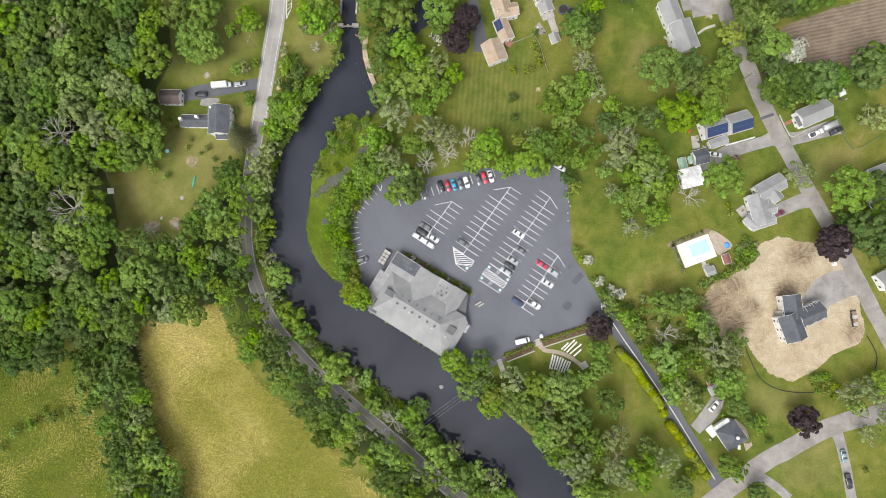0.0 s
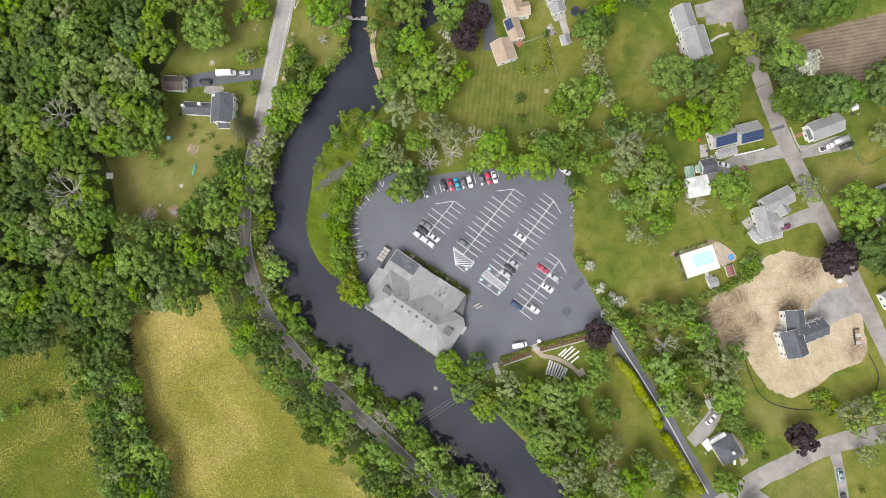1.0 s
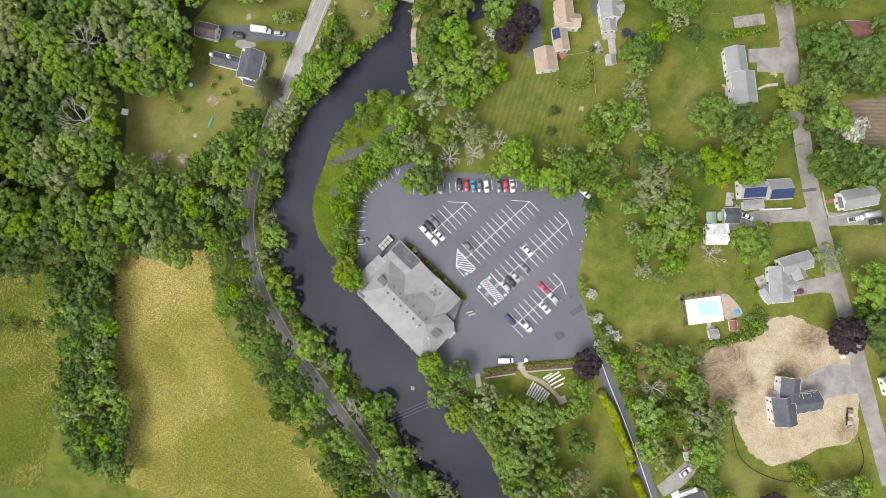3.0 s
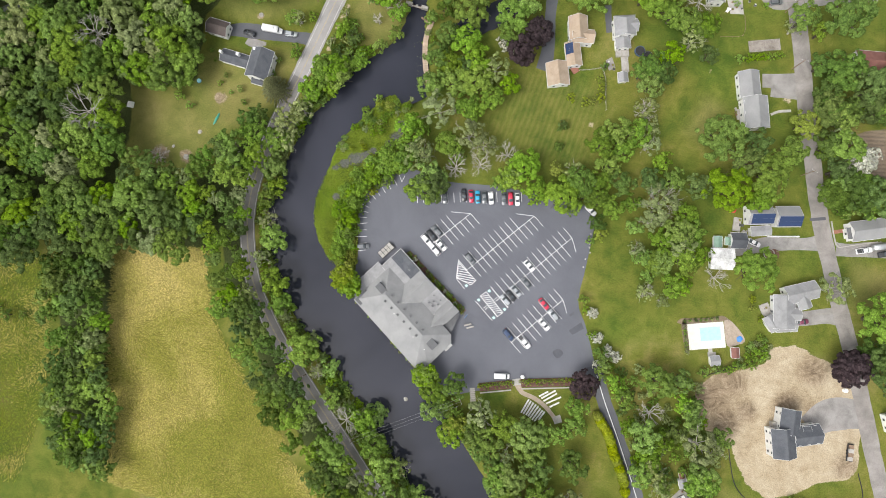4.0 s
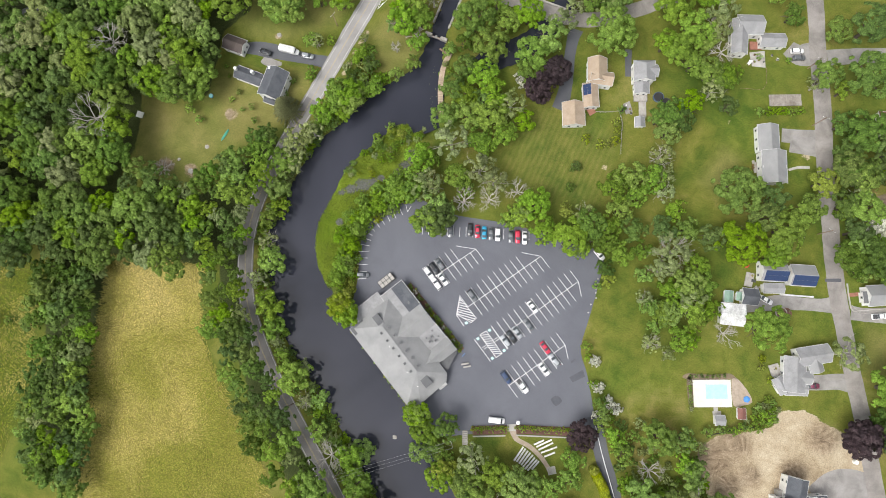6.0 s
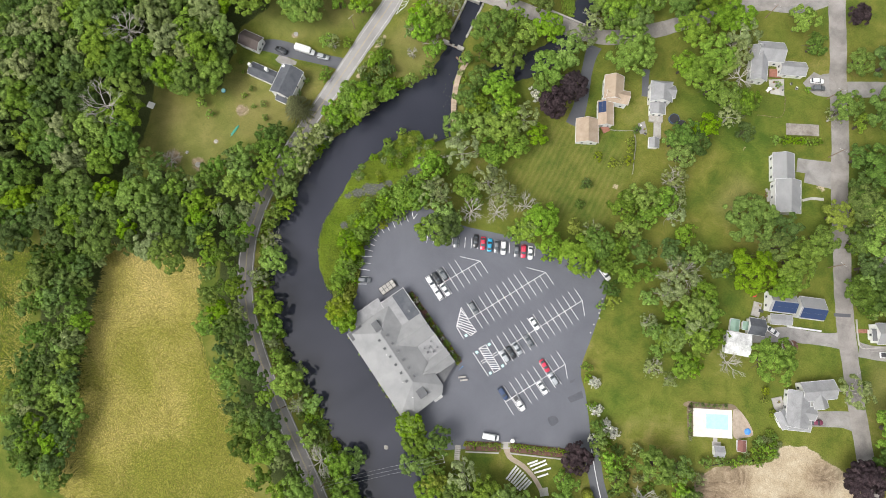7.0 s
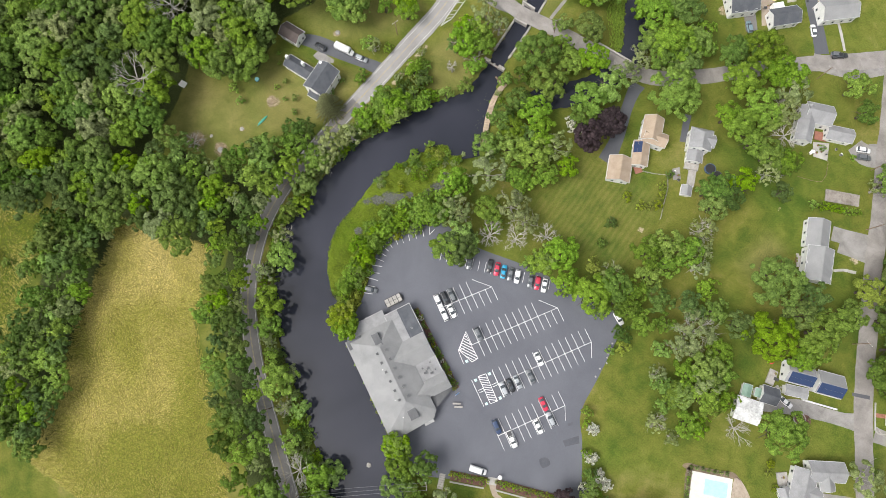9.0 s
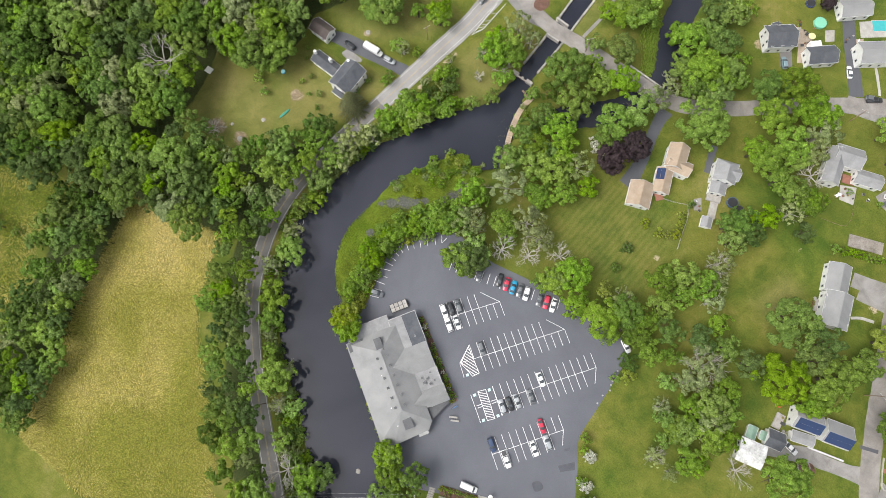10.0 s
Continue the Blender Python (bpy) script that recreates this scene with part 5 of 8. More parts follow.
def scrub(name, line, first, last, offsets, gap, seed, label, mats, lo=0.8, hi=1.9):
    """Low bushes along a bank, joined."""
    rng = np.random.default_rng(seed)
    arrs, tones, idx = [], [], []
    n = sides(line)
    for k in range(first, last):
        q = line[k]
        for s in offsets:
            for _ in range(2):
                if rng.random() < 0.62:
                    off = s * (q[2] / 2 + rng.uniform(0.4, 3.4))
                    r = rng.uniform(lo, hi)
                    x, y = q[:2] + n[k] * off + rng.uniform(-1, 1, 2)
                    a = crown_arrays(rng, r, 0.32, 0.8, 0.7)
                    a += (x, y, float(ground_z(x, y)) + r * 0.45)
                    arrs.append(a)
                    tones.append(np.full(len(a) // 4, rng.random()))
                    idx.append(np.full(len(a) // 4, rng.integers(0, len(mats))))
    me = quads_mesh(name, np.concatenate(arrs), mats, np.concatenate(tones), np.concatenate(idx))
    return tagged(new(name, me), label, "scrub", kind="stuff")


M4 = [LEAF["mid"], LEAF["bright"], LEAF["grey"], LEAF["dark"]]
scrub("river_scrub", RIVER, 14, len(RIVER), (-1,), 2, 31, "low tangled bushes along the river's west bank", M4)


def thicket(name, spots, seed, label, mats, lo, hi):
    """Close-set bushes of uneven size, joined."""
    rng = np.random.default_rng(seed)
    arrs, tones, idx = [], [], []
    for x, y in spots:
        r = rng.uniform(lo, hi)
        a = crown_arrays(rng, r, 0.36, 0.75, 0.8)
        a += (x, y, float(ground_z(x, y)) + r * 0.6)
        arrs.append(a)
        tones.append(np.full(len(a) // 4, rng.random()))
        idx.append(np.full(len(a) // 4, rng.integers(0, len(mats))))
    me = quads_mesh(name, np.concatenate(arrs), mats, np.concatenate(tones), np.concatenate(idx))
    return tagged(new(name, me), label, "thicket", kind="stuff")


# the strip between the west road and the river
road_ = spline([q[:2] for q in ROAD_WEST], 2.0)
rng_ = np.random.default_rng(91)
spots_ = []
for _ in range(9000):
    k_ = rng_.integers(12, len(RIVER))
    q_ = RIVER[k_]
    x_, y_ = q_[:2] + sides(RIVER)[k_] * -1 * (q_[2] / 2 + rng_.uniform(0.2, 16.0))
    away = np.hypot(road_[:, 0] - x_, road_[:, 1] - y_)
    j_ = int(np.argmin(away))
    east_ = np.cross(np.append(road_[min(j_ + 1, len(road_) - 1)] - road_[max(j_ - 1, 0)], 0), (x_ - road_[j_, 0], y_ - road_[j_, 1], 0))[2] > 0
    if away[j_] > 5.0 and inside(OPEN_BANK, np.array([x_]), np.array([y_]))[0] < 0 and east_ and bank(np.array([x_]), np.array([y_]))[0] > 0.2 and all((x_ - a) ** 2 + (y_ - b) ** 2 > 2.5**2 for a, b in spots_):
        spots_.append((x_, y_))
thicket("riverside_thicket", spots_, 92, "dense mixed bushes filling the strip between road and river", [LEAF["mid"], LEAF["bright"], LEAF["mid"], LEAF["grey"], LEAF["dark"]], 1.5, 2.7)
LOTSIDE = [(-39.6, 13.1), (-35.9, 19.4), (-30.7, 26.1), (-25.4, 26.8), (-28.7, 20.6), (-33.8, 13.5), (-34.7, 4.6), (-33.1, -3.1), (-31.2, -12.1), (-29.2, -18.3), (-33.0, -19.7), (-36.1, -13.8), (-39.9, -5.4), (-40.8, 2.9)]
thicket("car_park_thicket", [s[:2] for s in scatter(LOTSIDE, 2.3, 93, 1, 2, 0.0, 0.0)], 94, "bright green bushes between the marsh and the car park", [LEAF["bright"], LEAF["bright"], LEAF["mid"], LEAF["yellow"]], 1.5, 2.5)
LANESIDE = [(62.3, -14.7), (73.3, -18.5), (98.6, -16.3), (99.7, -27.2), (113.0, -34.7), (107.6, -44.6), (92.9, -57.4), (85.6, -50.0), (78.4, -40.7), (70.7, -29.5)]
thicket("lane_thicket", [s[:2] for s in scatter(LANESIDE, 3.6, 95, 1, 2, 0.0, 0.3)], 96, "overgrown shrubs and saplings between the lane and the building site", [LEAF["mid"], LEAF["dark"], LEAF["grey"], LEAF["bright"]], 1.4, 2.8)
POOLSIDE = [(111.4, 0.8), (114.6, 5.6), (119.8, 2.2), (119.2, -3.0), (114.5, -6.7), (108.5, -8.5), (106.5, -11.0), (104.5, -9.5), (110.0, -5.0)]
thicket("poolside_thicket", [s[:2] for s in scatter(POOLSIDE, 1.7, 97, 1, 2, 0.0, 0.0)], 98, "mid-green weedy shrubs between the pool and the building site", [LEAF["mid"], LEAF["grey"], LEAF["mid"]], 0.9, 1.6)
SITEFOOT = [(138.5, -47.0), (142.5, -46.0), (146.5, -48.5), (147.0, -55.5), (141.0, -53.5), (138.5, -49.0)]
thicket("site_thicket", [s[:2] for s in scatter(SITEFOOT, 2.2, 99, 1, 2, 0.0, 0.0)], 100, "bright green bushes at the foot of the building site", [LEAF["bright"], LEAF["yellow"], LEAF["mid"]], 1.0, 2.0)
scrub("river_scrub", RIVER, 4, 30, (1,), 2, 33, "low bushes along the upper east bank", M4, 0.6, 1.4)

# ---- buildings ----
ROOF = {
    "grey": surface("shingles_grey", (0.20, 0.20, 0.205), (0.31, 0.31, 0.315), 0.30, 5.0, 0.9, 0.5, 0.03),
    "pale": surface("shingles_pale_grey", (0.205, 0.207, 0.21), (0.285, 0.285, 0.285), 0.16, 5.0, 0.9, 0.5, 0.03),
    "mid": surface("membrane_grey", (0.082, 0.084, 0.090), (0.135, 0.136, 0.14), 0.22, 4.0, 0.85, 0.2, 0.02),
    "char": surface("shingles_charcoal", (0.058, 0.063, 0.075), (0.105, 0.112, 0.125), 0.35, 6.0, 0.88, 0.5, 0.03),
    "tan": surface("shingles_tan", (0.295, 0.225, 0.160), (0.42, 0.335, 0.255), 0.30, 5.0, 0.9, 0.5, 0.03),
    "brown": surface("shingles_dark_brown", (0.060, 0.047, 0.043), (0.115, 0.092, 0.085), 0.35, 6.0, 0.9, 0.5, 0.03),
    "red": surface("shingles_red_brown", (0.14, 0.060, 0.048), (0.24, 0.11, 0.09), 0.35, 6.0, 0.9, 0.5, 0.03),
    "white": surface("roof_white_stained", (0.30, 0.30, 0.30), (0.80, 0.80, 0.79), 0.22, 1.6, 0.7, 0.2, 0.02),
    "green": surface("metal_roof_green", (0.13, 0.22, 0.165), (0.22, 0.33, 0.26), 0.4, 3.0, 0.6, 0.2, 0.02),
}
SIDING = surface("siding_white", (0.62, 0.62, 0.60), (0.82, 0.82, 0.80), 0.5, 8.0, 0.7, 0.2, 0.01)
SIDING_GREY = surface("siding_grey", (0.30, 0.30, 0.30), (0.42, 0.42, 0.42), 0.5, 8.0, 0.75, 0.2, 0.01)
TRIM = surface("trim_white", (0.46, 0.46, 0.45), (0.68, 0.68, 0.67), 0.8, 9.0, 0.6, 0.1, 0.005)
BRICK = surface("brick_red", (0.20, 0.085, 0.060), (0.33, 0.15, 0.11), 1.2, 6.0, 0.9, 0.4, 0.01)
DECKWOOD = surface("deck_grey_wood", (0.26, 0.24, 0.22), (0.42, 0.40, 0.37), 0.7, 6.0, 0.85, 0.3, 0.01)
TIMBER = surface("timber_brown", (0.16, 0.105, 0.070), (0.30, 0.21, 0.145), 0.8, 6.0, 0.9, 0.3, 0.01)
DARKMETAL = surface("dark_metal", (0.045, 0.046, 0.05), (0.09, 0.09, 0.095), 0.8, 8.0, 0.5, 0.1, 0.01, 0.4)
STEEL = surface("galvanised_steel", (0.36, 0.37, 0.38), (0.56, 0.57, 0.58), 0.8, 8.0, 0.45, 0.1, 0.01, 0.6)
BLACKRUBBER = surface("black_rubber", (0.015, 0.015, 0.016), (0.03, 0.03, 0.032), 1.0, 8.0, 0.8, 0.1, 0.01)
MULCH = surface("red_brown_mulch", (0.085, 0.042, 0.030), (0.17, 0.095, 0.07), 0.8, 7.0, 0.95, 0.6, 0.03)


def plain(name, colour, rough=0.5, metal=0.0, coat=0.0):
    m, n, l, p = material(name)
    g = noise_node(n, l, 3.0, 4.0)
    c = ramp_node(n, l, g.outputs["Fac"], ((0.3, tuple(v * 0.9 for v in colour)), (0.7, tuple(min(1, v * 1.06) for v in colour))))
    l.new(c.outputs["Color"], p.inputs["Base Color"])
    p.inputs["Roughness"].default_value = rough
    p.inputs["Metallic"].default_value = metal
    p.inputs["Coat Weight"].default_value = coat
    return m


OLDSLAB = surface("weathered_slab", (0.14, 0.115, 0.095), (0.34, 0.31, 0.28), 0.35, 3.0, 0.9, 0.4, 0.02)
SOLAR = plain("solar_cells", (0.020, 0.038, 0.098), 0.2)
GLASS = plain("window_glass", (0.075, 0.085, 0.095), 0.06)
BLUETARP = plain("blue_tarp", (0.07, 0.25, 0.62), 0.5)
TEAL = plain("teal_plastic", (0.05, 0.30, 0.22), 0.4)
REDPLASTIC = plain("red_fabric", (0.62, 0.05, 0.05), 0.6)
WHITEPLASTIC = plain("white_plastic", (0.80, 0.80, 0.78), 0.4)
YELLOWCLOTH = plain("yellow_cloth", (0.72, 0.66, 0.32), 0.8)
POOLGREEN = plain("pool_cover_green", (0.20, 0.52, 0.36), 0.4)


def extrude_z(bm, faces, dz):
    r = bmesh.ops.extrude_face_region(bm, geom=faces)
    bmesh.ops.translate(bm, verts=[g for g in r["geom"] if isinstance(g, bmesh.types.BMVert)], vec=(0, 0, dz))


def faces_mesh(verts, faces, dz=0.0):
    bm = bmesh.new()
    v = [bm.verts.new(q) for q in verts]
    fs = [bm.faces.new([v[i] for i in f]) for f in faces]
    if dz:
        extrude_z(bm, fs, dz)
    return bm


WINDOW_FRAME = mesh_from("window", *[[(x, y, z) for x in (-0.55, 0.55) for y in (0, 0.07) for z in (-0.72, 0.72)], [(0, 1, 3, 2), (4, 6, 7, 5), (0, 4, 5, 1), (2, 3, 7, 6), (0, 2, 6, 4), (1, 5, 7, 3)]], TRIM)
WINDOW_PANE = mesh_from("pane", *[[(x, y, z) for x in (-0.34, 0.34) for y in (0.02, 0.085) for z in (-0.50, 0.50)], [(0, 1, 3, 2), (4, 6, 7, 5), (0, 4, 5, 1), (2, 3, 7, 6), (0, 2, 6, 4), (1, 5, 7, 3)]], GLASS)


def window(parent, x, y, z, deg):
    w = shared("window", WINDOW_FRAME, parent, pose(x, y, z, 0, 0, deg))
    shared("pane", WINDOW_PANE, w)


def wing(root, a, b, width, eave, rise, roof="grey", wall=None, hip=(0, 0), over=0.35, windows=True, trim=True):
    """One roofed block: its ridge runs from a to b (world x, y), under a gable or hipped roof."""
    o = root.matrix_basis.translation
    a, b = Vector((a[0] - o.x, a[1] - o.y)), Vector((b[0] - o.x, b[1] - o.y))
    u = (b - a).normalized()
    v = Vector((-u.y, u.x))
    length, h = (b - a).length, width / 2
    m = Matrix(((u.x, v.x, 0, a.x), (u.y, v.y, 0, a.y), (0, 0, 1, 0), (0, 0, 0, 1)))
    k = rise / h
    ridge = eave + rise
    i, w = over, h - over
    top = eave + over * k - 0.16
    # walls with gable ends
    bm = bmesh.new()
    ends = []
    for x, gable in ((i, not hip[0]), (length - i, not hip[1])):
        prof = [(-w, -0.4), (w, -0.4), (w, top), (0, ridge - 0.2 if gable else top), (-w, top)]
        ends.append([bm.verts.new((x, y, z)) for y, z in prof])
    bm.faces.new(ends[0])
    bm.faces.new(ends[1][::-1])
    for j in range(5):
        bm.faces.new((ends[0][j], ends[0][(j + 1) % 5], ends[1][(j + 1) % 5], ends[1][j]))
    wl_ = part("wall", bm, wall or SIDING, root)
    wl_.matrix_basis = m
    # roof slopes
    v_ = [(0, -h, eave), (length, -h, eave), (length, h, eave), (0, h, eave), (hip[0], 0, ridge), (length - hip[1], 0, ridge)]
    f_ = [(0, 1, 5, 4), (2, 3, 4, 5)] + ([(3, 0, 4)] if hip[0] else []) + ([(1, 2, 5)] if hip[1] else [])
    r_ = part("roof", faces_mesh(v_, f_, -0.16), ROOF[roof], root)
    r_.matrix_basis = m
    bm = boxes((hip[0], length - hip[1], -0.12, 0.12, ridge - 0.05, ridge + 0.05))
    c_ = part("ridge_cap", bm, ROOF[roof], r_)
    if trim:
        for s in (-1, 1):
            g_ = part("gutter", boxes((0.02, length - 0.02, s * (h + 0.06) - 0.06, s * (h + 0.06) + 0.06, eave - 0.16, eave - 0.02)), TRIM, root)
            g_.matrix_basis = m
        for x, gable in ((0, not hip[0]), (length, not hip[1])):
            if gable:
                x0 = x - 0.03 if x == 0 else x - 0.05
                vs = [(x0 + dx, y, z) for dx in (0, 0.08) for y, z in ((-h, eave - 0.2), (0, ridge - 0.2), (h, eave - 0.2), (h, eave + 0.012), (0, ridge + 0.012), (-h, eave + 0.012))]
                fs = [(0, 1, 4, 5), (1, 2, 3, 4), (6, 11, 10, 7), (7, 10, 9, 8), (5, 4, 10, 11), (4, 3, 9, 10), (0, 6, 7, 1), (1, 7, 8, 2)]
                t_ = part("rake_board", faces_mesh(vs, fs), TRIM, root)
                t_.matrix_basis = m
    if windows:
        deg = math.degrees(math.atan2(u.y, u.x))
        rows_ = [1.6] if eave < 4.4 else [1.5, 4.1]
        n = max(1, int(length / 3.2))
        for z in rows_:
            for j in range(n):
                x = length * (j + 0.5) / n
                for s in (-1, 1):
                    q = m @ Vector((x, s * w, z))
                    window(root, q.x, q.y, z, deg + (0 if s > 0 else 180))
            for x, s in ((i, 1), (length - i, -1)):
                for y in ((-w * 0.45, w * 0.45) if width > 5 else (0.0,)):
                    q = m @ Vector((x, y, z))
                    window(root, q.x, q.y, z, deg + (90 if s > 0 else -90))
    return m


def house(at, label, category="house", name="house"):
    root = empty(name, pose(at[0], at[1], 0))
    return tagged(root, label, category, "houses" if name == "house" else "")


def local(root, bm, name, mat, label="", m=None):
    ob = part(name, bm, mat, root, label)
    if m is not None:
        ob.matrix_basis = m
    return ob


def deck(root, a, b, width, z, mat=DECKWOOD, name="deck", boards=True):
    """A timber deck or slab from a to b in world x, y."""
    o = root.matrix_basis.translation
    a, b = Vector((a[0] - o.x, a[1] - o.y, 0)), Vector((b[0] - o.x, b[1] - o.y, 0))
    m = Matrix.Translation(a) @ (b - a).to_track_quat("X", "Z").to_matrix().to_4x4()
    length = (b - a).length
    if not boards:
        return local(root, boxes((0, length, -width / 2, width / 2, -0.3, z)), name, mat, "", m)
    d = local(root, boxes((0.02, length - 0.02, -width / 2 + 0.02, width / 2 - 0.02, -0.3, z - 0.05)), name, mat, "", m)
    n = max(4, int(width / 0.45))
    for j in range(n):
        part("board", boxes((0, length, -width / 2 + width * j / n + 0.015, -width / 2 + width * (j + 1) / n - 0.015, z - 0.05, z)), mat, d)


def chimney(root, at, top, mat=BRICK):
    o = root.matrix_basis.translation
    c = local(root, boxes((-0.4, 0.4, -0.4, 0.4, 2.0, top), (-0.48, 0.48, -0.48, 0.48, top, top + 0.12)), "chimney", mat, "", pose(at[0] - o.x, at[1] - o.y, 0))
    return c


def panels(root, m, length, width, eave, rise, x0, x1, side, rows_=2):
    """Rows of solar panels on one slope of a wing."""
    h = width / 2
    n = max(1, int((x1 - x0) / 1.05))
    tilt = math.atan2(rise, h)
    for r in range(rows_):
        for j in range(n):
            x = x0 + (x1 - x0) * (j + 0.5) / n
            d = (r + 0.62) / (rows_ + 0.25) * h
            z = eave + rise * (1 - d / h) + 0.10
            hx, hy = (x1 - x0) / n / 2 - 0.012, math.hypot(h, rise) / (rows_ + 0.25) / 2 - 0.02
            bm = boxes((-hx, hx, -hy, hy, -0.02, 0.03))
            local(root, bm, "solar_panel", SOLAR, "", m @ pose(x, side * d, z) @ pose(0, 0, 0, -side * math.degrees(tilt)))


# the function hall beside the river
W0, S0 = (-27.3, -23.4), (0.8, -40.4)
HALL = empty("function_hall", pose(W0[0], W0[1], 0.02, 0, 0, math.degrees(math.atan2(S0[1] - W0[1], S0[0] - W0[0]))) @ Matrix.Diagonal((0.945, 0.953, 1, 1)))
tagged(HALL, "large low function hall with hipped grey shingle roofs beside the river", "hall")
for d_ in ((0.6, 34.2, 0.6, 17.8, -2.5, 3.55), (34.2, 36.6, 4.6, 15.8, -2.0, 3.55), (-3.8, 0.6, 3.0, 16.0, -1.0, 3.1), (-1.8, 8.8, 16.0, 25.6, -1.0, 3.7), (9.3, 17.7, 17.8, 25.6, -0.5, 3.9), (17.7, 24.6, 17.8, 25.6, -0.5, 3.5), (24.7, 30.0, 17.8, 26.0, -0.5, 3.7)):
    part("wall", boxes(d_), SIDING_GREY, HALL)
zr = 8.1
main_ = part("roof", faces_mesh([(0, 0, 3.6), (34.8, 0, 3.6), (37.4, 4.0, 3.6), (36.9, 16.3, 3.6), (34.6, 18.3, 3.9), (0, 18.3, 3.9), (7.1, 10.6, zr), (27.4, 10.6, zr)],
                                [(0, 1, 7, 6), (1, 2, 7), (2, 3, 7), (3, 4, 7), (4, 5, 6, 7), (5, 0, 6)], -0.2), ROOF["pale"], HALL)
part("ridge_cap", boxes((7.1, 27.4, -0.16 + 10.6, 10.76, zr - 0.04, zr + 0.06)), ROOF["grey"], main_)
for u_, v_, e_, z_, uh in ((13.5, 26.0, 4.0, 7.0, 4.6), (27.3, 26.4, 3.8, 6.2, 3.0)):
    v0_ = 11.6 if uh > 4 else 14.6
    part("roof", faces_mesh([(u_ - uh, v0_ + 5.2, e_ + 0.1), (u_ - uh, v_, e_), (u_, v_, z_), (u_, v0_, z_), (u_ + uh, v0_ + 5.2, e_ + 0.1), (u_ + uh, v_, e_)], [(0, 3, 2, 1), (3, 4, 5, 2)], -0.18), ROOF["pale"], HALL)
    part("gable_wall", faces_mesh([(u_ - uh + 0.3, v_ - 0.42, e_ - 0.3), (u_ + uh - 0.3, v_ - 0.42, e_ - 0.3), (u_, v_ - 0.42, z_ - 0.25)], [(0, 1, 2)], 0.0), SIDING, HALL)
part("flat_roof", boxes((-2.1, 10.6, 21.0, 26.0, 3.72, 4.02)), ROOF["char"], HALL, "dark grey flat roof with a low parapet")
part("flat_roof", boxes((-2.2, 9.0, 16.3, 20.95, 3.7, 4.0)), ROOF["grey"], HALL)
# low dark sheet that fills the notch beside the second gable
b_ = bmesh.new()
for z_ in (2.5, 2.75):
    b_.faces.new([b_.verts.new((*q_, z_)) for q_ in ((29.9, 18.4), (34.3, 18.4), (31.0, 26.0), (30.2, 26.0))])
bmesh.ops.bridge_loops(b_, edges=b_.edges[:])
part("canopy", b_, ROOF["mid"], HALL, "low dark flat sheet filling the notch in the hall's side")
part("flat_roof", boxes((17.9, 24.5, 17.9, 26.0, 3.5, 3.8)), ROOF["grey"], HALL)
part("flat_roof", boxes((-4.3, 0.3, 2.6, 16.4, 3.1, 3.36)), ROOF["grey"], HALL)
part("flat_roof", boxes((0.3, 3.4, 0.5, 6.0, 3.3, 4.3)), ROOF["mid"], HALL)
for d_ in ((-2.3, -2.1, 16.2, 26.1, 3.9, 4.22), (-2.3, 9.0, 25.9, 26.1, 3.9, 4.22), (-4.4, -4.25, 9.6, 16.4, 3.0, 3.5), (-4.4, -4.25, 2.5, 9.0, 3.0, 3.5), (17.9, 24.5, 25.95, 26.12, 3.6, 3.98)):
    part("parapet", boxes(d_), SIDING_GREY, HALL)
part("roof_well", boxes((2.3, 6.8, 9.6, 12.0, 5.2, 7.5)), ROOF["mid"], HALL, "dark raised roof vent housing")
part("roof_well", boxes((30.0, 34.0, 9.4, 12.4, 4.4, 6.6)), ROOF["mid"], HALL, "dark raised roof vent housing")
for i_ in range(6):
    for v_ in (8.9, 12.1):
        u_ = 8.9 + 3.42 * i_ + (0.1 if v_ > 10 else 0)
        zz = zr - abs(v_ - 10.6) * (zr - 3.6) / 10.6
        c_ = part("roof_vent", boxes((u_ - 0.32, u_ + 0.32, v_ - 0.32, v_ + 0.32, zz - 0.2, zz + 0.45)), DARKMETAL, HALL)
        part("cap", boxes((u_ - 0.42, u_ + 0.42, v_ - 0.42, v_ + 0.42, zz + 0.45, zz + 0.53)), ROOF["mid"], c_)
for u_, v_, s_ in ((22.0, 20.4, 0.7), (21.0, 21.8, 0.55), (23.0, 22.2, 0.6), (20.2, 20.2, 0.45), (22.4, 24.0, 0.4), (6.0, 23.0, 0.35), (19.4, 23.4, 0.4)):
    a_ = part("air_handler", boxes((u_ - s_, u_ + s_, v_ - s_ * 0.8, v_ + s_ * 0.8, 3.78, 3.9 + s_ * 0.9)), ROOF["grey"], HALL)
    part("fan_grille", boxes((u_ - s_ * 0.6, u_ + s_ * 0.6, v_ - s_ * 0.6, v_ + s_ * 0.6, 3.9 + s_ * 0.9, 3.95 + s_ * 0.9)), ROOF["mid"], a_)
for u_, v_, z_ in ((14.5, 8.2, 7.2), (25.6, 7.6, 7.0), (31.8, 7.4, 5.9)):
    part("vent_pipe", boxes((u_ - 0.14, u_ + 0.14, v_ - 0.14, v_ + 0.14, z_ - 0.5, z_ + 0.5)), WHITEPLASTIC, HALL)
for k_ in range(9):
    window(HALL, 2.5 + 3.7 * k_, 0.6, 1.8, 180)
for k_ in range(5):
    window(HALL, 11.0 + 1.6 * k_, 25.6, 1.8, 0)
part("door", boxes((36.55, 36.75, 9.0, 11.0, 0.0, 2.2)), TRIM, HALL)
part("awning", boxes((36.6, 38.0, 12.5, 15.9, 2.5, 2.7)), SIDING_GREY, HALL)

hall_m = HALL.matrix_basis
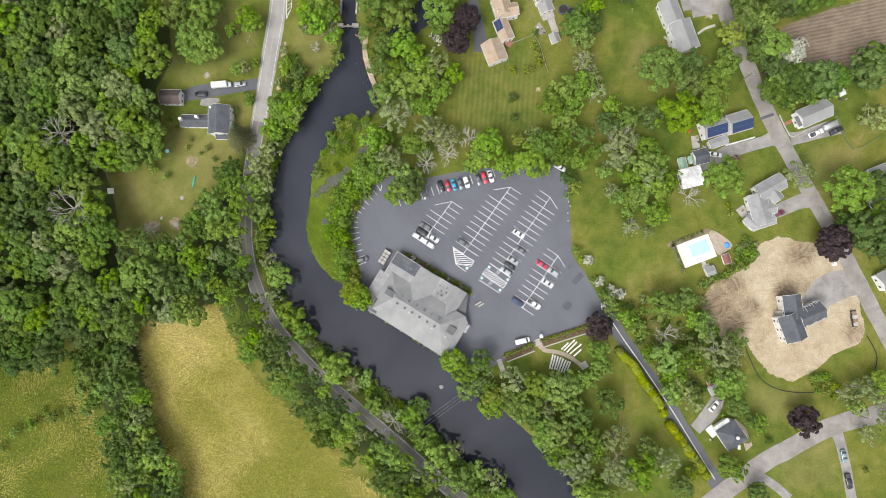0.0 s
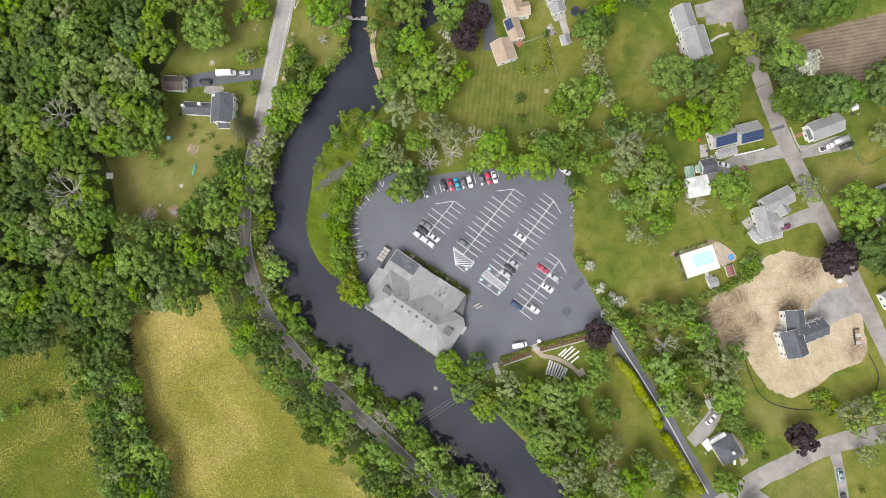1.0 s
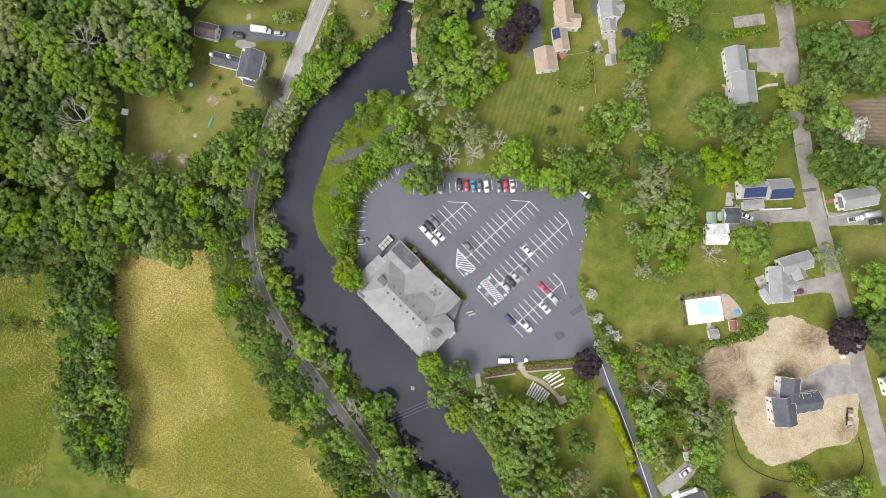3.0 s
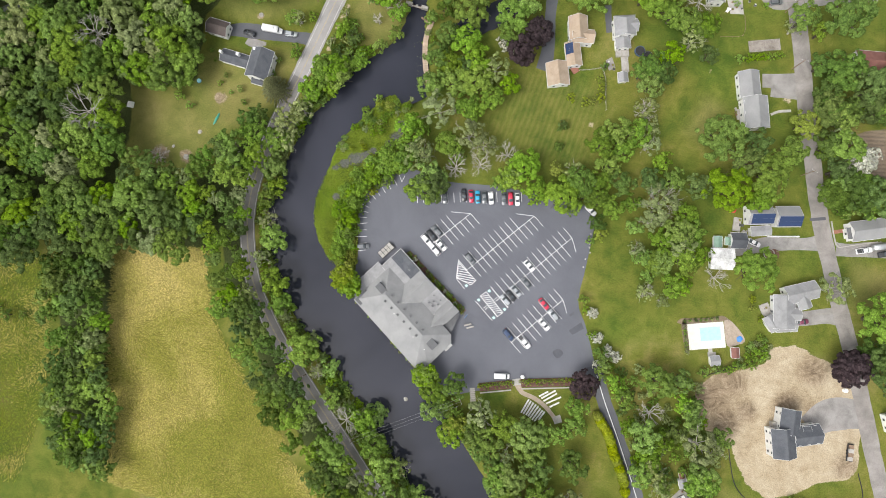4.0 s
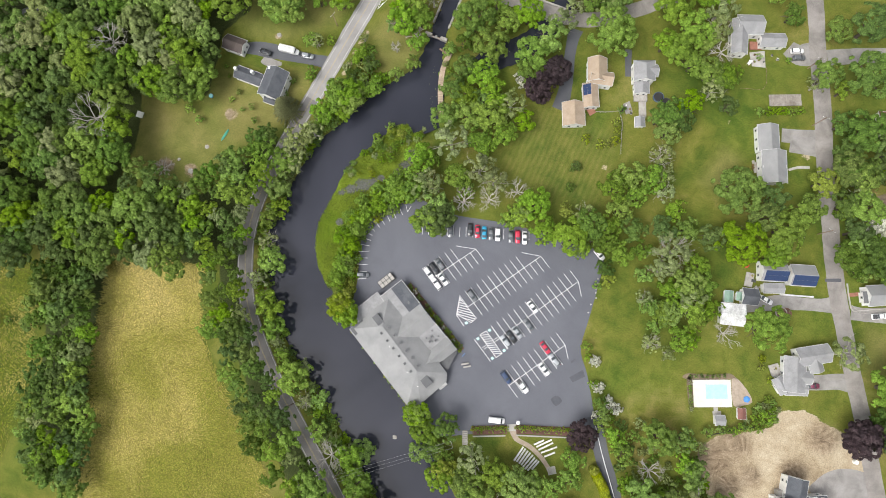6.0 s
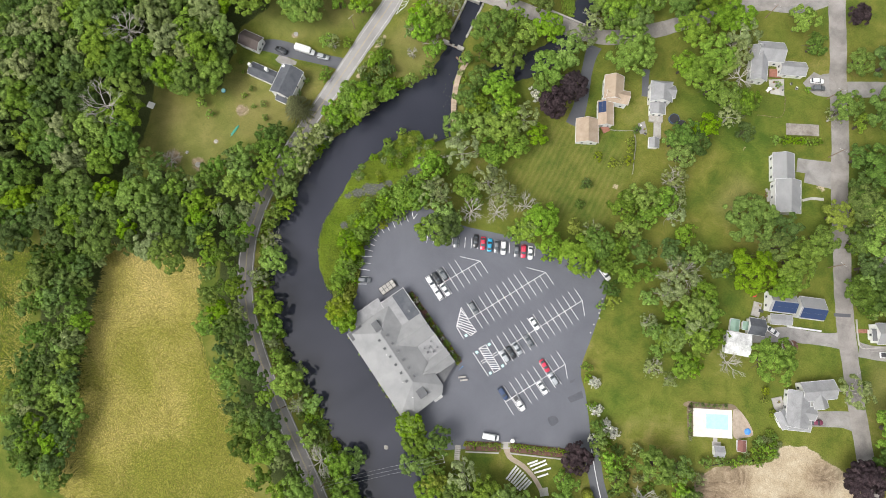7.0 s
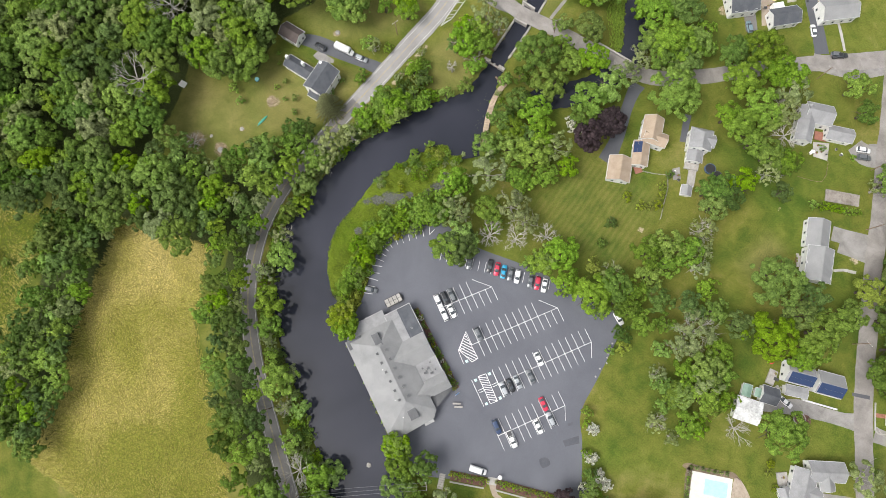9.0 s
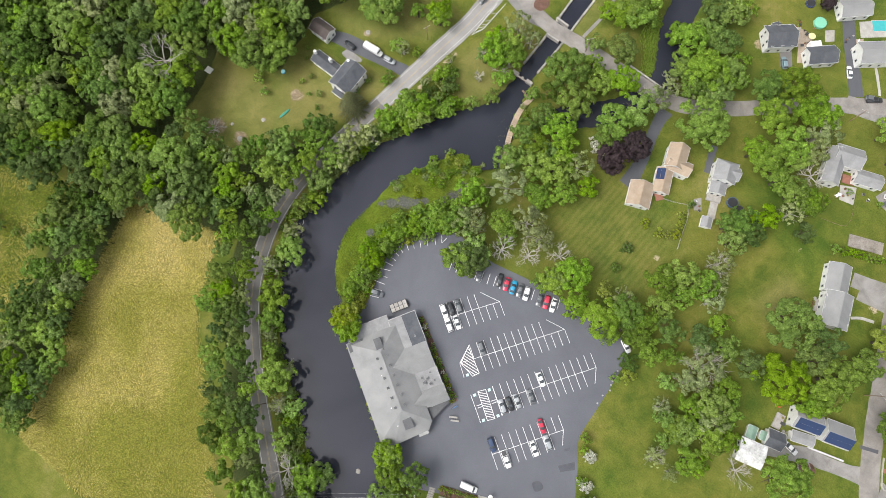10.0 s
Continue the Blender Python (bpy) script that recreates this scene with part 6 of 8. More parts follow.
# rack of pale crates at the hall's end
rack = tagged(empty("crate_trailer", hall_m @ pose(-5.9, 21.4, 0.05)), "flat trailer loaded with rows of pale square crates", "trailer")
part("bed", boxes((-1.7, 1.7, -3.2, 3.2, 0.5, 0.68)), DARKMETAL, rack)
for i_ in range(4):
    for j_ in range(2):
        part("crate", boxes((-1.4 + 1.45 * j_, -0.15 + 1.45 * j_, -3.0 + 1.52 * i_, -1.75 + 1.52 * i_, 0.68, 1.55)), CONCRETE, rack)
for s_ in (-1, 1):
    part("wheel", boxes((-0.5, 0.5, s_ * 3.3 - 0.1, s_ * 3.3 + 0.1, 0.0, 0.7)), BLACKRUBBER, rack)
# planting strip in front of the hall
tagged(new("flower_bed", slab_mesh("flower_bed", [tuple((hall_m @ Vector((a, b, 0)))[:2]) for a, b in ((0.2, 26.2), (31.8, 26.6), (31.8, 28.5), (0.2, 28.0))], 0.16, 0.3, MULCH)), "narrow mulched flower bed with a stone edge", "flower bed", kind="structure")
rng_ = np.random.default_rng(77)
for i_ in range(34):
    u_ = 0.8 + 0.93 * i_
    q_ = hall_m @ Vector((u_ + rng_.uniform(-0.3, 0.3), 27.2 + rng_.uniform(-0.5, 0.5), 0.1))
    if not 8.6 < u_ < 11.0:
        plant(["mid", "bright", "dark", "yellow", "white", "mid"][i_ % 6], [(q_.x, q_.y, float(rng_.uniform(0.6, 1.15)))])
sign = tagged(empty("menu_board", hall_m @ pose(33.4, 26.9, 0.05, 0, 0, 10)), "small blue notice board on two posts by the entrance", "sign")
part("board", boxes((-0.1, 0.1, -0.9, 0.9, 0.6, 1.7)), plain("board_blue", (0.07, 0.2, 0.42), 0.4), sign)
for s_ in (-0.8, 0.8):
    part("post", boxes((-0.06, 0.06, s_ - 0.05, s_ + 0.05, 0, 1.8)), TRIM, sign)
for dx_ in (36.3, 37.6):
    b_ = tagged(empty("garden_bench", hall_m @ pose(dx_, 25.2, 0.05, 0, 0, 62)), "weathered pale wooden bench outside the hall", "bench", "benches by the hall")
    part("seat", boxes((-1.4, 1.4, -0.28, 0.28, 0.42, 0.5)), CONCRETE, b_)
    part("backrest", boxes((-1.4, 1.4, 0.24, 0.32, 0.5, 0.95)), CONCRETE, b_)
    for s_ in (-1.2, 1.2):
        part("leg", boxes((s_ - 0.08, s_ + 0.08, -0.25, 0.25, 0, 0.42)), CONCRETE, b_)

# weeds along the foot of the hall's river wall
for i_ in range(20):
    q_ = hall_m @ Vector((1.5 + 1.65 * i_ + rng_.uniform(-0.6, 0.6), -0.15 + rng_.uniform(-0.35, 0.3), 0))
    plant(["yellow", "mid", "bright"][i_ % 3], [(q_.x, q_.y, float(rng_.uniform(0.5, 1.0)))])

# west of the river: house, garage
h_ = house((-88.1, 50.8), "white house with charcoal roofs and a long side wing")
wing(h_, (-85.5, 55.0), (-85.3, 43.8), 8.4, 5.6, 2.4, "char")
wing(h_, (-101.3, 49.6), (-89.6, 49.4), 4.8, 3.2, 1.5, "char")
wing(h_, (-87.6, 43.8), (-82.7, 43.8), 2.9, 2.7, 0.7, "char", windows=False)
for q_ in ((-88.6, 54.0), (-94.2, 50.5), (-100.5, 49.7)):
    chimney(h_, q_, 6.3, WHITEPLASTIC)
g_ = house((-107.5, 60.0), "detached garage with a dark brown roof and white gable", "garage", "garage")
wing(g_, (-109.6, 59.0), (-101.5, 58.9), 5.6, 3.6, 1.9, "brown")
# the tan-roofed house
h_ = house((22.4, 90.0), "white house with tan shingle roofs and a breezeway")
wing(h_, (21.5, 98.3), (24.3, 89.9), 6.8, 5.0, 2.4, "tan")
wing(h_, (21.3, 91.0), (29.4, 92.6), 5.0, 4.6, 2.0, "tan")
m_ = wing(h_, (22.2, 89.1), (25.6, 80.7), 5.6, 3.2, 1.7, "tan")
panels(h_, m_, 8, 5.6, 3.2, 1.7, 0.6, 4.6, -1, 2)
wing(h_, (18.8, 80.5), (22.0, 72.2), 8.0, 3.0, 2.4, "tan")
deck(h_, (25.0, 81.7), (27.2, 79.8), 2.6, 0.35, BRICK, "porch", False)
# its grey neighbour
h_ = house((40.1, 102.0), "white house with grey hipped roofs and a rear deck")
wing(h_, (37.6, 103.1), (40.1, 95.8), 7.6, 5.0, 2.3, "grey", hip=(2.0, 0))
wing(h_, (38.4, 99.4), (43.4, 101.2), 4.6, 4.6, 1.8, "grey")
wing(h_, (39.4, 95.9), (40.9, 91.8), 5.4, 3.2, 1.2, "grey")
deck(h_, (40.4, 93.9), (41.7, 90.0), 4.8, 1.0)
deck(h_, (42.3, 90.5), (44.4, 84.7), 2.6, 0.5)
s_ = house((44.5, 83.1), "small garden shed with a grey roof", "shed", "shed")
wing(s_, (43.0, 83.7), (44.3, 80.1), 3.6, 2.2, 1.0, "grey", windows=False)
# houses by the east street
h_ = house((111.1, 48.7), "long white house with solar panels on grey roofs")
m_ = wing(h_, (98.5, 45.1), (106.6, 47.6), 7.3, 4.2, 2.3, "grey")
panels(h_, m_, 9, 7.3, 4.2, 2.3, 0.9, 8.8, -1, 2)
m_ = wing(h_, (108.2, 47.0), (116.3, 49.4), 7.3, 4.2, 2.3, "pale")
panels(h_, m_, 9, 7.3, 4.2, 2.3, 0.5, 8.6, -1, 2)
wing(h_, (101.7, 39.8), (108.5, 42.2), 3.4, 2.7, 0.6, "grey", windows=False)
deck(h_, (96.0, 41.3), (98.7, 41.6), 5.0, 0.5)
deck(h_, (108.8, 40.2), (119.7, 43.3), 0.5, 0.6, TRIM, "garden_wall", False)
g_ = house((100.5, 36.1), "detached garage with a charcoal roof", "garage", "garage")
wing(g_, (95.7, 34.7), (101.1, 36.1), 5.6, 2.8, 1.8, "char")
b_ = house((96.2, 28.0), "outbuilding with a stained white metal roof", "barn", "outbuilding")
wing(b_, (90.5, 26.5), (98.7, 28.5), 7.4, 3.0, 0.9, "white")
for p_, q_, w_ in (((91.3, 35.1), (92.3, 31.1), 3.0), ((94.8, 35.8), (95.5, 32.9), 2.0)):
    s_ = house(p_, "small shed with a green metal roof", "shed", "shed")
    wing(s_, p_, q_, w_, 2.1, 0.6, "green", windows=False)
h_ = house((123.1, 18.9), "sprawling house with pale grey roofs")
wing(h_, (118.6, 20.9), (128.4, 26.4), 6.2, 3.8, 1.9, "grey")
wing(h_, (123.2, 23.6), (126.6, 18.6), 4.6, 3.5, 1.5, "pale", windows=False)
wing(h_, (118.2, 21.2), (121.2, 9.6), 7.4, 3.3, 1.7, "grey")
wing(h_, (119.4, 14.6), (125.6, 16.2), 4.4, 3.1, 1.2, "pale", windows=False)
wing(h_, (118.2, 9.8), (125.4, 12.2), 4.4, 2.7, 0.9, "pale")
wing(h_, (114.6, 12.4), (119.0, 8.4), 3.8, 2.6, 1.0, "grey")
deck(h_, (113.4, 16.4), (116.2, 12.6), 3.4, 0.5)
h_ = house((143.6, 53.0), "house with pale grey roof and white dormers")
wing(h_, (134.6, 49.0), (145.9, 54.0), 7.0, 4.0, 2.2, "pale")
wing(h_, (135.2, 51.1), (136.8, 47.3), 4.0, 3.0, 1.6, "mid")
h_ = house((92.3, 87.4), "white two-part house with light grey roofs")
wing(h_, (86.0, 95.8), (89.4, 86.5), 7.4, 3.6, 2.0, "pale")
wing(h_, (90.3, 87.0), (94.1, 75.9), 8.6, 4.6, 2.2, "pale")
deck(h_, (87.3, 82.6), (89.0, 79.1), 2.4, 0.5)
h_ = house((134.9, -27.5), "new white house with charcoal roofs on a bare building plot")
wing(h_, (127.8, -23.6), (131.1, -33.2), 8.0, 5.4, 2.6, "char")
wing(h_, (129.5, -16.5), (130.5, -25.0), 6.8, 5.0, 2.3, "char")
wing(h_, (132.4, -25.6), (141.3, -21.6), 6.8, 4.4, 2.2, "char")
wing(h_, (134.7, -22.3), (137.5, -21.4), 2.6, 4.9, 0.8, "char", windows=False)
deck(h_, (126.4, -24.7), (132.2, -22.1), 4.0, 2.6, CONCRETE)
h_ = house((109.8, -69.4), "small white house with a charcoal hipped roof")
wing(h_, (105.0, -64.5), (109.8, -71.8), 8.4, 3.6, 2.2, "char", hip=(4.0, 4.0))
wing(h_, (102.3, -67.2), (107.4, -63.5), 3.6, 2.9, 0.5, "white", windows=False)
deck(h_, (100.3, -66.0), (102.9, -69.1), 3.0, 0.5, TRIM, "porch")
chimney(h_, (108.5, -68.5), 6.2, WHITEPLASTIC)
h_ = house((168.9, 24.3), "house with a pale grey roof behind trees")
wing(h_, (160.5, 26.3), (171.5, 30.7), 8.0, 3.8, 2.2, "pale")
wing(h_, (162.1, 15.9), (172.4, 20.5), 7.0, 3.2, 1.8, "pale")
h_ = house((170.2, -11.6), "house with a pale grey roof by the street")
wing(h_, (162.8, -12.4), (171.7, -7.6), 7.0, 3.4, 2.0, "pale")
# beyond the bridge
h_ = house((28.4, 158.4), "white house with a charcoal roof")
wing(h_, (23.3, 150.4), (31.4, 157.1), 8.6, 4.4, 2.4, "char")
wing(h_, (23.8, 158.1), (26.7, 153.7), 3.4, 3.4, 1.0, "char", windows=False)
h_ = house((43.7, 160.6), "white house with a charcoal roof and cluttered yard")
wing(h_, (38.8, 153.2), (46.6, 160.0), 6.6, 3.8, 2.0, "char")
deck(h_, (38.5, 158.1), (41.3, 160.6), 4.4, 2.6, WHITEPLASTIC, "porch", False)
h_ = house((58.9, 174.0), "white house with a pale grey roof")
wing(h_, (52.5, 164.7), (62.6, 172.7), 8.2, 4.2, 2.2, "pale")
h_ = house((43.6, 184.4), "white garage with a pale grey roof", "garage", "garage")
wing(h_, (38.7, 176.3), (47.0, 183.7), 7.0, 3.4, 1.8, "pale")
h_ = house((73.9, 131.2), "rambling house with grey roofs and a patio")
wing(h_, (64.8, 127.7), (73.6, 130.6), 7.4, 4.2, 2.2, "grey")
wing(h_, (65.3, 130.1), (68.8, 117.3), 5.8, 4.0, 1.9, "grey")
wing(h_, (74.4, 125.5), (83.1, 128.4), 5.2, 3.0, 1.5, "grey")
deck(h_, (72.4, 123.8), (76.4, 125.1), 3.0, 0.5, BRICK, "porch", False)
h_ = house((130.5, 113.5), "house with a red-brown roof among trees")
wing(h_, (121.4, 109.5), (131.9, 111.4), 8.4, 3.8, 2.2, "red")

# ---- drives, paths and slabs ----
def drive(name, points, mat, label, category="driveway", z=0.035, ragged=0.12):
    return tagged(ribbon(name, points, z, mat, 0.3, ragged=ragged, step=1.2), label, category, kind="structure")


drive("pavement_drive", [(*(-102.9, 60.0), 4.2), (*(-98.0, 61.6), 5.5), (*(-92.4, 62.4), 5.8), (*(-84.4, 63.3), 4.6), (*(-76.6, 64.5), 4.4), (*(-69.2, 65.4), 5.5)], DRIVE, "asphalt driveway beside the white house")
drive("pavement_drive", [(*(10.9, 108.6), 5.5), (*(11.1, 103.7), 4.2), (*(12.3, 96.7), 4.0), (*(14.2, 88.4), 4.4), (*(15.1, 80.7), 5.4), (*(15.0, 77.3), 5.4)], DRIVE, "dark asphalt driveway to the tan-roofed house")
drive("pavement_drive", [(*(31.5, 107.7), 2.4), (*(32.9, 103.1), 2.4), (*(34.8, 97.8), 2.4)], DRIVE, "short dark asphalt drive")
drive("pavement_drive", [(*(99.2, 32.4), 4.5), (*(104.1, 34.7), 4.6), (*(109.5, 37.5), 5.2), (*(116.5, 39.6), 4.4), (*(123.5, 41.7), 4.6), (*(128.7, 43.8), 7.0)], PAVE, "grey asphalt driveway curving to the street")
drive("pavement_drive", [(*(126.2, 14.5), 5.0), (*(131.4, 16.6), 5.2), (*(135.7, 18.5), 5.4), (*(140.5, 19.6), 6.5)], PAVE, "grey driveway to the sprawling house")
drive("pavement_drive", [(*(133.4, 42.6), 5.0), (*(138.2, 43.6), 4.6), (*(144.5, 45.7), 5.5), (*(151.9, 47.4), 5.6)], PAVE, "grey driveway with parked vehicles")
drive("pavement_drive", [(*(96.6, 94.4), 8.5), (*(102.0, 95.4), 8.5), (*(109.5, 96.8), 9)], PAVE, "wide grey driveway")
drive("pavement_drive", [(*(139.1, -21.2), 8), (*(144.4, -15.5), 11), (*(150.6, -12.7), 11), (*(156.8, -12.3), 8)], PAVE, "new grey gravel driveway on the plot")
drive("pavement_drive", [(*(95.5, -67.1), 4.5), (*(99.1, -63.5), 5.5), (*(102.7, -58.7), 5.6), (*(104.3, -55.1), 4.5)], PAVE, "grey driveway beside the small house")
drive("pavement_drive", [(*(147.1, -66.3), 4.5), (*(148.8, -72.1), 3.8), (*(150.5, -80.3), 3.6), (*(152.6, -94.7), 3.6)], PAVE, "narrow grey drive between lawns")
drive("pavement_drive", [(*(116.4, -83.4), 4.5), (*(122.5, -85.9), 3.2), (*(129.7, -91.7), 3.0)], PAVE, "narrow grey drive on the lawn")
drive("pavement_drive", [(*(32.2, 153.5), 4.2), (*(35.9, 148.0), 4.2)], GREYROAD, "short asphalt drive", z=0.04)
drive("pavement_drive", [(*(43.0, 178.8), 4.5), (*(49.5, 169.1), 4.6), (*(56.1, 160.3), 4.6), (*(61.3, 152.9), 5.0)], DRIVE, "long asphalt drive between houses", z=0.04)
drive("pavement_drive", [(*(86.0, 127.9), 6), (*(90.2, 126.6), 8), (*(94.9, 128.6), 9)], PAVE, "grey parking apron by the street")
drive("pavement_drive", [(*(93.1, 95.4), 5.2), (*(98.6, 96.8), 5.2), (*(104.4, 98.3), 6)], PAVE, "wide grey driveway", z=0.038)
drive("pavement_side_street", [(*(100.2, 129.0), 6), (*(109.6, 133.0), 6), (*(124.9, 138.6), 6)], PAVE, "pale gravel side street", "road", 0.05)
drive("pavement_side_street", [(*(59.6, 148.9), 6), (*(67.6, 151.1), 7), (*(74.9, 154.8), 8), (*(82.9, 162.5), 9)], PAVE, "pale side street at the junction", "road", 0.045)
drive("pavement_path", [(*(-27.7, 137.6), 1.1), (*(-28.2, 133.9), 1.1), (*(-27.8, 126.1), 1.1), (*(-28.8, 114.5), 1.2)], PAVE, "narrow concrete footpath beside the canal", "path")
drive("pavement_path", [(*(99.1, 83.9), 0.9), (*(101.8, 85.9), 0.9), (*(105.8, 87.3), 0.9)], CONCRETE, "short concrete garden path", "path")
drive("pavement_path", [(*(60.0, 168.1), 0.9), (*(63.8, 163.4), 0.9), (*(67.6, 158.1), 0.9)], CONCRETE, "short concrete garden path", "path")
drive("pavement_patch", [(*(-95.2, 58.4), 3.2), (*(-92.3, 57.9), 3.4), (*(-87.7, 58.8), 1.2)], PAVE, "worn gravel by the drive", "path", 0.03)
drive("pavement_lot_loop", [(*(-59.9, 112.6), 4.5), (*(-50.3, 110.2), 5), (*(-44.1, 111.2), 6)], GREYROAD, "asphalt junction by the canal bridge", "road", 0.05)
tagged(slab("pavement_loop_island", rounded([(-51.3, 116.1), (-49.0, 120.1), (-46.1, 117.6), (-47.2, 113.9), (-50.0, 113.6)], 0.8), 0.14, 0.3, MULCH), "planted traffic island", "island", kind="structure")

# ---- car park markings ----
LOTOB = bpy.data.objects["pavement_car_park"]
STRIPE = mesh_from("stripe", [(x, y, z) for x in (0, 1) for y in (-0.5, 0.5) for z in (0, 0.004)], [(0, 1, 3, 2), (4, 6, 7, 5), (0, 4, 5, 1), (2, 3, 7, 6), (0, 2, 6, 4), (1, 5, 7, 3)], PAINT)


def stripe(a, b, w=0.17, z=0.042, mat=None):
    a, b = Vector(a), Vector(b)
    ang = math.atan2(b.y - a.y, b.x - a.x)
    ob = shared("stripe", STRIPE, LOTOB, Matrix.Translation((a.x, a.y, z)) @ Matrix.Rotation(ang, 4, "Z") @ Matrix.Diagonal(((b - a).length, w, 1, 1)))
    if mat:
        ob.material_slots[0].link = "OBJECT"
        ob.material_slots[0].material = mat
    return ob


STALL = Vector((25.9, -3.7)) - Vector((17.9, 1.6))
HALF = STALL.normalized() * 4.9


def bays(a, b, n, up=(0, 99), down=(0, 99)):
    """A spine of back-to-back bays with n gaps; stripes up and down over the given index ranges."""
    a, b = Vector(a), Vector(b)
    stripe(a, b)
    for i in range(n + 1):
        q = a.lerp(b, i / n)
        if up[0] <= i <= up[1]:
            stripe(q, q - HALF)
        if down[0] <= i <= down[1]:
            stripe(q, q + HALF)


A1, B1 = (-7.1, 2.7), (4.2, 18.5)
A2, B2 = (8.7, -1.7), (26.7, 24.1)
A3, B3 = (22.7, -7.8), (42.0, 20.2)
A4, B4 = (31.3, -22.2), (44.9, -2.3)
bays(A1, B1, 8, (0, 5), (0, 8))
stripe(B1, (-2.8, 17.1))
bays(A2, B2, 13, (0, 10), (1, 13))
stripe(B2, (20.0, 23.0))
bays(A3, B3, 14, (0, 13), (0, 12))
stripe(Vector(B3) - HALF * 0.98, B3)
stripe(B3, (44.7, 15.7))
bays(A4, B4, 10, (0, 10), (0, 8))
stripe(B4, (47.4, -6.4))


def hatch(corners, n, w=0.24):
    p = [Vector(q) for q in corners]
    for i in range(4):
        stripe(p[i], p[(i + 1) % 4], 0.2, 0.043)
    for i in range(1, n + 1):
        s = i / (n + 1)
        a, b = p[0].lerp(p[3], max(0, s - 0.07)), p[1].lerp(p[2], min(1, s + 0.07))
        stripe(a, b, w, 0.0445)


hatch([(15.9, -9.4), (17.6, -7.3), (25.4, -12.8), (23.9, -14.8)], 10)
TRI = [Vector((4.8, 0.3)), Vector((12.8, -4.4)), Vector((11.7, -6.5)), Vector((6.0, -5.5))]
for i_ in range(4):
    stripe(TRI[i_], TRI[(i_ + 1) % 4], 0.2, 0.043)
across = Vector((4.55, 0.39)).normalized()
along = Vector((-across.y, across.x))
lows = [q_.dot(along) for q_ in TRI]
for i_ in range(1, 9):
    h_ = min(lows) + (max(lows) - min(lows)) * i_ / 9
    cut = [a_.lerp(b_, (h_ - a_.dot(along)) / (b_ - a_).dot(along)) for a_, b_ in zip(TRI, TRI[1:] + TRI[:1]) if (a_.dot(along) - h_) * (b_.dot(along) - h_) < 0]
    if len(cut) == 2:
        stripe(cut[0], cut[1], 0.24, 0.0445)
stripe((4.7, 0.8), (5.8, -5.7))
stripe((5.8, -5.7), (7.3, -3.6))
stripe((5.8, -5.7), (9.7, -8.5))
stripe((14.7, -11.6), (22.6, -16.7))
stripe((19.0, -5.4), (26.7, -10.7))
for q_ in ((15.8, -10.9), (18.6, -6.7), (22.8, -15.5), (25.7, -11.5), (10.1, -7.2)):
    q_ = Vector(q_)
    stripe(q_ - HALF * 0.09, q_ + HALF * 0.09, 0.9, 0.043, BLUEPAINT)
for a_, b_ in (((18.3, -13.3), (19.3, -11.8)), ((19.0, -13.6), (20.0, -12.2)), ((21.1, -9.3), (22.1, -7.9)), ((21.8, -9.7), (22.8, -8.2))):
    stripe(a_, b_, 0.2)
for a_, b_ in (((-25.0, 24.9), (-23.4, 22.7)), ((-26.3, 22.7), (-24.7, 21.0)), ((-28.4, 21.0), (-26.5, 19.0)), ((-31.3, 20.2), (-28.1, 17.2)), ((-32.1, 17.5), (-29.6, 15.5)), ((-33.8, 15.9), (-30.9, 13.9)), ((-35.8, 13.7), (-32.0, 12.0)), ((-35.5, 10.8), (-32.3, 10.3)),
               ((-34.8, 8.4), (-32.1, 8.4)), ((-34.8, 5.9), (-31.8, 6.4)), ((-35.1, 3.0), (-31.3, 4.6)), ((-34.8, 0.8), (-30.8, 2.1)), ((-34.2, -1.4), (-30.0, -0.2)), ((-32.0, -3.4), (-29.3, -2.5)), ((-31.7, -6.2), (-28.8, -5.0)), ((-23.0, 25.1), (-23.4, 22.7))):
    stripe(a_, b_)
NB, NE_ = Vector((-15.6, 16.8)), Vector((20.9, 27.9))
NDIR = (Vector((-2.9, 21.6)) - Vector((-4.0, 24.8))).normalized()
for i_ in range(18):
    q_ = NB.lerp(NE_, i_ / 17)
    stripe(q_, q_ - NDIR * 3.6)
tagged(slab("pavement_repair", [(49.8, -12.3), (53.4, -8.1), (54.8, -10.1), (51.5, -13.4)], 0.044, 0.02, SEAL), "dark rectangular asphalt repair", "repair patch", kind="structure")
tagged(slab("pavement_repair", rounded([(46.4, -21.4), (48.1, -19.6), (50.1, -20.7), (48.6, -23.0)], 0.6), 0.044, 0.02, SEAL), "dark rounded asphalt repair", "repair patch", kind="structure")
tagged(slab("pavement_repair", [(48.5, -6.8), (49.7, -5.4), (50.2, -6.1), (48.9, -7.5)], 0.044, 0.02, SEAL), "dark asphalt repair", "repair patch", kind="structure")

# ---- vehicles ----
def paint(name, c, metal=0.2):
    return plain("car_paint_" + name, c, 0.28, metal, 0.6)


PAINTS = {"white": paint("white", (0.78, 0.78, 0.78), 0), "silver": paint("silver", (0.42, 0.44, 0.46), 0.5), "grey": paint("grey", (0.16, 0.17, 0.18), 0.4), "black": paint("black", (0.022, 0.023, 0.026)),
          "red": paint("red", (0.55, 0.03, 0.07)), "blue": paint("blue", (0.03, 0.33, 0.55)), "navy": paint("navy", (0.035, 0.06, 0.13)), "maroon": paint("maroon", (0.20, 0.045, 0.085)), "teal": paint("teal", (0.24, 0.34, 0.38), 0.4)}
LAMPGLASS, REDLAMP, TYRE = plain("lamp_glass", (0.75, 0.76, 0.78), 0.1), plain("tail_lamp_red", (0.45, 0.02, 0.02), 0.2), BLACKRUBBER


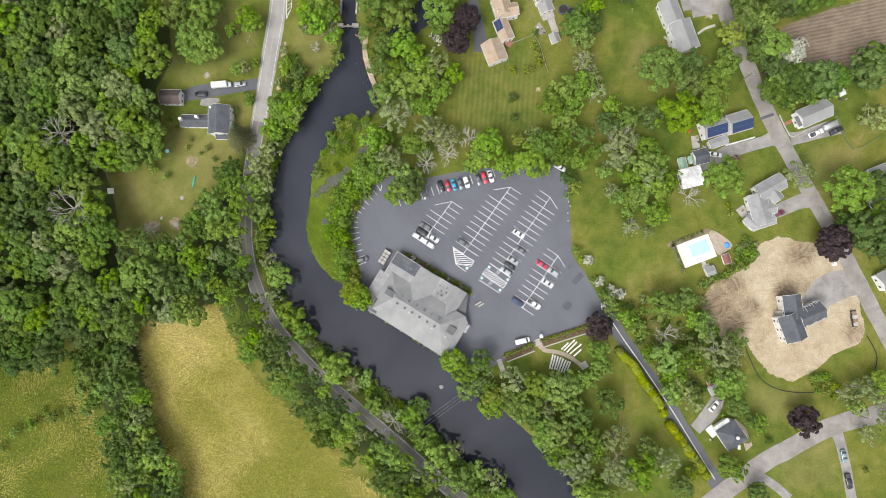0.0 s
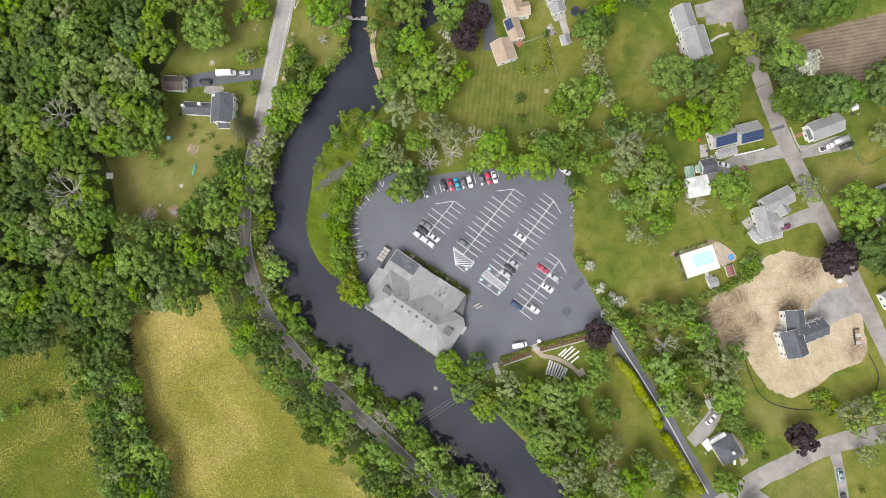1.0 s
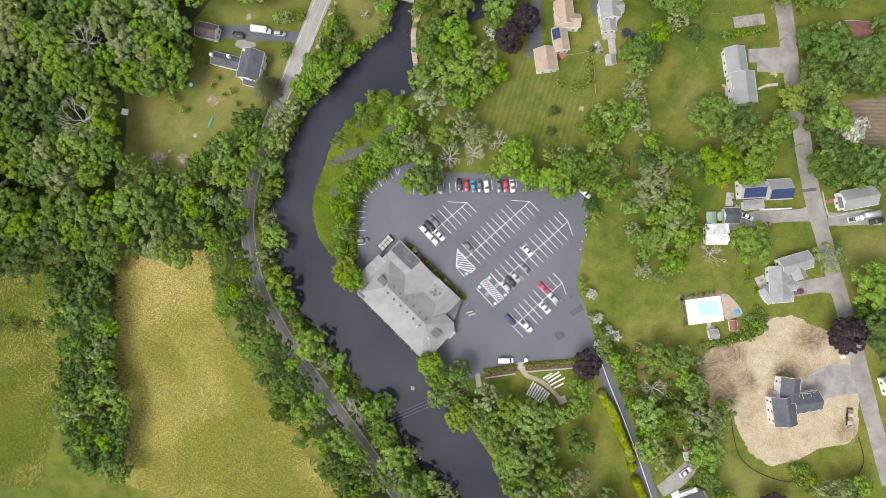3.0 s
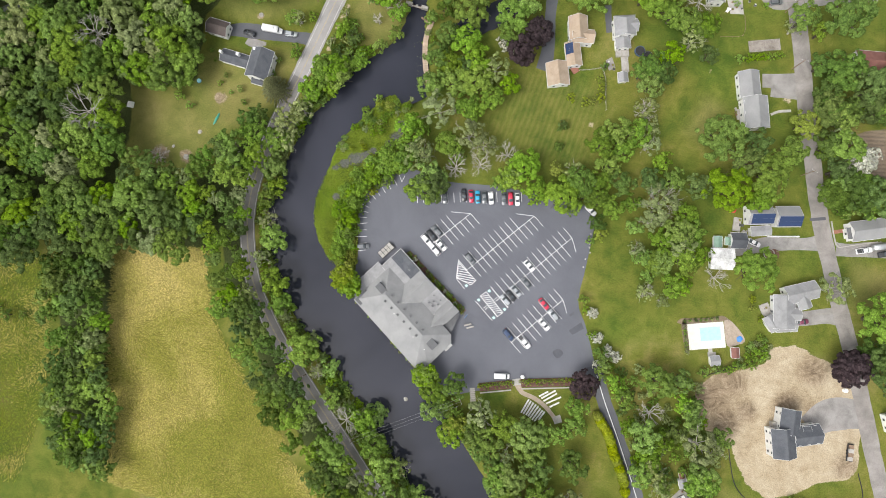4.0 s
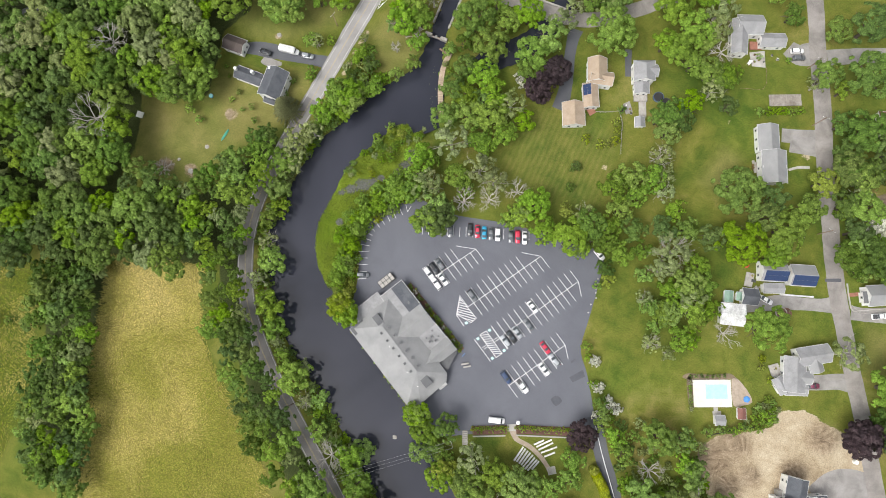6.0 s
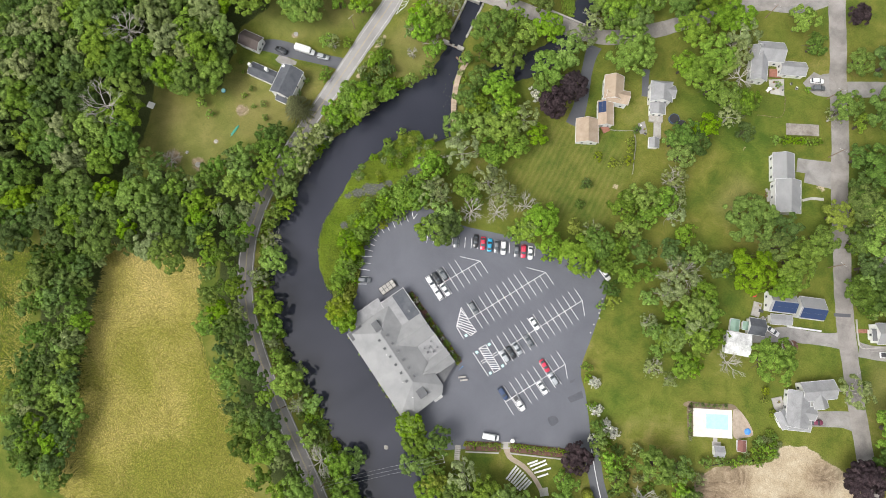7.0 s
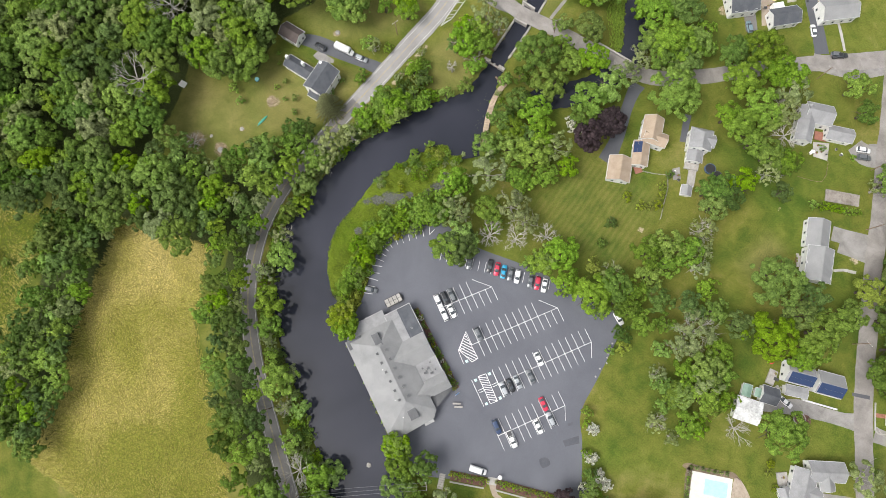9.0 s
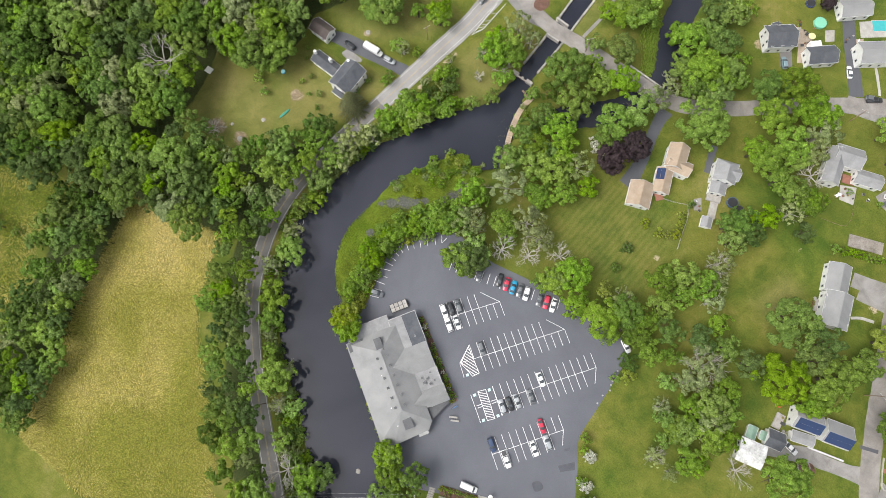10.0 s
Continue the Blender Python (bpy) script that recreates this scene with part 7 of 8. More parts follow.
def loft(stations, ring=10):
    """A closed skin through rounded sections (x, half width, low z, high z)."""
    bm = bmesh.new()
    rings = []
    for x, w, z0, z1 in stations:
        zc, zh = (z0 + z1) / 2, (z1 - z0) / 2
        pts = []
        for i in range(ring):
            t = 6.2832 * (i + 0.5) / ring
            c, s = math.cos(t), math.sin(t)
            pts.append((x, math.copysign(abs(c) ** 0.45, c) * w, zc + math.copysign(abs(s) ** 0.45, s) * zh))
        rings.append([bm.verts.new(p) for p in pts])
    for a, b in zip(rings, rings[1:]):
        for i in range(ring):
            bm.faces.new((a[i], a[(i + 1) % ring], b[(i + 1) % ring], b[i]))
    bm.faces.new(rings[0])
    bm.faces.new(rings[-1][::-1])
    for f in bm.faces:
        f.smooth = True
    return bm


CARS = {
    "sedan": (4.75, [(-2.36, 0.62, 0.36, 0.80), (-2.25, 0.82, 0.26, 0.94), (-1.5, 0.91, 0.22, 1.00), (0.0, 0.93, 0.22, 0.98), (1.2, 0.91, 0.22, 0.93), (2.1, 0.83, 0.26, 0.78), (2.36, 0.60, 0.34, 0.66)],
              [(-1.85, 0.70, 0.86, 0.98), (-1.1, 0.74, 0.86, 1.40), (0.25, 0.74, 0.86, 1.43), (1.15, 0.72, 0.86, 0.96)], (-1.05, 0.20, 0.64, 1.44)),
    "suv": (4.75, [(-2.34, 0.70, 0.42, 1.00), (-2.25, 0.88, 0.30, 1.10), (-1.4, 0.95, 0.28, 1.14), (0.2, 0.95, 0.28, 1.12), (1.2, 0.93, 0.28, 1.08), (2.1, 0.86, 0.32, 0.94), (2.36, 0.66, 0.40, 0.80)],
            [(-2.2, 0.76, 1.0, 1.14), (-1.85, 0.78, 1.0, 1.66), (0.35, 0.78, 1.0, 1.70), (1.15, 0.74, 1.0, 1.12)], (-1.85, 0.28, 0.70, 1.71)),
    "pickup": (5.7, [(-2.85, 0.90, 0.50, 1.05), (-2.80, 0.97, 0.42, 1.10), (-0.9, 0.98, 0.40, 1.10), (0.4, 0.98, 0.40, 1.14), (1.6, 0.97, 0.40, 1.10), (2.6, 0.92, 0.44, 1.0), (2.85, 0.74, 0.5, 0.86)],
               [(-0.95, 0.80, 1.0, 1.15), (-0.75, 0.80, 1.0, 1.76), (0.75, 0.80, 1.0, 1.78), (1.45, 0.76, 1.0, 1.14)], (-0.75, 0.68, 0.72, 1.79)),
    "van": (5.6, [(-2.8, 0.88, 0.45, 1.90), (-2.7, 0.98, 0.35, 2.05), (0.0, 1.0, 0.32, 2.10), (1.3, 0.98, 0.32, 2.05), (1.75, 0.96, 0.32, 1.30), (2.6, 0.88, 0.36, 1.05), (2.8, 0.66, 0.42, 0.9)],
            [(0.9, 0.88, 1.2, 2.0), (1.35, 0.88, 1.2, 1.98), (1.95, 0.82, 1.15, 1.26)], (-2.6, 1.1, 0.86, 2.12)),
}
WHEEL = bpy.data.meshes.new("tyre")
bm_ = bmesh.new()
bmesh.ops.create_cone(bm_, cap_ends=True, segments=14, radius1=0.34, radius2=0.34, depth=0.22, matrix=Matrix.Rotation(radians(90), 4, "X"))
bmesh.ops.bevel(bm_, geom=[e for e in bm_.edges if len(e.link_faces) == 2 and any(len(f.verts) > 4 for f in e.link_faces)], offset=0.04, segments=1, affect="EDGES")
bm_.to_mesh(WHEEL)
bm_.free()
WHEEL.materials.append(TYRE)
RIM = bpy.data.meshes.new("rim")
bm_ = bmesh.new()
bmesh.ops.create_cone(bm_, cap_ends=True, segments=10, radius1=0.21, radius2=0.21, depth=0.235, matrix=Matrix.Rotation(radians(90), 4, "X"))
bm_.to_mesh(RIM)
bm_.free()
RIM.materials.append(STEEL)
MADE = {}


def car(at, deg, colour, kind="sedan", where="parked in the car park", group="cars in the car park", z=0.04):
    m = pose(at[0], at[1], z, 0, 0, deg)
    if kind not in MADE:
        length, body, cabin, (r0, r1, rw, rz_) = CARS[kind]
        root = empty("car" if kind in ("sedan", "suv") else kind, m)
        part("body", loft(body), PAINTS["white"], root)
        part("cabin_glass", loft(cabin, 8), GLASS, root)
        part("roof_panel", loft([(r0 - 0.03, rw * 0.8, rz_ - 0.06, rz_), (r0 + 0.1, rw, rz_ - 0.08, rz_ + 0.02), (r1 - 0.1, rw, rz_ - 0.08, rz_ + 0.02), (r1 + 0.03, rw * 0.8, rz_ - 0.06, rz_)], 8), PAINTS["white"], root)
        if kind == "pickup":
            part("cargo_bed", boxes((-2.65, -1.05, -0.76, 0.76, 0.9, 1.125)), DARKMETAL, root, "dark open cargo bed")
        x = length * 0.30
        for sx in (-x, x):
            for sy in (-0.84, 0.84):
                w = shared("wheel", WHEEL, root, pose(sx, sy, 0.34))
                shared("rim", RIM, w)
        e = length / 2
        zl = body[-1][3]
        for sy in (-0.55, 0.55):
            part("headlight", boxes((e - 0.30, e - 0.10, sy - 0.18, sy + 0.18, zl - 0.12, zl + 0.02)), LAMPGLASS, root)
            part("tail_light", boxes((-e + 0.06, -e + 0.16, sy - 0.16, sy + 0.16, body[0][3] - 0.18, body[0][3] + 0.0)), REDLAMP, root)
            part("wing_mirror", boxes((0.72, 0.92, sy * 1.78 - 0.1, sy * 1.78 + 0.1, 0.98, 1.12)), DARKMETAL, root)
        MADE[kind] = root
        ob = root
    else:
        ob = copy_thing(MADE[kind], m)
    for c in ob.children:
        if c.name.startswith(("body", "roof_panel")):
            c.material_slots[0].link = "OBJECT"
            c.material_slots[0].material = PAINTS[colour]
    word = {"sedan": "saloon car", "suv": "sport utility car", "pickup": "pickup truck", "van": "cargo van"}[kind]
    tagged(ob, f"{ {'navy': 'dark blue', 'teal': 'grey-blue'}.get(colour, colour)} {word} {where}", {"sedan": "car", "suv": "car", "pickup": "truck", "van": "van"}[kind], group)
    return ob


SD = math.degrees(math.atan2(STALL.y, STALL.x))
ND = math.degrees(math.atan2(NDIR.y, NDIR.x))
for q_, c_, k_, d_ in (
    ((-8.6, 4.7), "white", "suv", 0), ((-7.2, 6.7), "black", "suv", 0), ((-5.8, 8.9), "grey", "suv", 180), ((-4.5, 2.0), "white", "suv", 180), ((-2.9, 4.3), "white", "sedan", 0),
    ((8.7, 2.4), "grey", "suv", 0), ((29.9, 6.1), "white", "sedan", 0), ((25.0, -8.3), "silver", "suv", 180), ((26.4, -6.2), "black", "sedan", 0), ((27.8, -4.0), "silver", "sedan", 0), ((30.5, -0.1), "grey", "sedan", 180),
    ((38.6, -5.6), "red", "sedan", 0), ((43.0, -8.5), "silver", "suv", 180), ((40.8, -12.7), "white", "sedan", 0), ((35.5, -20.6), "white", "pickup", 0), ((29.3, -19.9), "navy", "suv", 0),
):
    car(q_, SD + d_, c_, k_)
for q_, c_, k_, d_ in (((-12.2, 19.5), "white", "suv", 180), ((-6.4, 21.5), "grey", "sedan", 0), ((0.0, 24.3), "black", "sedan", 0), ((2.6, 24.6), "red", "sedan", 0), ((5.0, 25.0), "blue", "sedan", 180), ((7.4, 25.5), "grey", "sedan", 0), ((9.8, 26.0), "white", "suv", 0),
                       ((14.4, 27.0), "grey", "sedan", 0), ((16.7, 27.7), "red", "suv", 0), ((19.1, 28.2), "white", "sedan", 0), ((45.7, 31.7), "white", "suv", 40)):
    car(q_, ND + d_, c_, k_, "parked under the trees at the lot's edge")
car((31.2, -34.6), 14, "white", "van", "parked beside the garden hedge")
car((-30.2, -4.1), 18, "grey", "suv", "parked at the curved edge of the lot")
HG = "cars at the houses"
for q_, d_, c_, k_, w_ in (((-94.8, 60.9), 178, "black", "suv", "on the driveway"), ((-79.4, 64.8), 8, "silver", "suv", "on the driveway"), ((104.7, 36.6), -10, "white", "sedan", "on the driveway"), ((127.8, 14.0), 22, "maroon", "sedan", "beside the house"),
                           ((142.5, 44.7), 24, "white", "pickup", "on the driveway"), ((150.1, 45.7), 26, "black", "pickup", "on the driveway"), ((102.4, -58.2), 48, "white", "sedan", "on the driveway"),
                           ((149.4, -75.9), -80, "teal", "sedan", "on the narrow drive"), ((150.8, -84.9), -80, "black", "pickup", "on the narrow drive"), ((34.3, 148.5), 128, "teal", "suv", "on the short drive"), ((54.5, 159.1), 124, "white", "sedan", "on the long drive"),
                           ((66.7, 155.0), 36, "black", "pickup", "by the roadside"), ((89.0, 127.3), 20, "white", "suv", "on the parking apron"), ((90.3, 125.0), 22, "grey", "suv", "on the parking apron"), ((65.9, 155.0), 25, "grey", "suv", "on the side street"), ((-66.5, 105.0), 80, "grey", "sedan", "on the road")):
    car(q_, d_, c_, k_, w_, HG)
rv = tagged(empty("motorhome", pose(*(-86.6, 64.4), 0.04, 0, 0, 5)), "white motorhome on the asphalt driveway", "motorhome")
part("body", loft([(-3.6, 1.1, 0.5, 2.9), (-3.5, 1.22, 0.4, 3.05), (1.9, 1.22, 0.4, 3.05), (2.4, 1.2, 0.4, 2.7), (2.6, 1.1, 0.4, 1.5), (3.6, 0.95, 0.4, 1.15), (3.75, 0.8, 0.5, 1.0)], 12), PAINTS["white"], rv)
part("windscreen", boxes((2.42, 2.60, -0.9, 0.9, 1.5, 2.3)), GLASS, rv)
part("roof_hatch", boxes((-1.4, -0.7, -0.35, 0.35, 3.03, 3.16)), TRIM, rv)
part("roof_unit", boxes((0.2, 1.1, -0.4, 0.4, 3.03, 3.28)), TRIM, rv)
for sx_ in (-2.1, 2.5):
    for sy_ in (-0.98, 0.98):
        w_ = shared("wheel", WHEEL, rv, pose(sx_, sy_, 0.34))
        shared("rim", RIM, w_)
tr = tagged(empty("camping_trailer", pose(*(147.4, 47.5), 0.04, 0, 0, 24)), "silver camping trailer parked by the house", "trailer")
part("body", loft([(-2.9, 0.8, 0.7, 2.1), (-2.6, 1.08, 0.5, 2.5), (2.4, 1.08, 0.5, 2.5), (2.8, 0.8, 0.7, 1.9)], 12), STEEL, tr)
part("drawbar", boxes((2.7, 3.7, -0.06, 0.06, 0.4, 0.5)), DARKMETAL, tr)
for sy_ in (-0.95, 0.95):
    shared("wheel", WHEEL, tr, pose(-0.2, sy_, 0.34))

# ---- ceremony garden south of the car park ----
GP = [(*(37.3, -35.6), 2.4), (*(39.7, -38.1), 1.7), (*(44.7, -38.9), 1.5), (*(49.4, -40.8), 1.5), (*(52.5, -42.9), 1.5), (*(54.3, -44.5), 1.7)]
drive("pavement_garden_path", GP, GRAVELPATH, "curving tan paver path through the ceremony garden", "path", 0.05)
for a_, b_, w_ in (((35.6, -35.8), (38.6, -34.5), 2.3), ((53.2, -44.5), (55.6, -43.0), 2.6)):
    a_, b_ = Vector(a_), Vector(b_)
    d_ = (b_ - a_).normalized() * 0 + Vector((-(b_ - a_).y, (b_ - a_).x)).normalized() * w_ / 2
    tagged(slab("pavement_pad", [tuple(a_ - d_), tuple(b_ - d_), tuple(b_ + d_), tuple(a_ + d_)], 0.09, 0.3, CONCRETE), "pale stone landing on the garden path", "landing", kind="structure")
for n_, (a_, b_) in enumerate((((24.7, -40.8), (35.6, -36.4)), ((38.6, -35.1), (56.3, -29.3)))):
    a_, b_ = Vector(a_), Vector(b_)
    u_ = (b_ - a_).normalized()
    v_ = Vector((-u_.y, u_.x))
    tagged(slab("flower_bed_ground", [tuple(a_ - v_ * 1.5), tuple(b_ - v_ * 1.5), tuple(b_ + v_ * 1.5), tuple(a_ + v_ * 1.5)], 0.10, 0.3, MULCH), "mulched bed under the hedge", "flower bed", kind="structure")
    k_ = int((b_ - a_).length / 1.25)
    for i_ in range(k_ + 1):
        q_ = a_.lerp(b_, i_ / k_)
        rr = random.Random(i_ + 50 * n_)
        plant("bright" if i_ % 3 else "yellow", [(*(q_ + v_ * 0.70), rr.uniform(0.84, 1.02))])
        if i_ % 3:
            plant("mid" if i_ % 2 else "bright", [(*(q_ - v_ * 0.75 + u_ * 0.5), rr.uniform(0.34, 0.5))])
    wall_ = tagged(empty("garden_wall", pose(0, 0, 0)), "low pale stone retaining wall below the hedge", "wall")
    L_ = (b_ - a_).length
    m_ = Matrix(((u_.x, v_.x, 0, 0), (u_.y, v_.y, 0, 0), (0, 0, 1, 0), (0, 0, 0, 1)))
    ws_ = a_ - v_ * 2.0
    for i_ in range(int(L_ / 0.8)):
        hgt = 0.42 + 0.06 * math.sin(i_ * 2.3)
        ob_ = part("stone", boxes((0.01, 0.79, -0.22, 0.22, -0.3, hgt)), CONCRETE, wall_)
        ob_.matrix_basis = Matrix.Translation((*(ws_ + u_ * 0.8 * i_), 0)) @ m_


def bench(a, b):
    a, b = Vector(a), Vector(b)
    L = (b - a).length
    root = tagged(empty("bench", pose(a.x, a.y, 0, 0, 0, math.degrees(math.atan2(b.y - a.y, b.x - a.x)))), "long white slatted bench in a row on the lawn", "bench", "ceremony benches")
    for j in range(3):
        part("slat", boxes((0, L, -0.27 + 0.19 * j, -0.11 + 0.19 * j, 0.42, 0.47)), WHITEPLASTIC, root)
    part("backrest", boxes((0, L, 0.28, 0.33, 0.5, 0.85)), WHITEPLASTIC, root)
    n = max(2, int(L / 1.6) + 1)
    for j in range(n):
        x = 0.2 + (L - 0.4) * j / (n - 1)
        part("leg", boxes((x - 0.05, x + 0.05, -0.24, 0.30, 0, 0.42)), WHITEPLASTIC, root)


for a_, b_ in (((45.9, -37.8), (48.6, -35.2)), ((46.9, -38.2), (51.0, -34.1)), ((47.9, -38.9), (51.8, -34.9)), ((49.0, -39.5), (53.5, -35.7)), ((50.5, -40.3), (53.4, -37.7)),
               ((41.4, -45.1), (42.8, -39.7)), ((42.3, -45.2), (43.7, -40.0)), ((43.3, -45.4), (44.7, -40.4)), ((44.1, -45.6), (45.7, -40.7)), ((44.9, -46.0), (46.7, -41.1)), ((45.8, -46.4), (47.6, -41.7)), ((46.7, -46.6), (48.5, -42.1)), ((48.0, -45.8), (49.3, -42.3))):
    bench(a_, b_)


def umbrella(at, r, mat, label, h=2.4):
    root = tagged(empty("parasol", pose(at[0], at[1], 0.04)), label, "parasol")
    bm = bmesh.new()
    tube(bm, (0, 0, 0), (0, 0, h), 0.03, 0.03, 6)
    part("pole", bm, STEEL, root)
    vs = [(0, 0, h + 0.1)] + [(r * math.cos(i * 0.7854), r * math.sin(i * 0.7854), h - 0.35) for i in range(8)]
    part("canopy", faces_mesh(vs, [(0, i + 1, (i + 1) % 8 + 1) for i in range(8)], -0.03), mat, root)
    part("base", boxes((-0.3, 0.3, -0.3, 0.3, 0, 0.1)), CONCRETE, root)


umbrella((38.2, -32.7), 0.75, WHITEPLASTIC, "closed-sided white parasol at the garden entrance")
umbrella((36.6, 162.3), 1.3, YELLOWCLOTH, "pale yellow parasol over a patio table")
umbrella((94.2, 45.6), 1.0, REDPLASTIC, "small red parasol in the garden")
st = tagged(empty("garden_steps", pose(*(23.1, -44.0), 0, 0, 0, 20)), "weathered timber steps with railings down the bank", "steps")
for i_ in range(7):
    part("tread", boxes((-0.8, 0.8, -2.4 + 0.7 * i_, -1.8 + 0.7 * i_, -0.1, 0.12 + 0.02 * i_)), DECKWOOD, st)
for s_ in (-0.9, 0.9):
    part("rail", boxes((s_ - 0.05, s_ + 0.05, -2.5, 2.5, 0.9, 1.0)), DECKWOOD, st)
    for y_ in (-2.3, 0, 2.3):
        part("post", boxes((s_ - 0.05, s_ + 0.05, y_ - 0.05, y_ + 0.05, -0.1, 0.95)), DECKWOOD, st)

# boulders along the car park's east edge
EDGE = spline([(48.5, 10.9), (49.3, 16.5), (48.8, 20.2), (47.9, 23.3)], 2.4)
for i_, (x_, y_) in enumerate(EDGE):
    bm_ = bmesh.new()
    bmesh.ops.create_icosphere(bm_, subdivisions=2, radius=0.32)
    rr = random.Random(i_)
    for v_ in bm_.verts:
        v_.co *= 1 + 0.22 * noise.noise(v_.co * 2.2 + Vector((i_, 0, 0)))
        v_.co.z *= 0.7
    me_ = bpy.data.meshes.new("boulder")
    bm_.to_mesh(me_)
    bm_.free()
    me_.materials.append(CONCRETE)
    ob_ = new("boulder", me_)
    ob_.matrix_basis = pose(x_ + rr.uniform(-0.4, 0.4), y_ + rr.uniform(-0.4, 0.4), 0.12, 0, 0, rr.uniform(0, 360))
    tagged(ob_, "pale boulder set along the car park edge", "boulder", "edge boulders")

# ---- swimming pool garden ----
def pool_water(name, colour):
    m, n, l, p = material(name)
    t = noise_node(n, l, 0.8, 3.0)
    c = ramp_node(n, l, t.outputs["Fac"], ((0.3, tuple(v * 0.85 for v in colour)), (0.7, colour)))
    l.new(c.outputs["Color"], p.inputs["Base Color"])
    p.inputs["Roughness"].default_value = 0.06
    bump_node(n, l, t.outputs["Fac"], 0.1, 0.05, p)
    return m


CREAM = surface("cream_pool_deck", (0.56, 0.545, 0.49), (0.70, 0.68, 0.62), 0.5, 6.0, 0.8, 0.2, 0.01)
AQUA = pool_water("pool_water_aqua", (0.42, 0.80, 0.82))
PX, PY = Vector((89.5, 1.8)), Vector((101.6, 6.4))
pu = (PY - PX).normalized()
pool = tagged(empty("swimming_pool", Matrix.Translation((PX.x, PX.y, 0)) @ Matrix.Rotation(math.atan2(pu.y, pu.x), 4, "Z")), "in-ground pool with aqua water and wide white deck", "pool")
PL, PW = 12.9, 9.2
x0_, x1_, y0_, y1_ = 4.3, 11.6, -6.4, -1.6
for d_ in ((0, x0_, -PW, 0, -0.2, 0.12), (x1_, PL, -PW, 0, -0.2, 0.12), (x0_, x1_, y1_, 0, -0.2, 0.12), (x0_, x1_, -PW, y0_, -0.2, 0.12)):
    part("deck", boxes(d_), CREAM, pool)
for d_ in ((x0_ - 0.25, x1_ + 0.25, y1_, y1_ + 0.25, 0.1, 0.17), (x0_ - 0.25, x1_ + 0.25, y0_ - 0.25, y0_, 0.1, 0.17), (x0_ - 0.25, x0_, y0_, y1_, 0.1, 0.17), (x1_, x1_ + 0.25, y0_, y1_, 0.1, 0.17)):
    part("coping", boxes(d_), TRIM, pool)
part("water", boxes((x0_, x1_, y0_, y1_, 0.02, 0.06)), AQUA, pool, "clear aqua pool water")
part("path", boxes((6.6, 8.0, -11.2, -PW, -0.2, 0.08)), CONCRETE, pool)
pm_ = pool.matrix_basis


def at_pool(x, y):
    q = pm_ @ Vector((x, y, 0))
    return (q.x, q.y)


s_ = house(at_pool(7.6, -13.2), "small pool house with a grey roof", "shed", "shed")
wing(s_, at_pool(5.9, -13.3), at_pool(9.4, -13.3), 3.4, 2.2, 0.9, "grey", windows=False)
deck(s_, at_pool(6.2, -11.2), at_pool(9.0, -11.2), 1.4, 0.15, CONCRETE, "step", False)
s_ = house(at_pool(15.2, -11.0), "little playhouse with a red roof", "playhouse", "playhouse")
wing(s_, at_pool(15.3, -9.2), at_pool(15.1, -13.0), 2.8, 1.8, 0.7, "red", windows=False)
bm_ = bmesh.new()
bmesh.ops.create_icosphere(bm_, subdivisions=3, radius=1.1)
for v_ in bm_.verts:
    v_.co.z = max(0, v_.co.z) * 0.55
    v_.co *= 1 + 0.25 * noise.noise(v_.co * 1.7)
me_ = bpy.data.meshes.new("covered_heap")
bm_.to_mesh(me_)
bm_.free()
me_.materials.append(BLUETARP)
ob_ = new("covered_heap", me_)
ob_.matrix_basis = pose(*at_pool(18.0, -6.6), 0.02)
tagged(ob_, "heap covered with a creased blue tarpaulin", "tarpaulin")
tagged(slab("ground_bare_patch", rounded([at_pool(13.4, 0.6), at_pool(15.4, 0.2), at_pool(18.6, -4.0), at_pool(19.8, -7.6), at_pool(17.0, -8.6), at_pool(13.4, -8.6)], 1.0), 0.035, 0.2, GRAVELPATH), "bare gravelly ground beside the pool", "ground", kind="structure")
BARKCHIP = surface("dry_bark_chips", (0.120, 0.092, 0.060), (0.250, 0.190, 0.130), 0.5, 4.0, 0.95, 0.5, 0.02)
for strip_ in ([(-2.0, 0.2), (13.2, 0.2), (13.0, 2.0), (6.0, 1.7), (-1.8, 2.1)], [(-1.9, 0.1), (-0.1, 0.1), (-0.1, -9.4), (-1.0, -10.2), (-1.7, -8.0)]):
    tagged(slab("ground_mulch_bed", rounded([at_pool(*q) for q in strip_], 0.6), 0.05, 0.2, BARKCHIP), "brown mulch bed with low shrubs along the pool deck", "flower bed", kind="structure")
for k_ in range(7):
    plant("mid" if k_ % 2 else "dark", [(*at_pool(-0.8 + 1.9 * k_, 1.3), 0.85)])
    plant("mid" if k_ % 3 else "grey", [(*at_pool(-1.3, -0.8 - 1.5 * k_), 0.9)])


def fence(points, label, mat=TRIM, height=1.2, gap=2.4, rails=2):
    root = tagged(empty("fence", pose(0, 0, 0)), label, "fence")
    c = spline([p[:2] for p in points], gap)
    for i, (x, y) in enumerate(c):
        part("post", boxes((x - 0.06, x + 0.06, y - 0.06, y + 0.06, -0.2, height)), mat, root)
        if i:
            a, b = Vector(c[i - 1]), Vector((x, y))
            for r in range(rails):
                z = height * (0.9 - 0.45 * r)
                bm = boxes((0, (b - a).length, -0.03, 0.03, z - 0.06, z + 0.06))
                o = part("rail", bm, mat, root)
                o.matrix_basis = Matrix.Translation((a.x, a.y, 0)) @ Matrix.Rotation(math.atan2(b.y - a.y, b.x - a.x), 4, "Z")


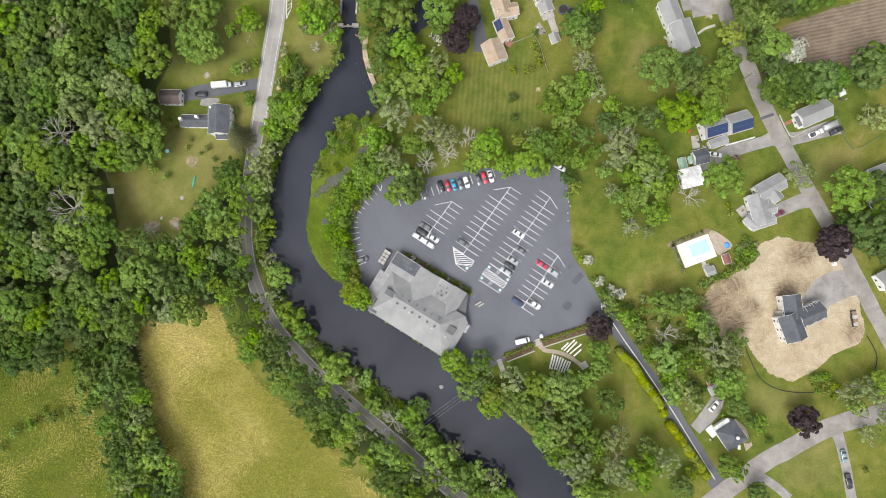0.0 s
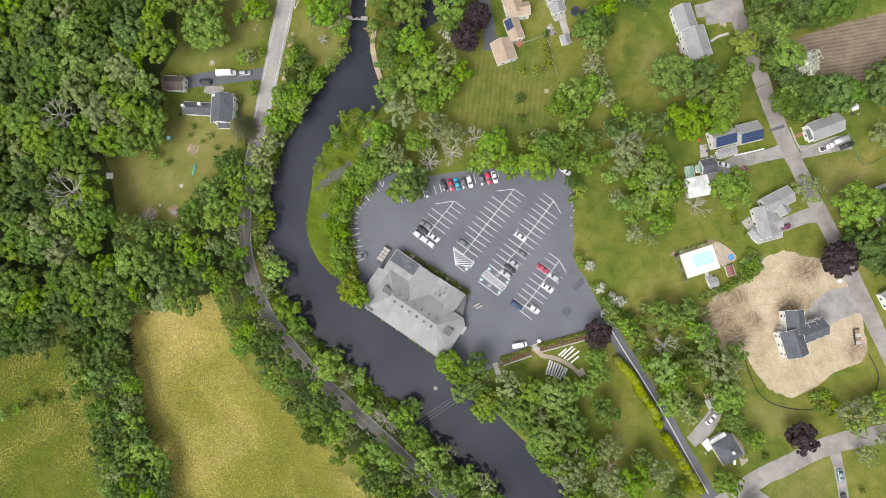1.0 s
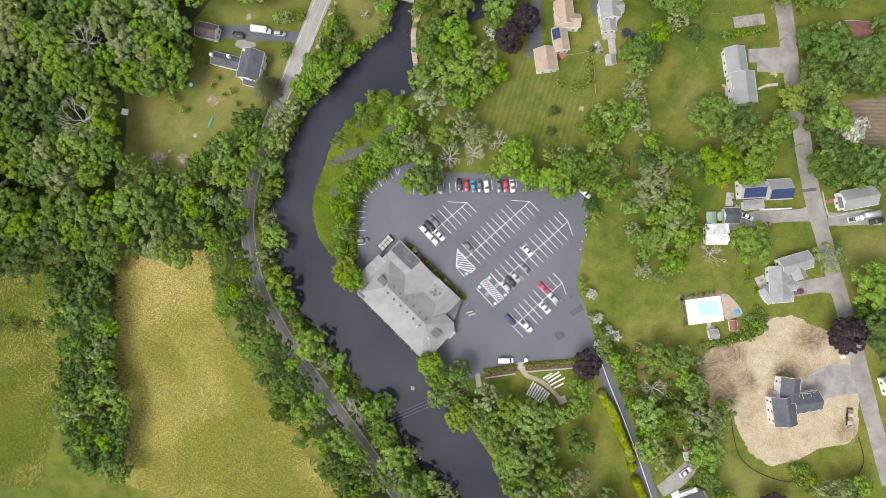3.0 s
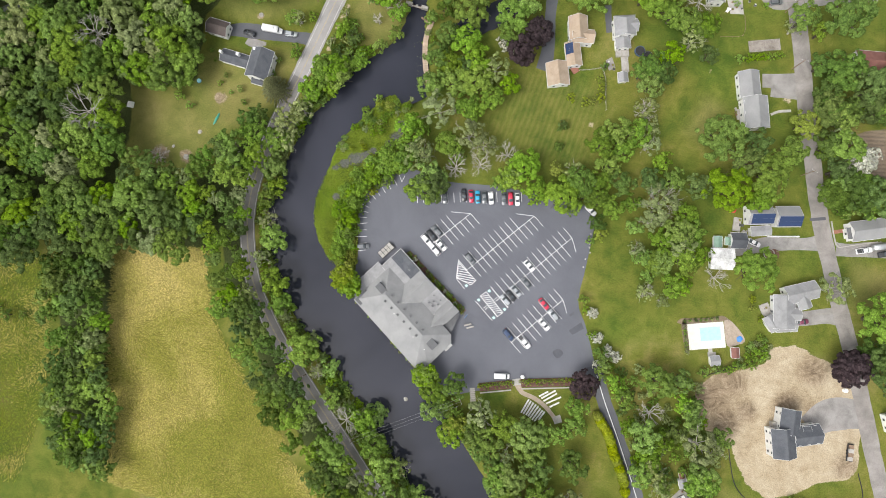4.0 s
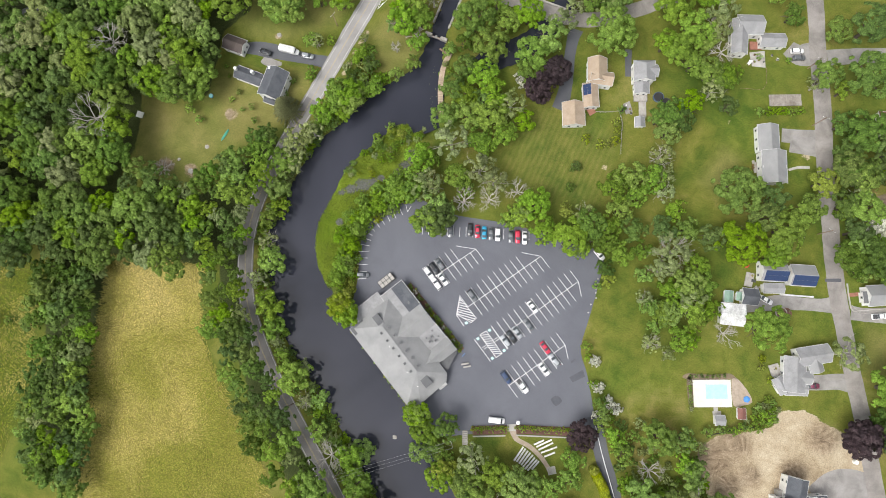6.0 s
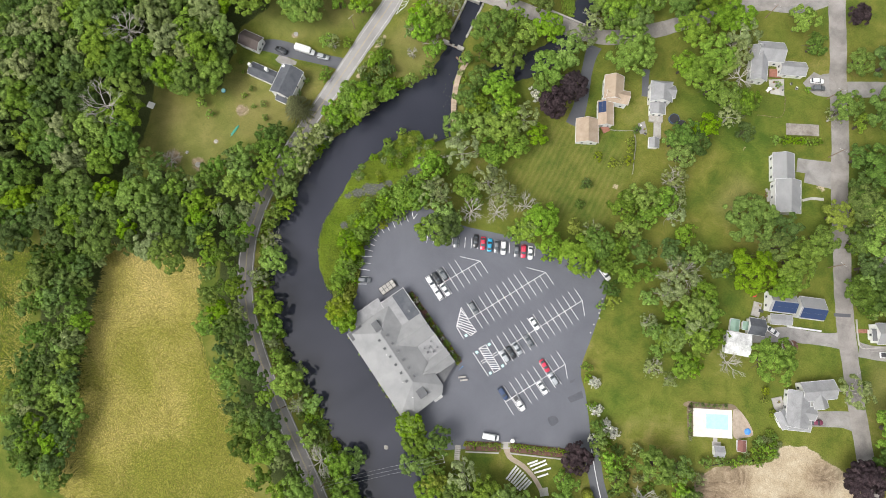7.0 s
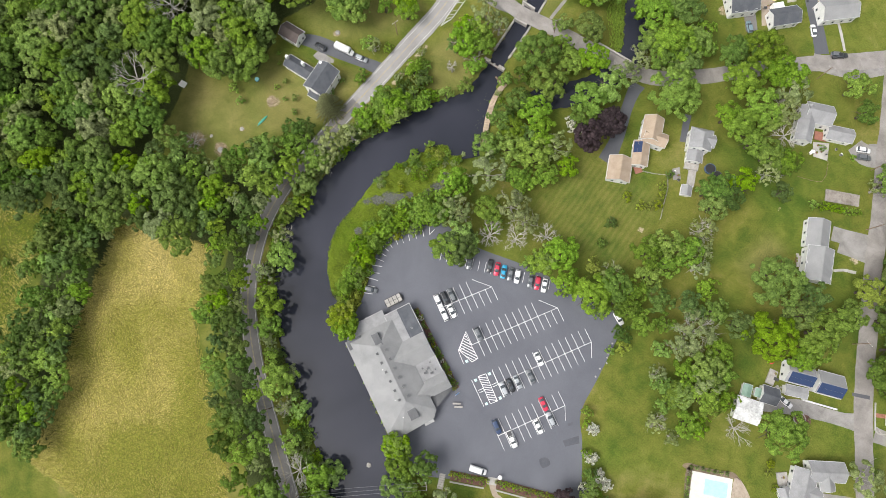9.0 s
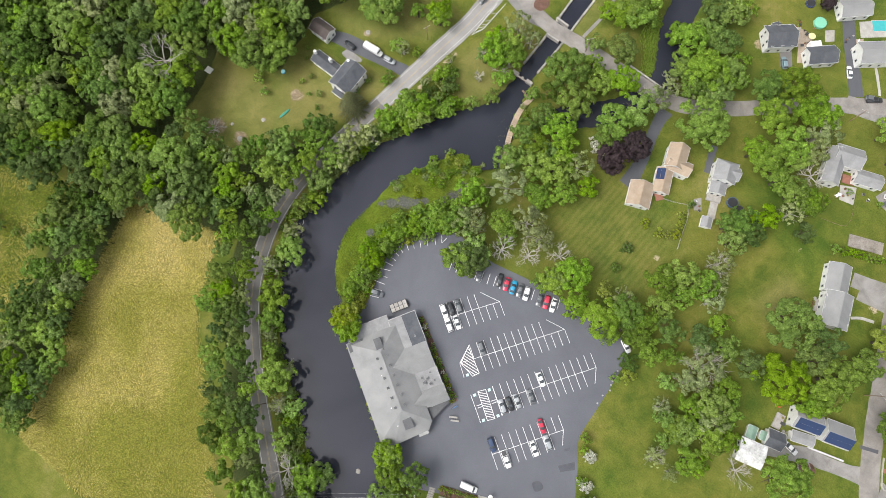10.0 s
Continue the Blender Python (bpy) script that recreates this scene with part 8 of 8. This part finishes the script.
fence([(35.6, 83.9), (38.0, 80.2), (39.5, 74.6), (41.2, 69.0)], "weathered split-rail fence between the gardens", DECKWOOD)
fence([(27.9, 80.8), (31.3, 81.9), (35.6, 83.9)], "weathered split-rail fence behind the house", DECKWOOD)
fence([(150.4, 51.1), (156.3, 38.8), (166.3, 43.5)], "green wire fence along the field", plain("fence_green", (0.12, 0.22, 0.14), 0.6), 1.2, 3.0)
fence([(74.2, 107.1), (81.9, 109.7), (81.4, 115.0), (80.5, 117.4)], "low timber fence round a vegetable plot", TIMBER, 0.7, 2.0, 1)

# silt barrier round the building plot
SILT = spline([(99.6, -14.5), (105.9, -10.3), (114.5, -5.5)], 1.5), spline([(114.2, -35.0), (116.6, -41.4), (120.1, -48.0), (126.2, -51.8), (135.4, -53.1), (142.7, -52.3)], 1.5), spline([(142.3, 4.3), (148.5, 4.3), (152.3, -0.7)], 1.5), spline([(159.4, -31.5), (162.8, -38.8), (161.9, -45.1)], 1.5)
for c_ in SILT:
    bm_ = bmesh.new()
    rings_ = []
    for (ax, ay), (sx, sy) in zip(c_, sides(c_)):
        rings_.append([bm_.verts.new((ax + sx * 0.16 * math.cos(t), ay + sy * 0.16 * math.cos(t), 0.14 + 0.16 * math.sin(t))) for t in (0.9 * k for k in range(7))])
    for p_, q_ in zip(rings_, rings_[1:]):
        for k_ in range(7):
            bm_.faces.new((p_[k_], p_[(k_ + 1) % 7], q_[(k_ + 1) % 7], q_[k_]))
    me_ = bpy.data.meshes.new("silt_barrier")
    bm_.to_mesh(me_)
    bm_.free()
    me_.materials.append(BLACKRUBBER)
    tagged(new("silt_barrier", me_), "black silt sock laid round the building plot", "silt barrier", "silt barriers")
sk = tagged(empty("lumber_trailer", pose(*(154.7, -25.3), 0.02, 0, 0, 98)), "dark flat trailer stacked with pale building boards", "trailer")
part("bed", boxes((-3.0, 3.0, -1.1, 1.1, 0.5, 0.7)), BLACKRUBBER, sk)
for i_ in range(4):
    part("board_stack", boxes((-2.8 + 1.4 * i_, -1.5 + 1.4 * i_, -0.85, 0.75, 0.7, 1.1 + 0.15 * (i_ % 3))), CONCRETE if i_ % 2 == 0 else TIMBER, sk)
for s_ in (-1.0, 1.0):
    for x_ in (-0.5, 0.5):
        shared("wheel", WHEEL, sk, pose(x_, s_, 0.34))
tank = tagged(empty("water_tank", pose(*(148.1, -5.0), 0.0)), "round white plastic tank at the plot's edge", "tank")
bm_ = bmesh.new()
bmesh.ops.create_cone(bm_, cap_ends=True, segments=20, radius1=0.8, radius2=0.7, depth=1.2, matrix=Matrix.Translation((0, 0, 0.6)))
part("barrel", bm_, WHITEPLASTIC, tank)
part("lid", boxes((-0.25, 0.25, -0.25, 0.25, 1.2, 1.3)), WHITEPLASTIC, tank)

# ---- dam, canal walls, bridge, boardwalk ----
dam = tagged(empty("dam", pose(0, 0, 0)), "small stone dam with a timber gate across the canal", "dam")
DA, DB = Vector((-41.4, 88.5)), Vector((-32.8, 88.4))
du = (DB - DA).normalized()
dm = Matrix.Translation((DA.x, DA.y, 0)) @ Matrix.Rotation(math.atan2(du.y, du.x), 4, "Z")
DL = (DB - DA).length
for d_, n_, m_ in (((0, DL * 0.30, -0.6, 0.6, -2.5, 0.5), "abutment", STONE), ((DL * 0.70, DL, -0.6, 0.6, -2.5, 0.5), "abutment", STONE), ((DL * 0.3, DL * 0.7, -0.25, 0.25, -2.5, -0.55), "sluice_gate", TIMBER), ((DL * 0.28, DL * 0.72, -0.75, -0.35, 0.2, 0.35), "walkway", DECKWOOD), ((DL * 0.46, DL * 0.54, -0.3, 0.3, -2.4, 0.3), "pier", STONE)):
    part(n_, boxes(d_), m_, dam).matrix_basis = dm
for side_ in (-1, 1):
    root_ = tagged(empty("canal_wall", pose(0, 0, 0)), "low dry-stone wall lining the canal", "wall", "canal walls")
    c_ = spline([tuple(q) for q in CANAL[::4]], 1.3)
    n2_ = sides(c_)
    for i_, (q, n) in enumerate(zip(c_, n2_)):
        if 3 < i_ < 60:
            p_ = q[:2] + n * side_ * (q[2] / 2 + 0.5)
            part("stone", boxes((-0.6, 0.6, -0.35, 0.35, -1.6, -0.02 + 0.08 * math.sin(i_ * 1.9))), STONE, root_).matrix_basis = pose(p_[0], p_[1], 0, 0, 0, math.degrees(math.atan2(n[1], n[0])) + 90)
bw = tagged(empty("boardwalk", pose(0, 0, 0)), "curving tan timber boardwalk along the riverbank", "boardwalk")
BWL = spline([(-29.9, 83.8), (-30.3, 78.1), (-29.0, 71.6), (-26.8, 65.5), (-24.4, 61.1)], 0.42)
bn_ = sides(BWL)
PLANK = bpy.data.meshes.new("plank")
boxes((-0.19, 0.19, -0.95, 0.95, -0.06, 0.06)).to_mesh(PLANK)
PLANK.materials.append(surface("boardwalk_plank", (0.33, 0.25, 0.175), (0.50, 0.40, 0.30), 0.8, 6.0, 0.9, 0.3, 0.01, 0, 0.35))
for q, n in zip(BWL, bn_):
    shared("plank", PLANK, bw, pose(q[0], q[1], 0.35, 0, 0, math.degrees(math.atan2(n[1], n[0])) - 90))
for i_ in range(0, len(BWL), 7):
    q, n = BWL[i_], bn_[i_]
    for s_ in (-0.9, 0.9):
        part("post", boxes((-0.07, 0.07, -0.07, 0.07, -2.0, 0.3)), TIMBER, bw).matrix_basis = pose(*(q + n * s_), 0)
fb = tagged(empty("footbridge", pose(0, 0, 0)), "small plank footbridge beside the dam", "footbridge")
part("deck", boxes((-0.6, 3.4, -0.35, 0.35, 0.2, 0.32)), TIMBER, fb).matrix_basis = pose(*(-33.6, 84.2), 0, 0, 0, -20)
# bridge parapets
for line_, w_, text in ((((-10.8, 115.0), (4.5, 114.6)), 0.4, "worn concrete parapet of the stream bridge"), (((-5.1, 109.1), (4.2, 108.7)), 0.4, "worn concrete parapet of the stream bridge"), (((-40.9, 114.9), (-35.6, 114.6)), 0.4, "stone parapet of the canal bridge"), (((-39.9, 107.4), (-34.9, 107.5)), 0.4, "stone parapet of the canal bridge")):
    a_, b_ = Vector(line_[0]), Vector(line_[1])
    root_ = tagged(empty("bridge_parapet", pose(a_.x, a_.y, 0, 0, 0, math.degrees(math.atan2(b_.y - a_.y, b_.x - a_.x)))), text, "parapet", "bridge parapets")
    L_ = (b_ - a_).length
    part("wall", boxes((0, L_, -0.2, 0.2, -2.2, 0.75)), CONCRETE, root_)
    part("coping", boxes((-0.1, L_ + 0.1, -0.28, 0.28, 0.75, 0.86)), CONCRETE, root_)

# ---- poles and wires ----
def pole(at, h=9.5, deg=0, label="wooden utility pole with a crossarm by the road"):
    root = tagged(empty("utility_pole", pose(at[0], at[1], 0, 0, 0, deg)), label, "utility pole", "utility poles")
    bm = bmesh.new()
    tube(bm, (0, 0, -0.5), (0, 0, h), 0.16, 0.11, 8)
    part("post", bm, TIMBER, root)
    part("crossarm", boxes((-1.2, 1.2, -0.06, 0.06, h - 0.6, h - 0.45)), DECKWOOD, root)
    for x in (-1.1, 0, 1.1):
        part("insulator", boxes((x - 0.05, x + 0.05, -0.05, 0.05, h - 0.45, h - 0.25)), WHITEPLASTIC, root)
    return root


P1, P2 = (-13.1, -70.1), (19.2, -46.0)
pole(P1, 10, -50)
pole(P2, 10, -50)
for q_, d_ in (((115.0, 65.1), -20), ((102.2, 102.4), 0), ((94.7, 122.6), 0), ((105.8, 59.5), 0), ((149.0, 7.5), 30), ((-36.7, -54.4), 40), ((-73.5, 79.8), 70), ((153.1, -60.3), 20), ((-24.9, 110.3), 50), ((64.0, 143.5), 0)):
    pole(q_, 9.0, d_)
for k_ in (-1.1, 0.0, 1.1):
    bm_ = bmesh.new()
    a_, b_ = Vector((P1[0] + k_ * 0.64, P1[1] - k_ * 0.77, 9.7)), Vector((P2[0] + k_ * 0.64, P2[1] - k_ * 0.77, 9.7))
    prev = a_
    for i_ in range(1, 25):
        t_ = i_ / 24
        q = a_.lerp(b_, t_) - Vector((0, 0, 4 * 1.1 * t_ * (1 - t_)))
        tube(bm_, prev, q, 0.022, 0.022, 4)
        prev = q
    me_ = bpy.data.meshes.new("power_line")
    bm_.to_mesh(me_)
    bm_.free()
    me_.materials.append(STEEL)
    tagged(new("power_line", me_), "grey overhead power line sagging across the river", "cable", "power lines")

# ---- yards ----
def round_thing(name, at, r, h, rim, top, label, category):
    root = tagged(empty(name, pose(at[0], at[1], 0.0)), label, category)
    bm = bmesh.new()
    bmesh.ops.create_cone(bm, cap_ends=True, segments=28, radius1=r, radius2=r, depth=h, matrix=Matrix.Translation((0, 0, h / 2)))
    part("rim", bm, rim, root)
    bm = bmesh.new()
    bmesh.ops.create_cone(bm, cap_ends=True, segments=28, radius1=r * 0.88, radius2=r * 0.88, depth=0.05, matrix=Matrix.Translation((0, 0, h + 0.01)))
    part("surface", bm, top, root)
    for i in range(6):
        t = i * 1.0472
        bm = bmesh.new()
        tube(bm, (r * math.cos(t), r * math.sin(t), 0), (r * math.cos(t), r * math.sin(t), h + 0.1), 0.05, 0.05, 5)
        part("leg", bm, STEEL, root)


round_thing("trampoline", (47.3, 93.8), 1.9, 0.8, plain("trampoline_blue", (0.05, 0.09, 0.17), 0.6), BLACKRUBBER, "round black trampoline with a blue edge", "trampoline")
round_thing("trampoline", (29.7, 174.6), 1.7, 0.8, plain("trampoline_navy", (0.04, 0.06, 0.14), 0.6), BLACKRUBBER, "round black trampoline on the lawn", "trampoline")
round_thing("paddling_pool", (36.4, 169.7), 2.2, 0.9, POOLGREEN, POOLGREEN, "round above-ground pool under a green cover", "pool")
round_thing("paddling_pool", (-107.8, 38.3), 0.8, 0.5, plain("tub_blue", (0.08, 0.35, 0.6), 0.4), AQUA, "small round blue tub under the trees", "tub")
round_thing("trampoline", (50.5, 92.8), 1.7, 0.8, DARKMETAL, BLACKRUBBER, "round dark trampoline behind the house", "trampoline")
tagged(slab("pavement_patio", [(47.5, 178.9), (56.4, 186.6), (59.8, 180.6), (51.1, 173.7)], 0.05, 0.2, CONCRETE), "pale concrete surround of a garden pool", "patio", kind="structure")
p2 = tagged(empty("swimming_pool", pose(*(54.5, 182.1), 0.0, 0, 0, math.degrees(math.atan2(*(Vector((57.7, 184.4)) - Vector((52.1, 180.2))).yx)))), "rectangular turquoise garden pool with pale edging", "pool")
part("water", boxes((-3.0, 6.0, -2.0, 2.0, 0.0, 0.07)), pool_water("pool_water_turquoise", (0.06, 0.42, 0.44)), p2)
for d_ in ((-3.3, 6.3, 2.0, 2.3, 0, 0.12), (-3.3, 6.3, -2.3, -2.0, 0, 0.12), (-3.3, -3.0, -2.0, 2.0, 0, 0.12)):
    part("coping", boxes(d_), CONCRETE, p2)
cv = tagged(empty("canoe", pose(*(-97.0, 26.3), 0.0, 0, 0, 80)), "upturned green canoe on the lawn", "canoe")
part("hull", loft([(-2.6, 0.03, 0.0, 0.12), (-1.8, 0.34, 0.0, 0.34), (0, 0.48, 0.0, 0.42), (1.8, 0.34, 0.0, 0.34), (2.6, 0.03, 0.0, 0.12)], 10), TEAL, cv)
part("keel", boxes((-2.4, 2.4, -0.03, 0.03, 0.36, 0.45)), TEAL, cv)
lid_ = tagged(empty("well_cover", pose(*(-129.9, 22.5), 0.0, 0, 0, 3)), "square white well cover on the lawn", "well cover")
part("curb", boxes((-1.15, 1.15, -1.0, 1.0, 0, 0.45)), CONCRETE, lid_)
part("lid", boxes((-1.3, 1.3, -1.15, 1.15, 0.45, 0.6)), WHITEPLASTIC, lid_)
for q_, r_ in (((-92.9, 69.1), 0.9), ((-101.6, 19.8), 0.7), ((-109.5, 11.9), 0.6), ((-103.6, 9.4), 1.1), ((86.4, 82.6), 0.5), ((0.5, -52.6), 0.8)):
    bm_ = bmesh.new()
    bmesh.ops.create_icosphere(bm_, subdivisions=2, radius=r_)
    for v_ in bm_.verts:
        v_.co *= 1 + 0.3 * noise.noise(v_.co * 1.5 + Vector((r_ * 9, 0, 0)))
        v_.co.z *= 0.35
    me_ = bpy.data.meshes.new("rock")
    bm_.to_mesh(me_)
    bm_.free()
    me_.materials.append(STONE)
    ob_ = new("rock", me_)
    ob_.matrix_basis = pose(*q_, max(float(ground_z(*q_)), -0.9) + 0.1)
    tagged(ob_, "pale rounded rock lying in the open", "rock", "rocks")
tagged(slab("pavement_foundation", [(84.4, 108.3), (95.1, 112.3), (96.6, 108.4), (85.9, 104.3)], 0.25, 0.5, OLDSLAB), "old pale concrete foundation among weeds", "foundation", kind="structure")
CXY = (112.7, 34.7)
tagged(slab("pavement_flower_ring", [(CXY[0] + 2.0 * math.cos(i * 0.3927), CXY[1] + 2.0 * math.sin(i * 0.3927)) for i in range(16)], 0.12, 0.3, MULCH), "round mulched bed with a stone ring", "flower bed", kind="structure")
for q_ in ((111.0, 35.0), (113.3, 34.1), (113.4, 35.9)):
    plant("grey" if q_[0] > 0 else "mid", [(*q_, 0.5)])
# pale crosswalk bar and worn patches on the streets
tagged(slab("pavement_tar_band", [(121.7, 50.9), (127.0, 52.9), (127.4, 51.8), (122.2, 49.9)], 0.066, 0.02, DRIVE), "dark tarred band across the street", "repair patch", kind="structure")
tagged(slab("ground_pond_mud", rounded([(-191.2, 43.9), (-185.1, 48.0), (-179.5, 43.1), (-183.2, 37.3), (-189.3, 37.8)], 1.5), 0.03, 0.2, surface("pond_mud", (0.12, 0.13, 0.12), (0.20, 0.21, 0.20), 0.3, 4.0, 0.6)), "grey mud of a small dried pond in the wood", "pond", kind="structure")

# ---- road markings at the northern junction ----
def mark(a, b, w=0.16, z=0.068, mat=None):
    a, b = Vector(a), Vector(b)
    ob = new("road_mark", STRIPE)
    ob.matrix_basis = Matrix.Translation((a.x, a.y, z)) @ Matrix.Rotation(math.atan2(b.y - a.y, b.x - a.x), 4, "Z") @ Matrix.Diagonal(((b - a).length, w, 1, 1))
    tagged(ob, "white painted road marking", "marking", kind="structure")


for a_, b_ in (((-61.7, 91.1), (-61.9, 106.5)), ((-61.7, 91.1), (-59.8, 95.5)), ((-59.8, 95.5), (-59.3, 108.4)), ((-61.3, 92.9), (-60.5, 94.3)), ((-61.4, 94.8), (-60.0, 96.4)), ((-61.4, 96.5), (-59.9, 97.6)), ((-61.4, 98.2), (-59.9, 99.6)), ((-61.3, 102.3), (-59.5, 103.4))):
    mark(a_, b_)

# ---- yard clutter ----
def garden_chair(x, y, deg, mat):
    r = tagged(empty("garden_chair", pose(x, y, 0.05, 0, 0, deg)), "plastic garden chair on a patio", "chair", "garden chairs")
    part("seat", boxes((-0.27, 0.27, -0.27, 0.27, 0.38, 0.43)), mat, r)
    part("backrest", boxes((-0.27, 0.27, 0.24, 0.29, 0.43, 0.9)), mat, r)
    for sx in (-0.24, 0.24):
        for sy in (-0.24, 0.24):
            part("leg", boxes((sx - 0.025, sx + 0.025, sy - 0.025, sy + 0.025, 0, 0.38)), mat, r)


def garden_table(x, y, deg, mat):
    r = tagged(empty("garden_table", pose(x, y, 0.05, 0, 0, deg)), "garden table on a patio", "table", "garden tables")
    part("tabletop", boxes((-0.8, 0.8, -0.5, 0.5, 0.70, 0.75)), mat, r)
    for sx in (-0.7, 0.7):
        for sy in (-0.4, 0.4):
            part("leg", boxes((sx - 0.03, sx + 0.03, sy - 0.03, sy + 0.03, 0, 0.70)), mat, r)


def storage_bin(x, y, deg, mat, s):
    r = tagged(empty("storage_bin", pose(x, y, 0.02, 0, 0, deg)), "lidded storage bin standing in a yard", "bin", "storage bins")
    part("tub", boxes((-s, s, -s * 0.7, s * 0.7, 0, s * 1.3)), mat, r)
    part("lid", boxes((-s * 1.06, s * 1.06, -s * 0.76, s * 0.76, s * 1.3, s * 1.45)), WHITEPLASTIC if mat is DARKMETAL else DARKMETAL, r)


def planter(x, y, s):
    r = tagged(empty("planter", pose(x, y, 0.02)), "earthenware pot with a small green plant", "planter", "planters")
    bm = bmesh.new()
    bmesh.ops.create_cone(bm, cap_ends=True, segments=12, radius1=s * 0.7, radius2=s, depth=s * 1.3, matrix=Matrix.Translation((0, 0, s * 0.65)))
    part("pot", bm, BRICK, r)
    c = shared("plant", CROWNS[0][2], r, Matrix.Translation((0, 0, s * 0.8)) @ Matrix.Diagonal((s * 0.6, s * 0.6, s * 0.5, 1)))


YARDMATS = [WHITEPLASTIC, DARKMETAL, DECKWOOD, TIMBER, BLUETARP, CONCRETE]
for n_, (spot_, count_, spread_) in enumerate((((34.1, 162.7), 14, 5.0), ((42.3, 156.9), 6, 3.0), ((39.4, 153.3), 5, 2.5), ((49.7, 169.8), 7, 3.0), ((76.7, 119.3), 9, 2.6), ((82.9, 122.3), 4, 2.0), ((41.2, 91.4), 4, 1.6), ((38.0, 86.4), 5, 2.0), ((87.5, 79.8), 4, 1.6), ((115.8, 15.3), 4, 1.8), ((99.2, 41.5), 5, 2.2), ((152.5, 59.6), 5, 2.0), ((104.0, -54.1), 4, 1.6), ((100.8, -69.7), 3, 1.2), ((110.4, -72.7), 3, 1.6))):
    rr = random.Random(n_ * 7 + 3)
    for k_ in range(count_):
        x_, y_ = spot_[0] + rr.uniform(-1, 1) * spread_, spot_[1] + rr.uniform(-1, 1) * spread_
        pick, deg_ = rr.random(), rr.uniform(0, 360)
        if pick < 0.35:
            garden_chair(x_, y_, deg_, rr.choice(YARDMATS[:3]))
        elif pick < 0.5:
            garden_table(x_, y_, deg_, rr.choice(YARDMATS[:3]))
        elif pick < 0.78:
            storage_bin(x_, y_, deg_, rr.choice(YARDMATS), rr.uniform(0.3, 0.6))
        else:
            planter(x_, y_, rr.uniform(0.28, 0.45))
# patios under the clutter
for pts_, m_, text in (([(31.5, 164.1), (36.8, 164.7), (41.5, 154.3), (38.0, 151.7)], GRAVELPATH, "cluttered gravel yard between two houses"), ([(73.2, 121.4), (78.2, 123.9), (80.4, 117.8), (75.6, 116.7)], CONCRETE, "pale paved patio behind the house"),
                      ([(36.2, 87.2), (38.1, 89.1), (40.5, 85.4), (38.4, 83.8)], PAVE, "small gravel patio with a fire pit"), ([(39.5, 168.7), (42.1, 170.8), (44.3, 166.9), (41.8, 164.7)], DECKWOOD, "square weathered timber platform"),
                      ([(50.0, 172.2), (52.1, 173.9), (53.9, 170.8), (51.8, 169.2)], GRAVELPATH, "planted gravel corner by the drive"), ([(110.5, -62.7), (114.2, -66.5), (116.6, -72.6), (114.1, -74.8)], GRAVELPATH, "bare sandy strip beside the small house")):
    tagged(slab("pavement_patio", pts_, 0.045, 0.2, m_), text, "patio", kind="structure")
s_ = house((153.2, 60.7), "small white garden shed by the field", "shed", "shed")
wing(s_, (150.6, 59.4), (152.9, 60.6), 2.4, 2.0, 0.6, "white", windows=False)
s_ = house((102.4, -52.0), "small garden shed with a grey roof beside the drive", "shed", "shed")
wing(s_, (100.9, -50.6), (102.3, -53.5), 2.8, 2.0, 0.7, "grey", windows=False)
s_ = house((101.5, -49.9), "little lean-to with a red roof", "shed", "shed")
wing(s_, (100.3, -48.6), (101.1, -50.5), 2.0, 1.8, 0.4, "red", windows=False)
# street kerb stones at the retaining wall of the drive
fence([(133.0, 45.1), (136.8, 43.6), (143.5, 47.4), (147.7, 49.6)], "low pale stone edging wall beside the drive", CONCRETE, 0.5, 1.2, 1)

# round planted bed beside the drive, brick walk and low garden wall
bed_ = tagged(empty("round_bed", pose(*(111.1, 34.3), 0)), "round stone-edged bed of dark mulch with small plants", "flower bed")
bm_ = bmesh.new()
bmesh.ops.create_cone(bm_, cap_ends=True, segments=20, radius1=1.75, radius2=1.6, depth=0.24, matrix=Matrix.Translation((0, 0, 0.06)))
part("soil", bm_, MULCH, bed_)
for k_ in range(18):
    t_ = 6.2832 * k_ / 18
    part("edging_stone", boxes((-0.16, 0.16, -0.28, 0.28, -0.1, 0.24)), STONE, bed_).matrix_basis = pose(1.85 * math.cos(t_), 1.85 * math.sin(t_), 0, 0, 0, math.degrees(t_))


drive("pavement_brick_walk", [(*(130.6, 48.2), 1.3), (*(132.5, 49.0), 1.3), (*(134.4, 49.9), 1.3)], BRICK, "red brick walk from the street to the house", "path", 0.05)
gw_ = tagged(empty("garden_wall", pose(0, 0, 0)), "low pale concrete wall round the front garden", "wall")
W_ = [(129.3, 51.9), (131.0, 47.8), (132.9, 44.0), (134.1, 43.4), (139.7, 46.1), (146.6, 49.2)]
for (ax, ay), (bx, by) in zip(W_, W_[1:]):
    L_ = math.hypot(bx - ax, by - ay)
    part("wall", boxes((0.0, L_ - 0.02, -0.16, 0.16, -0.2, 0.45)), CONCRETE, gw_).matrix_basis = pose(ax, ay, 0, 0, 0, math.degrees(math.atan2(by - ay, bx - ax)))
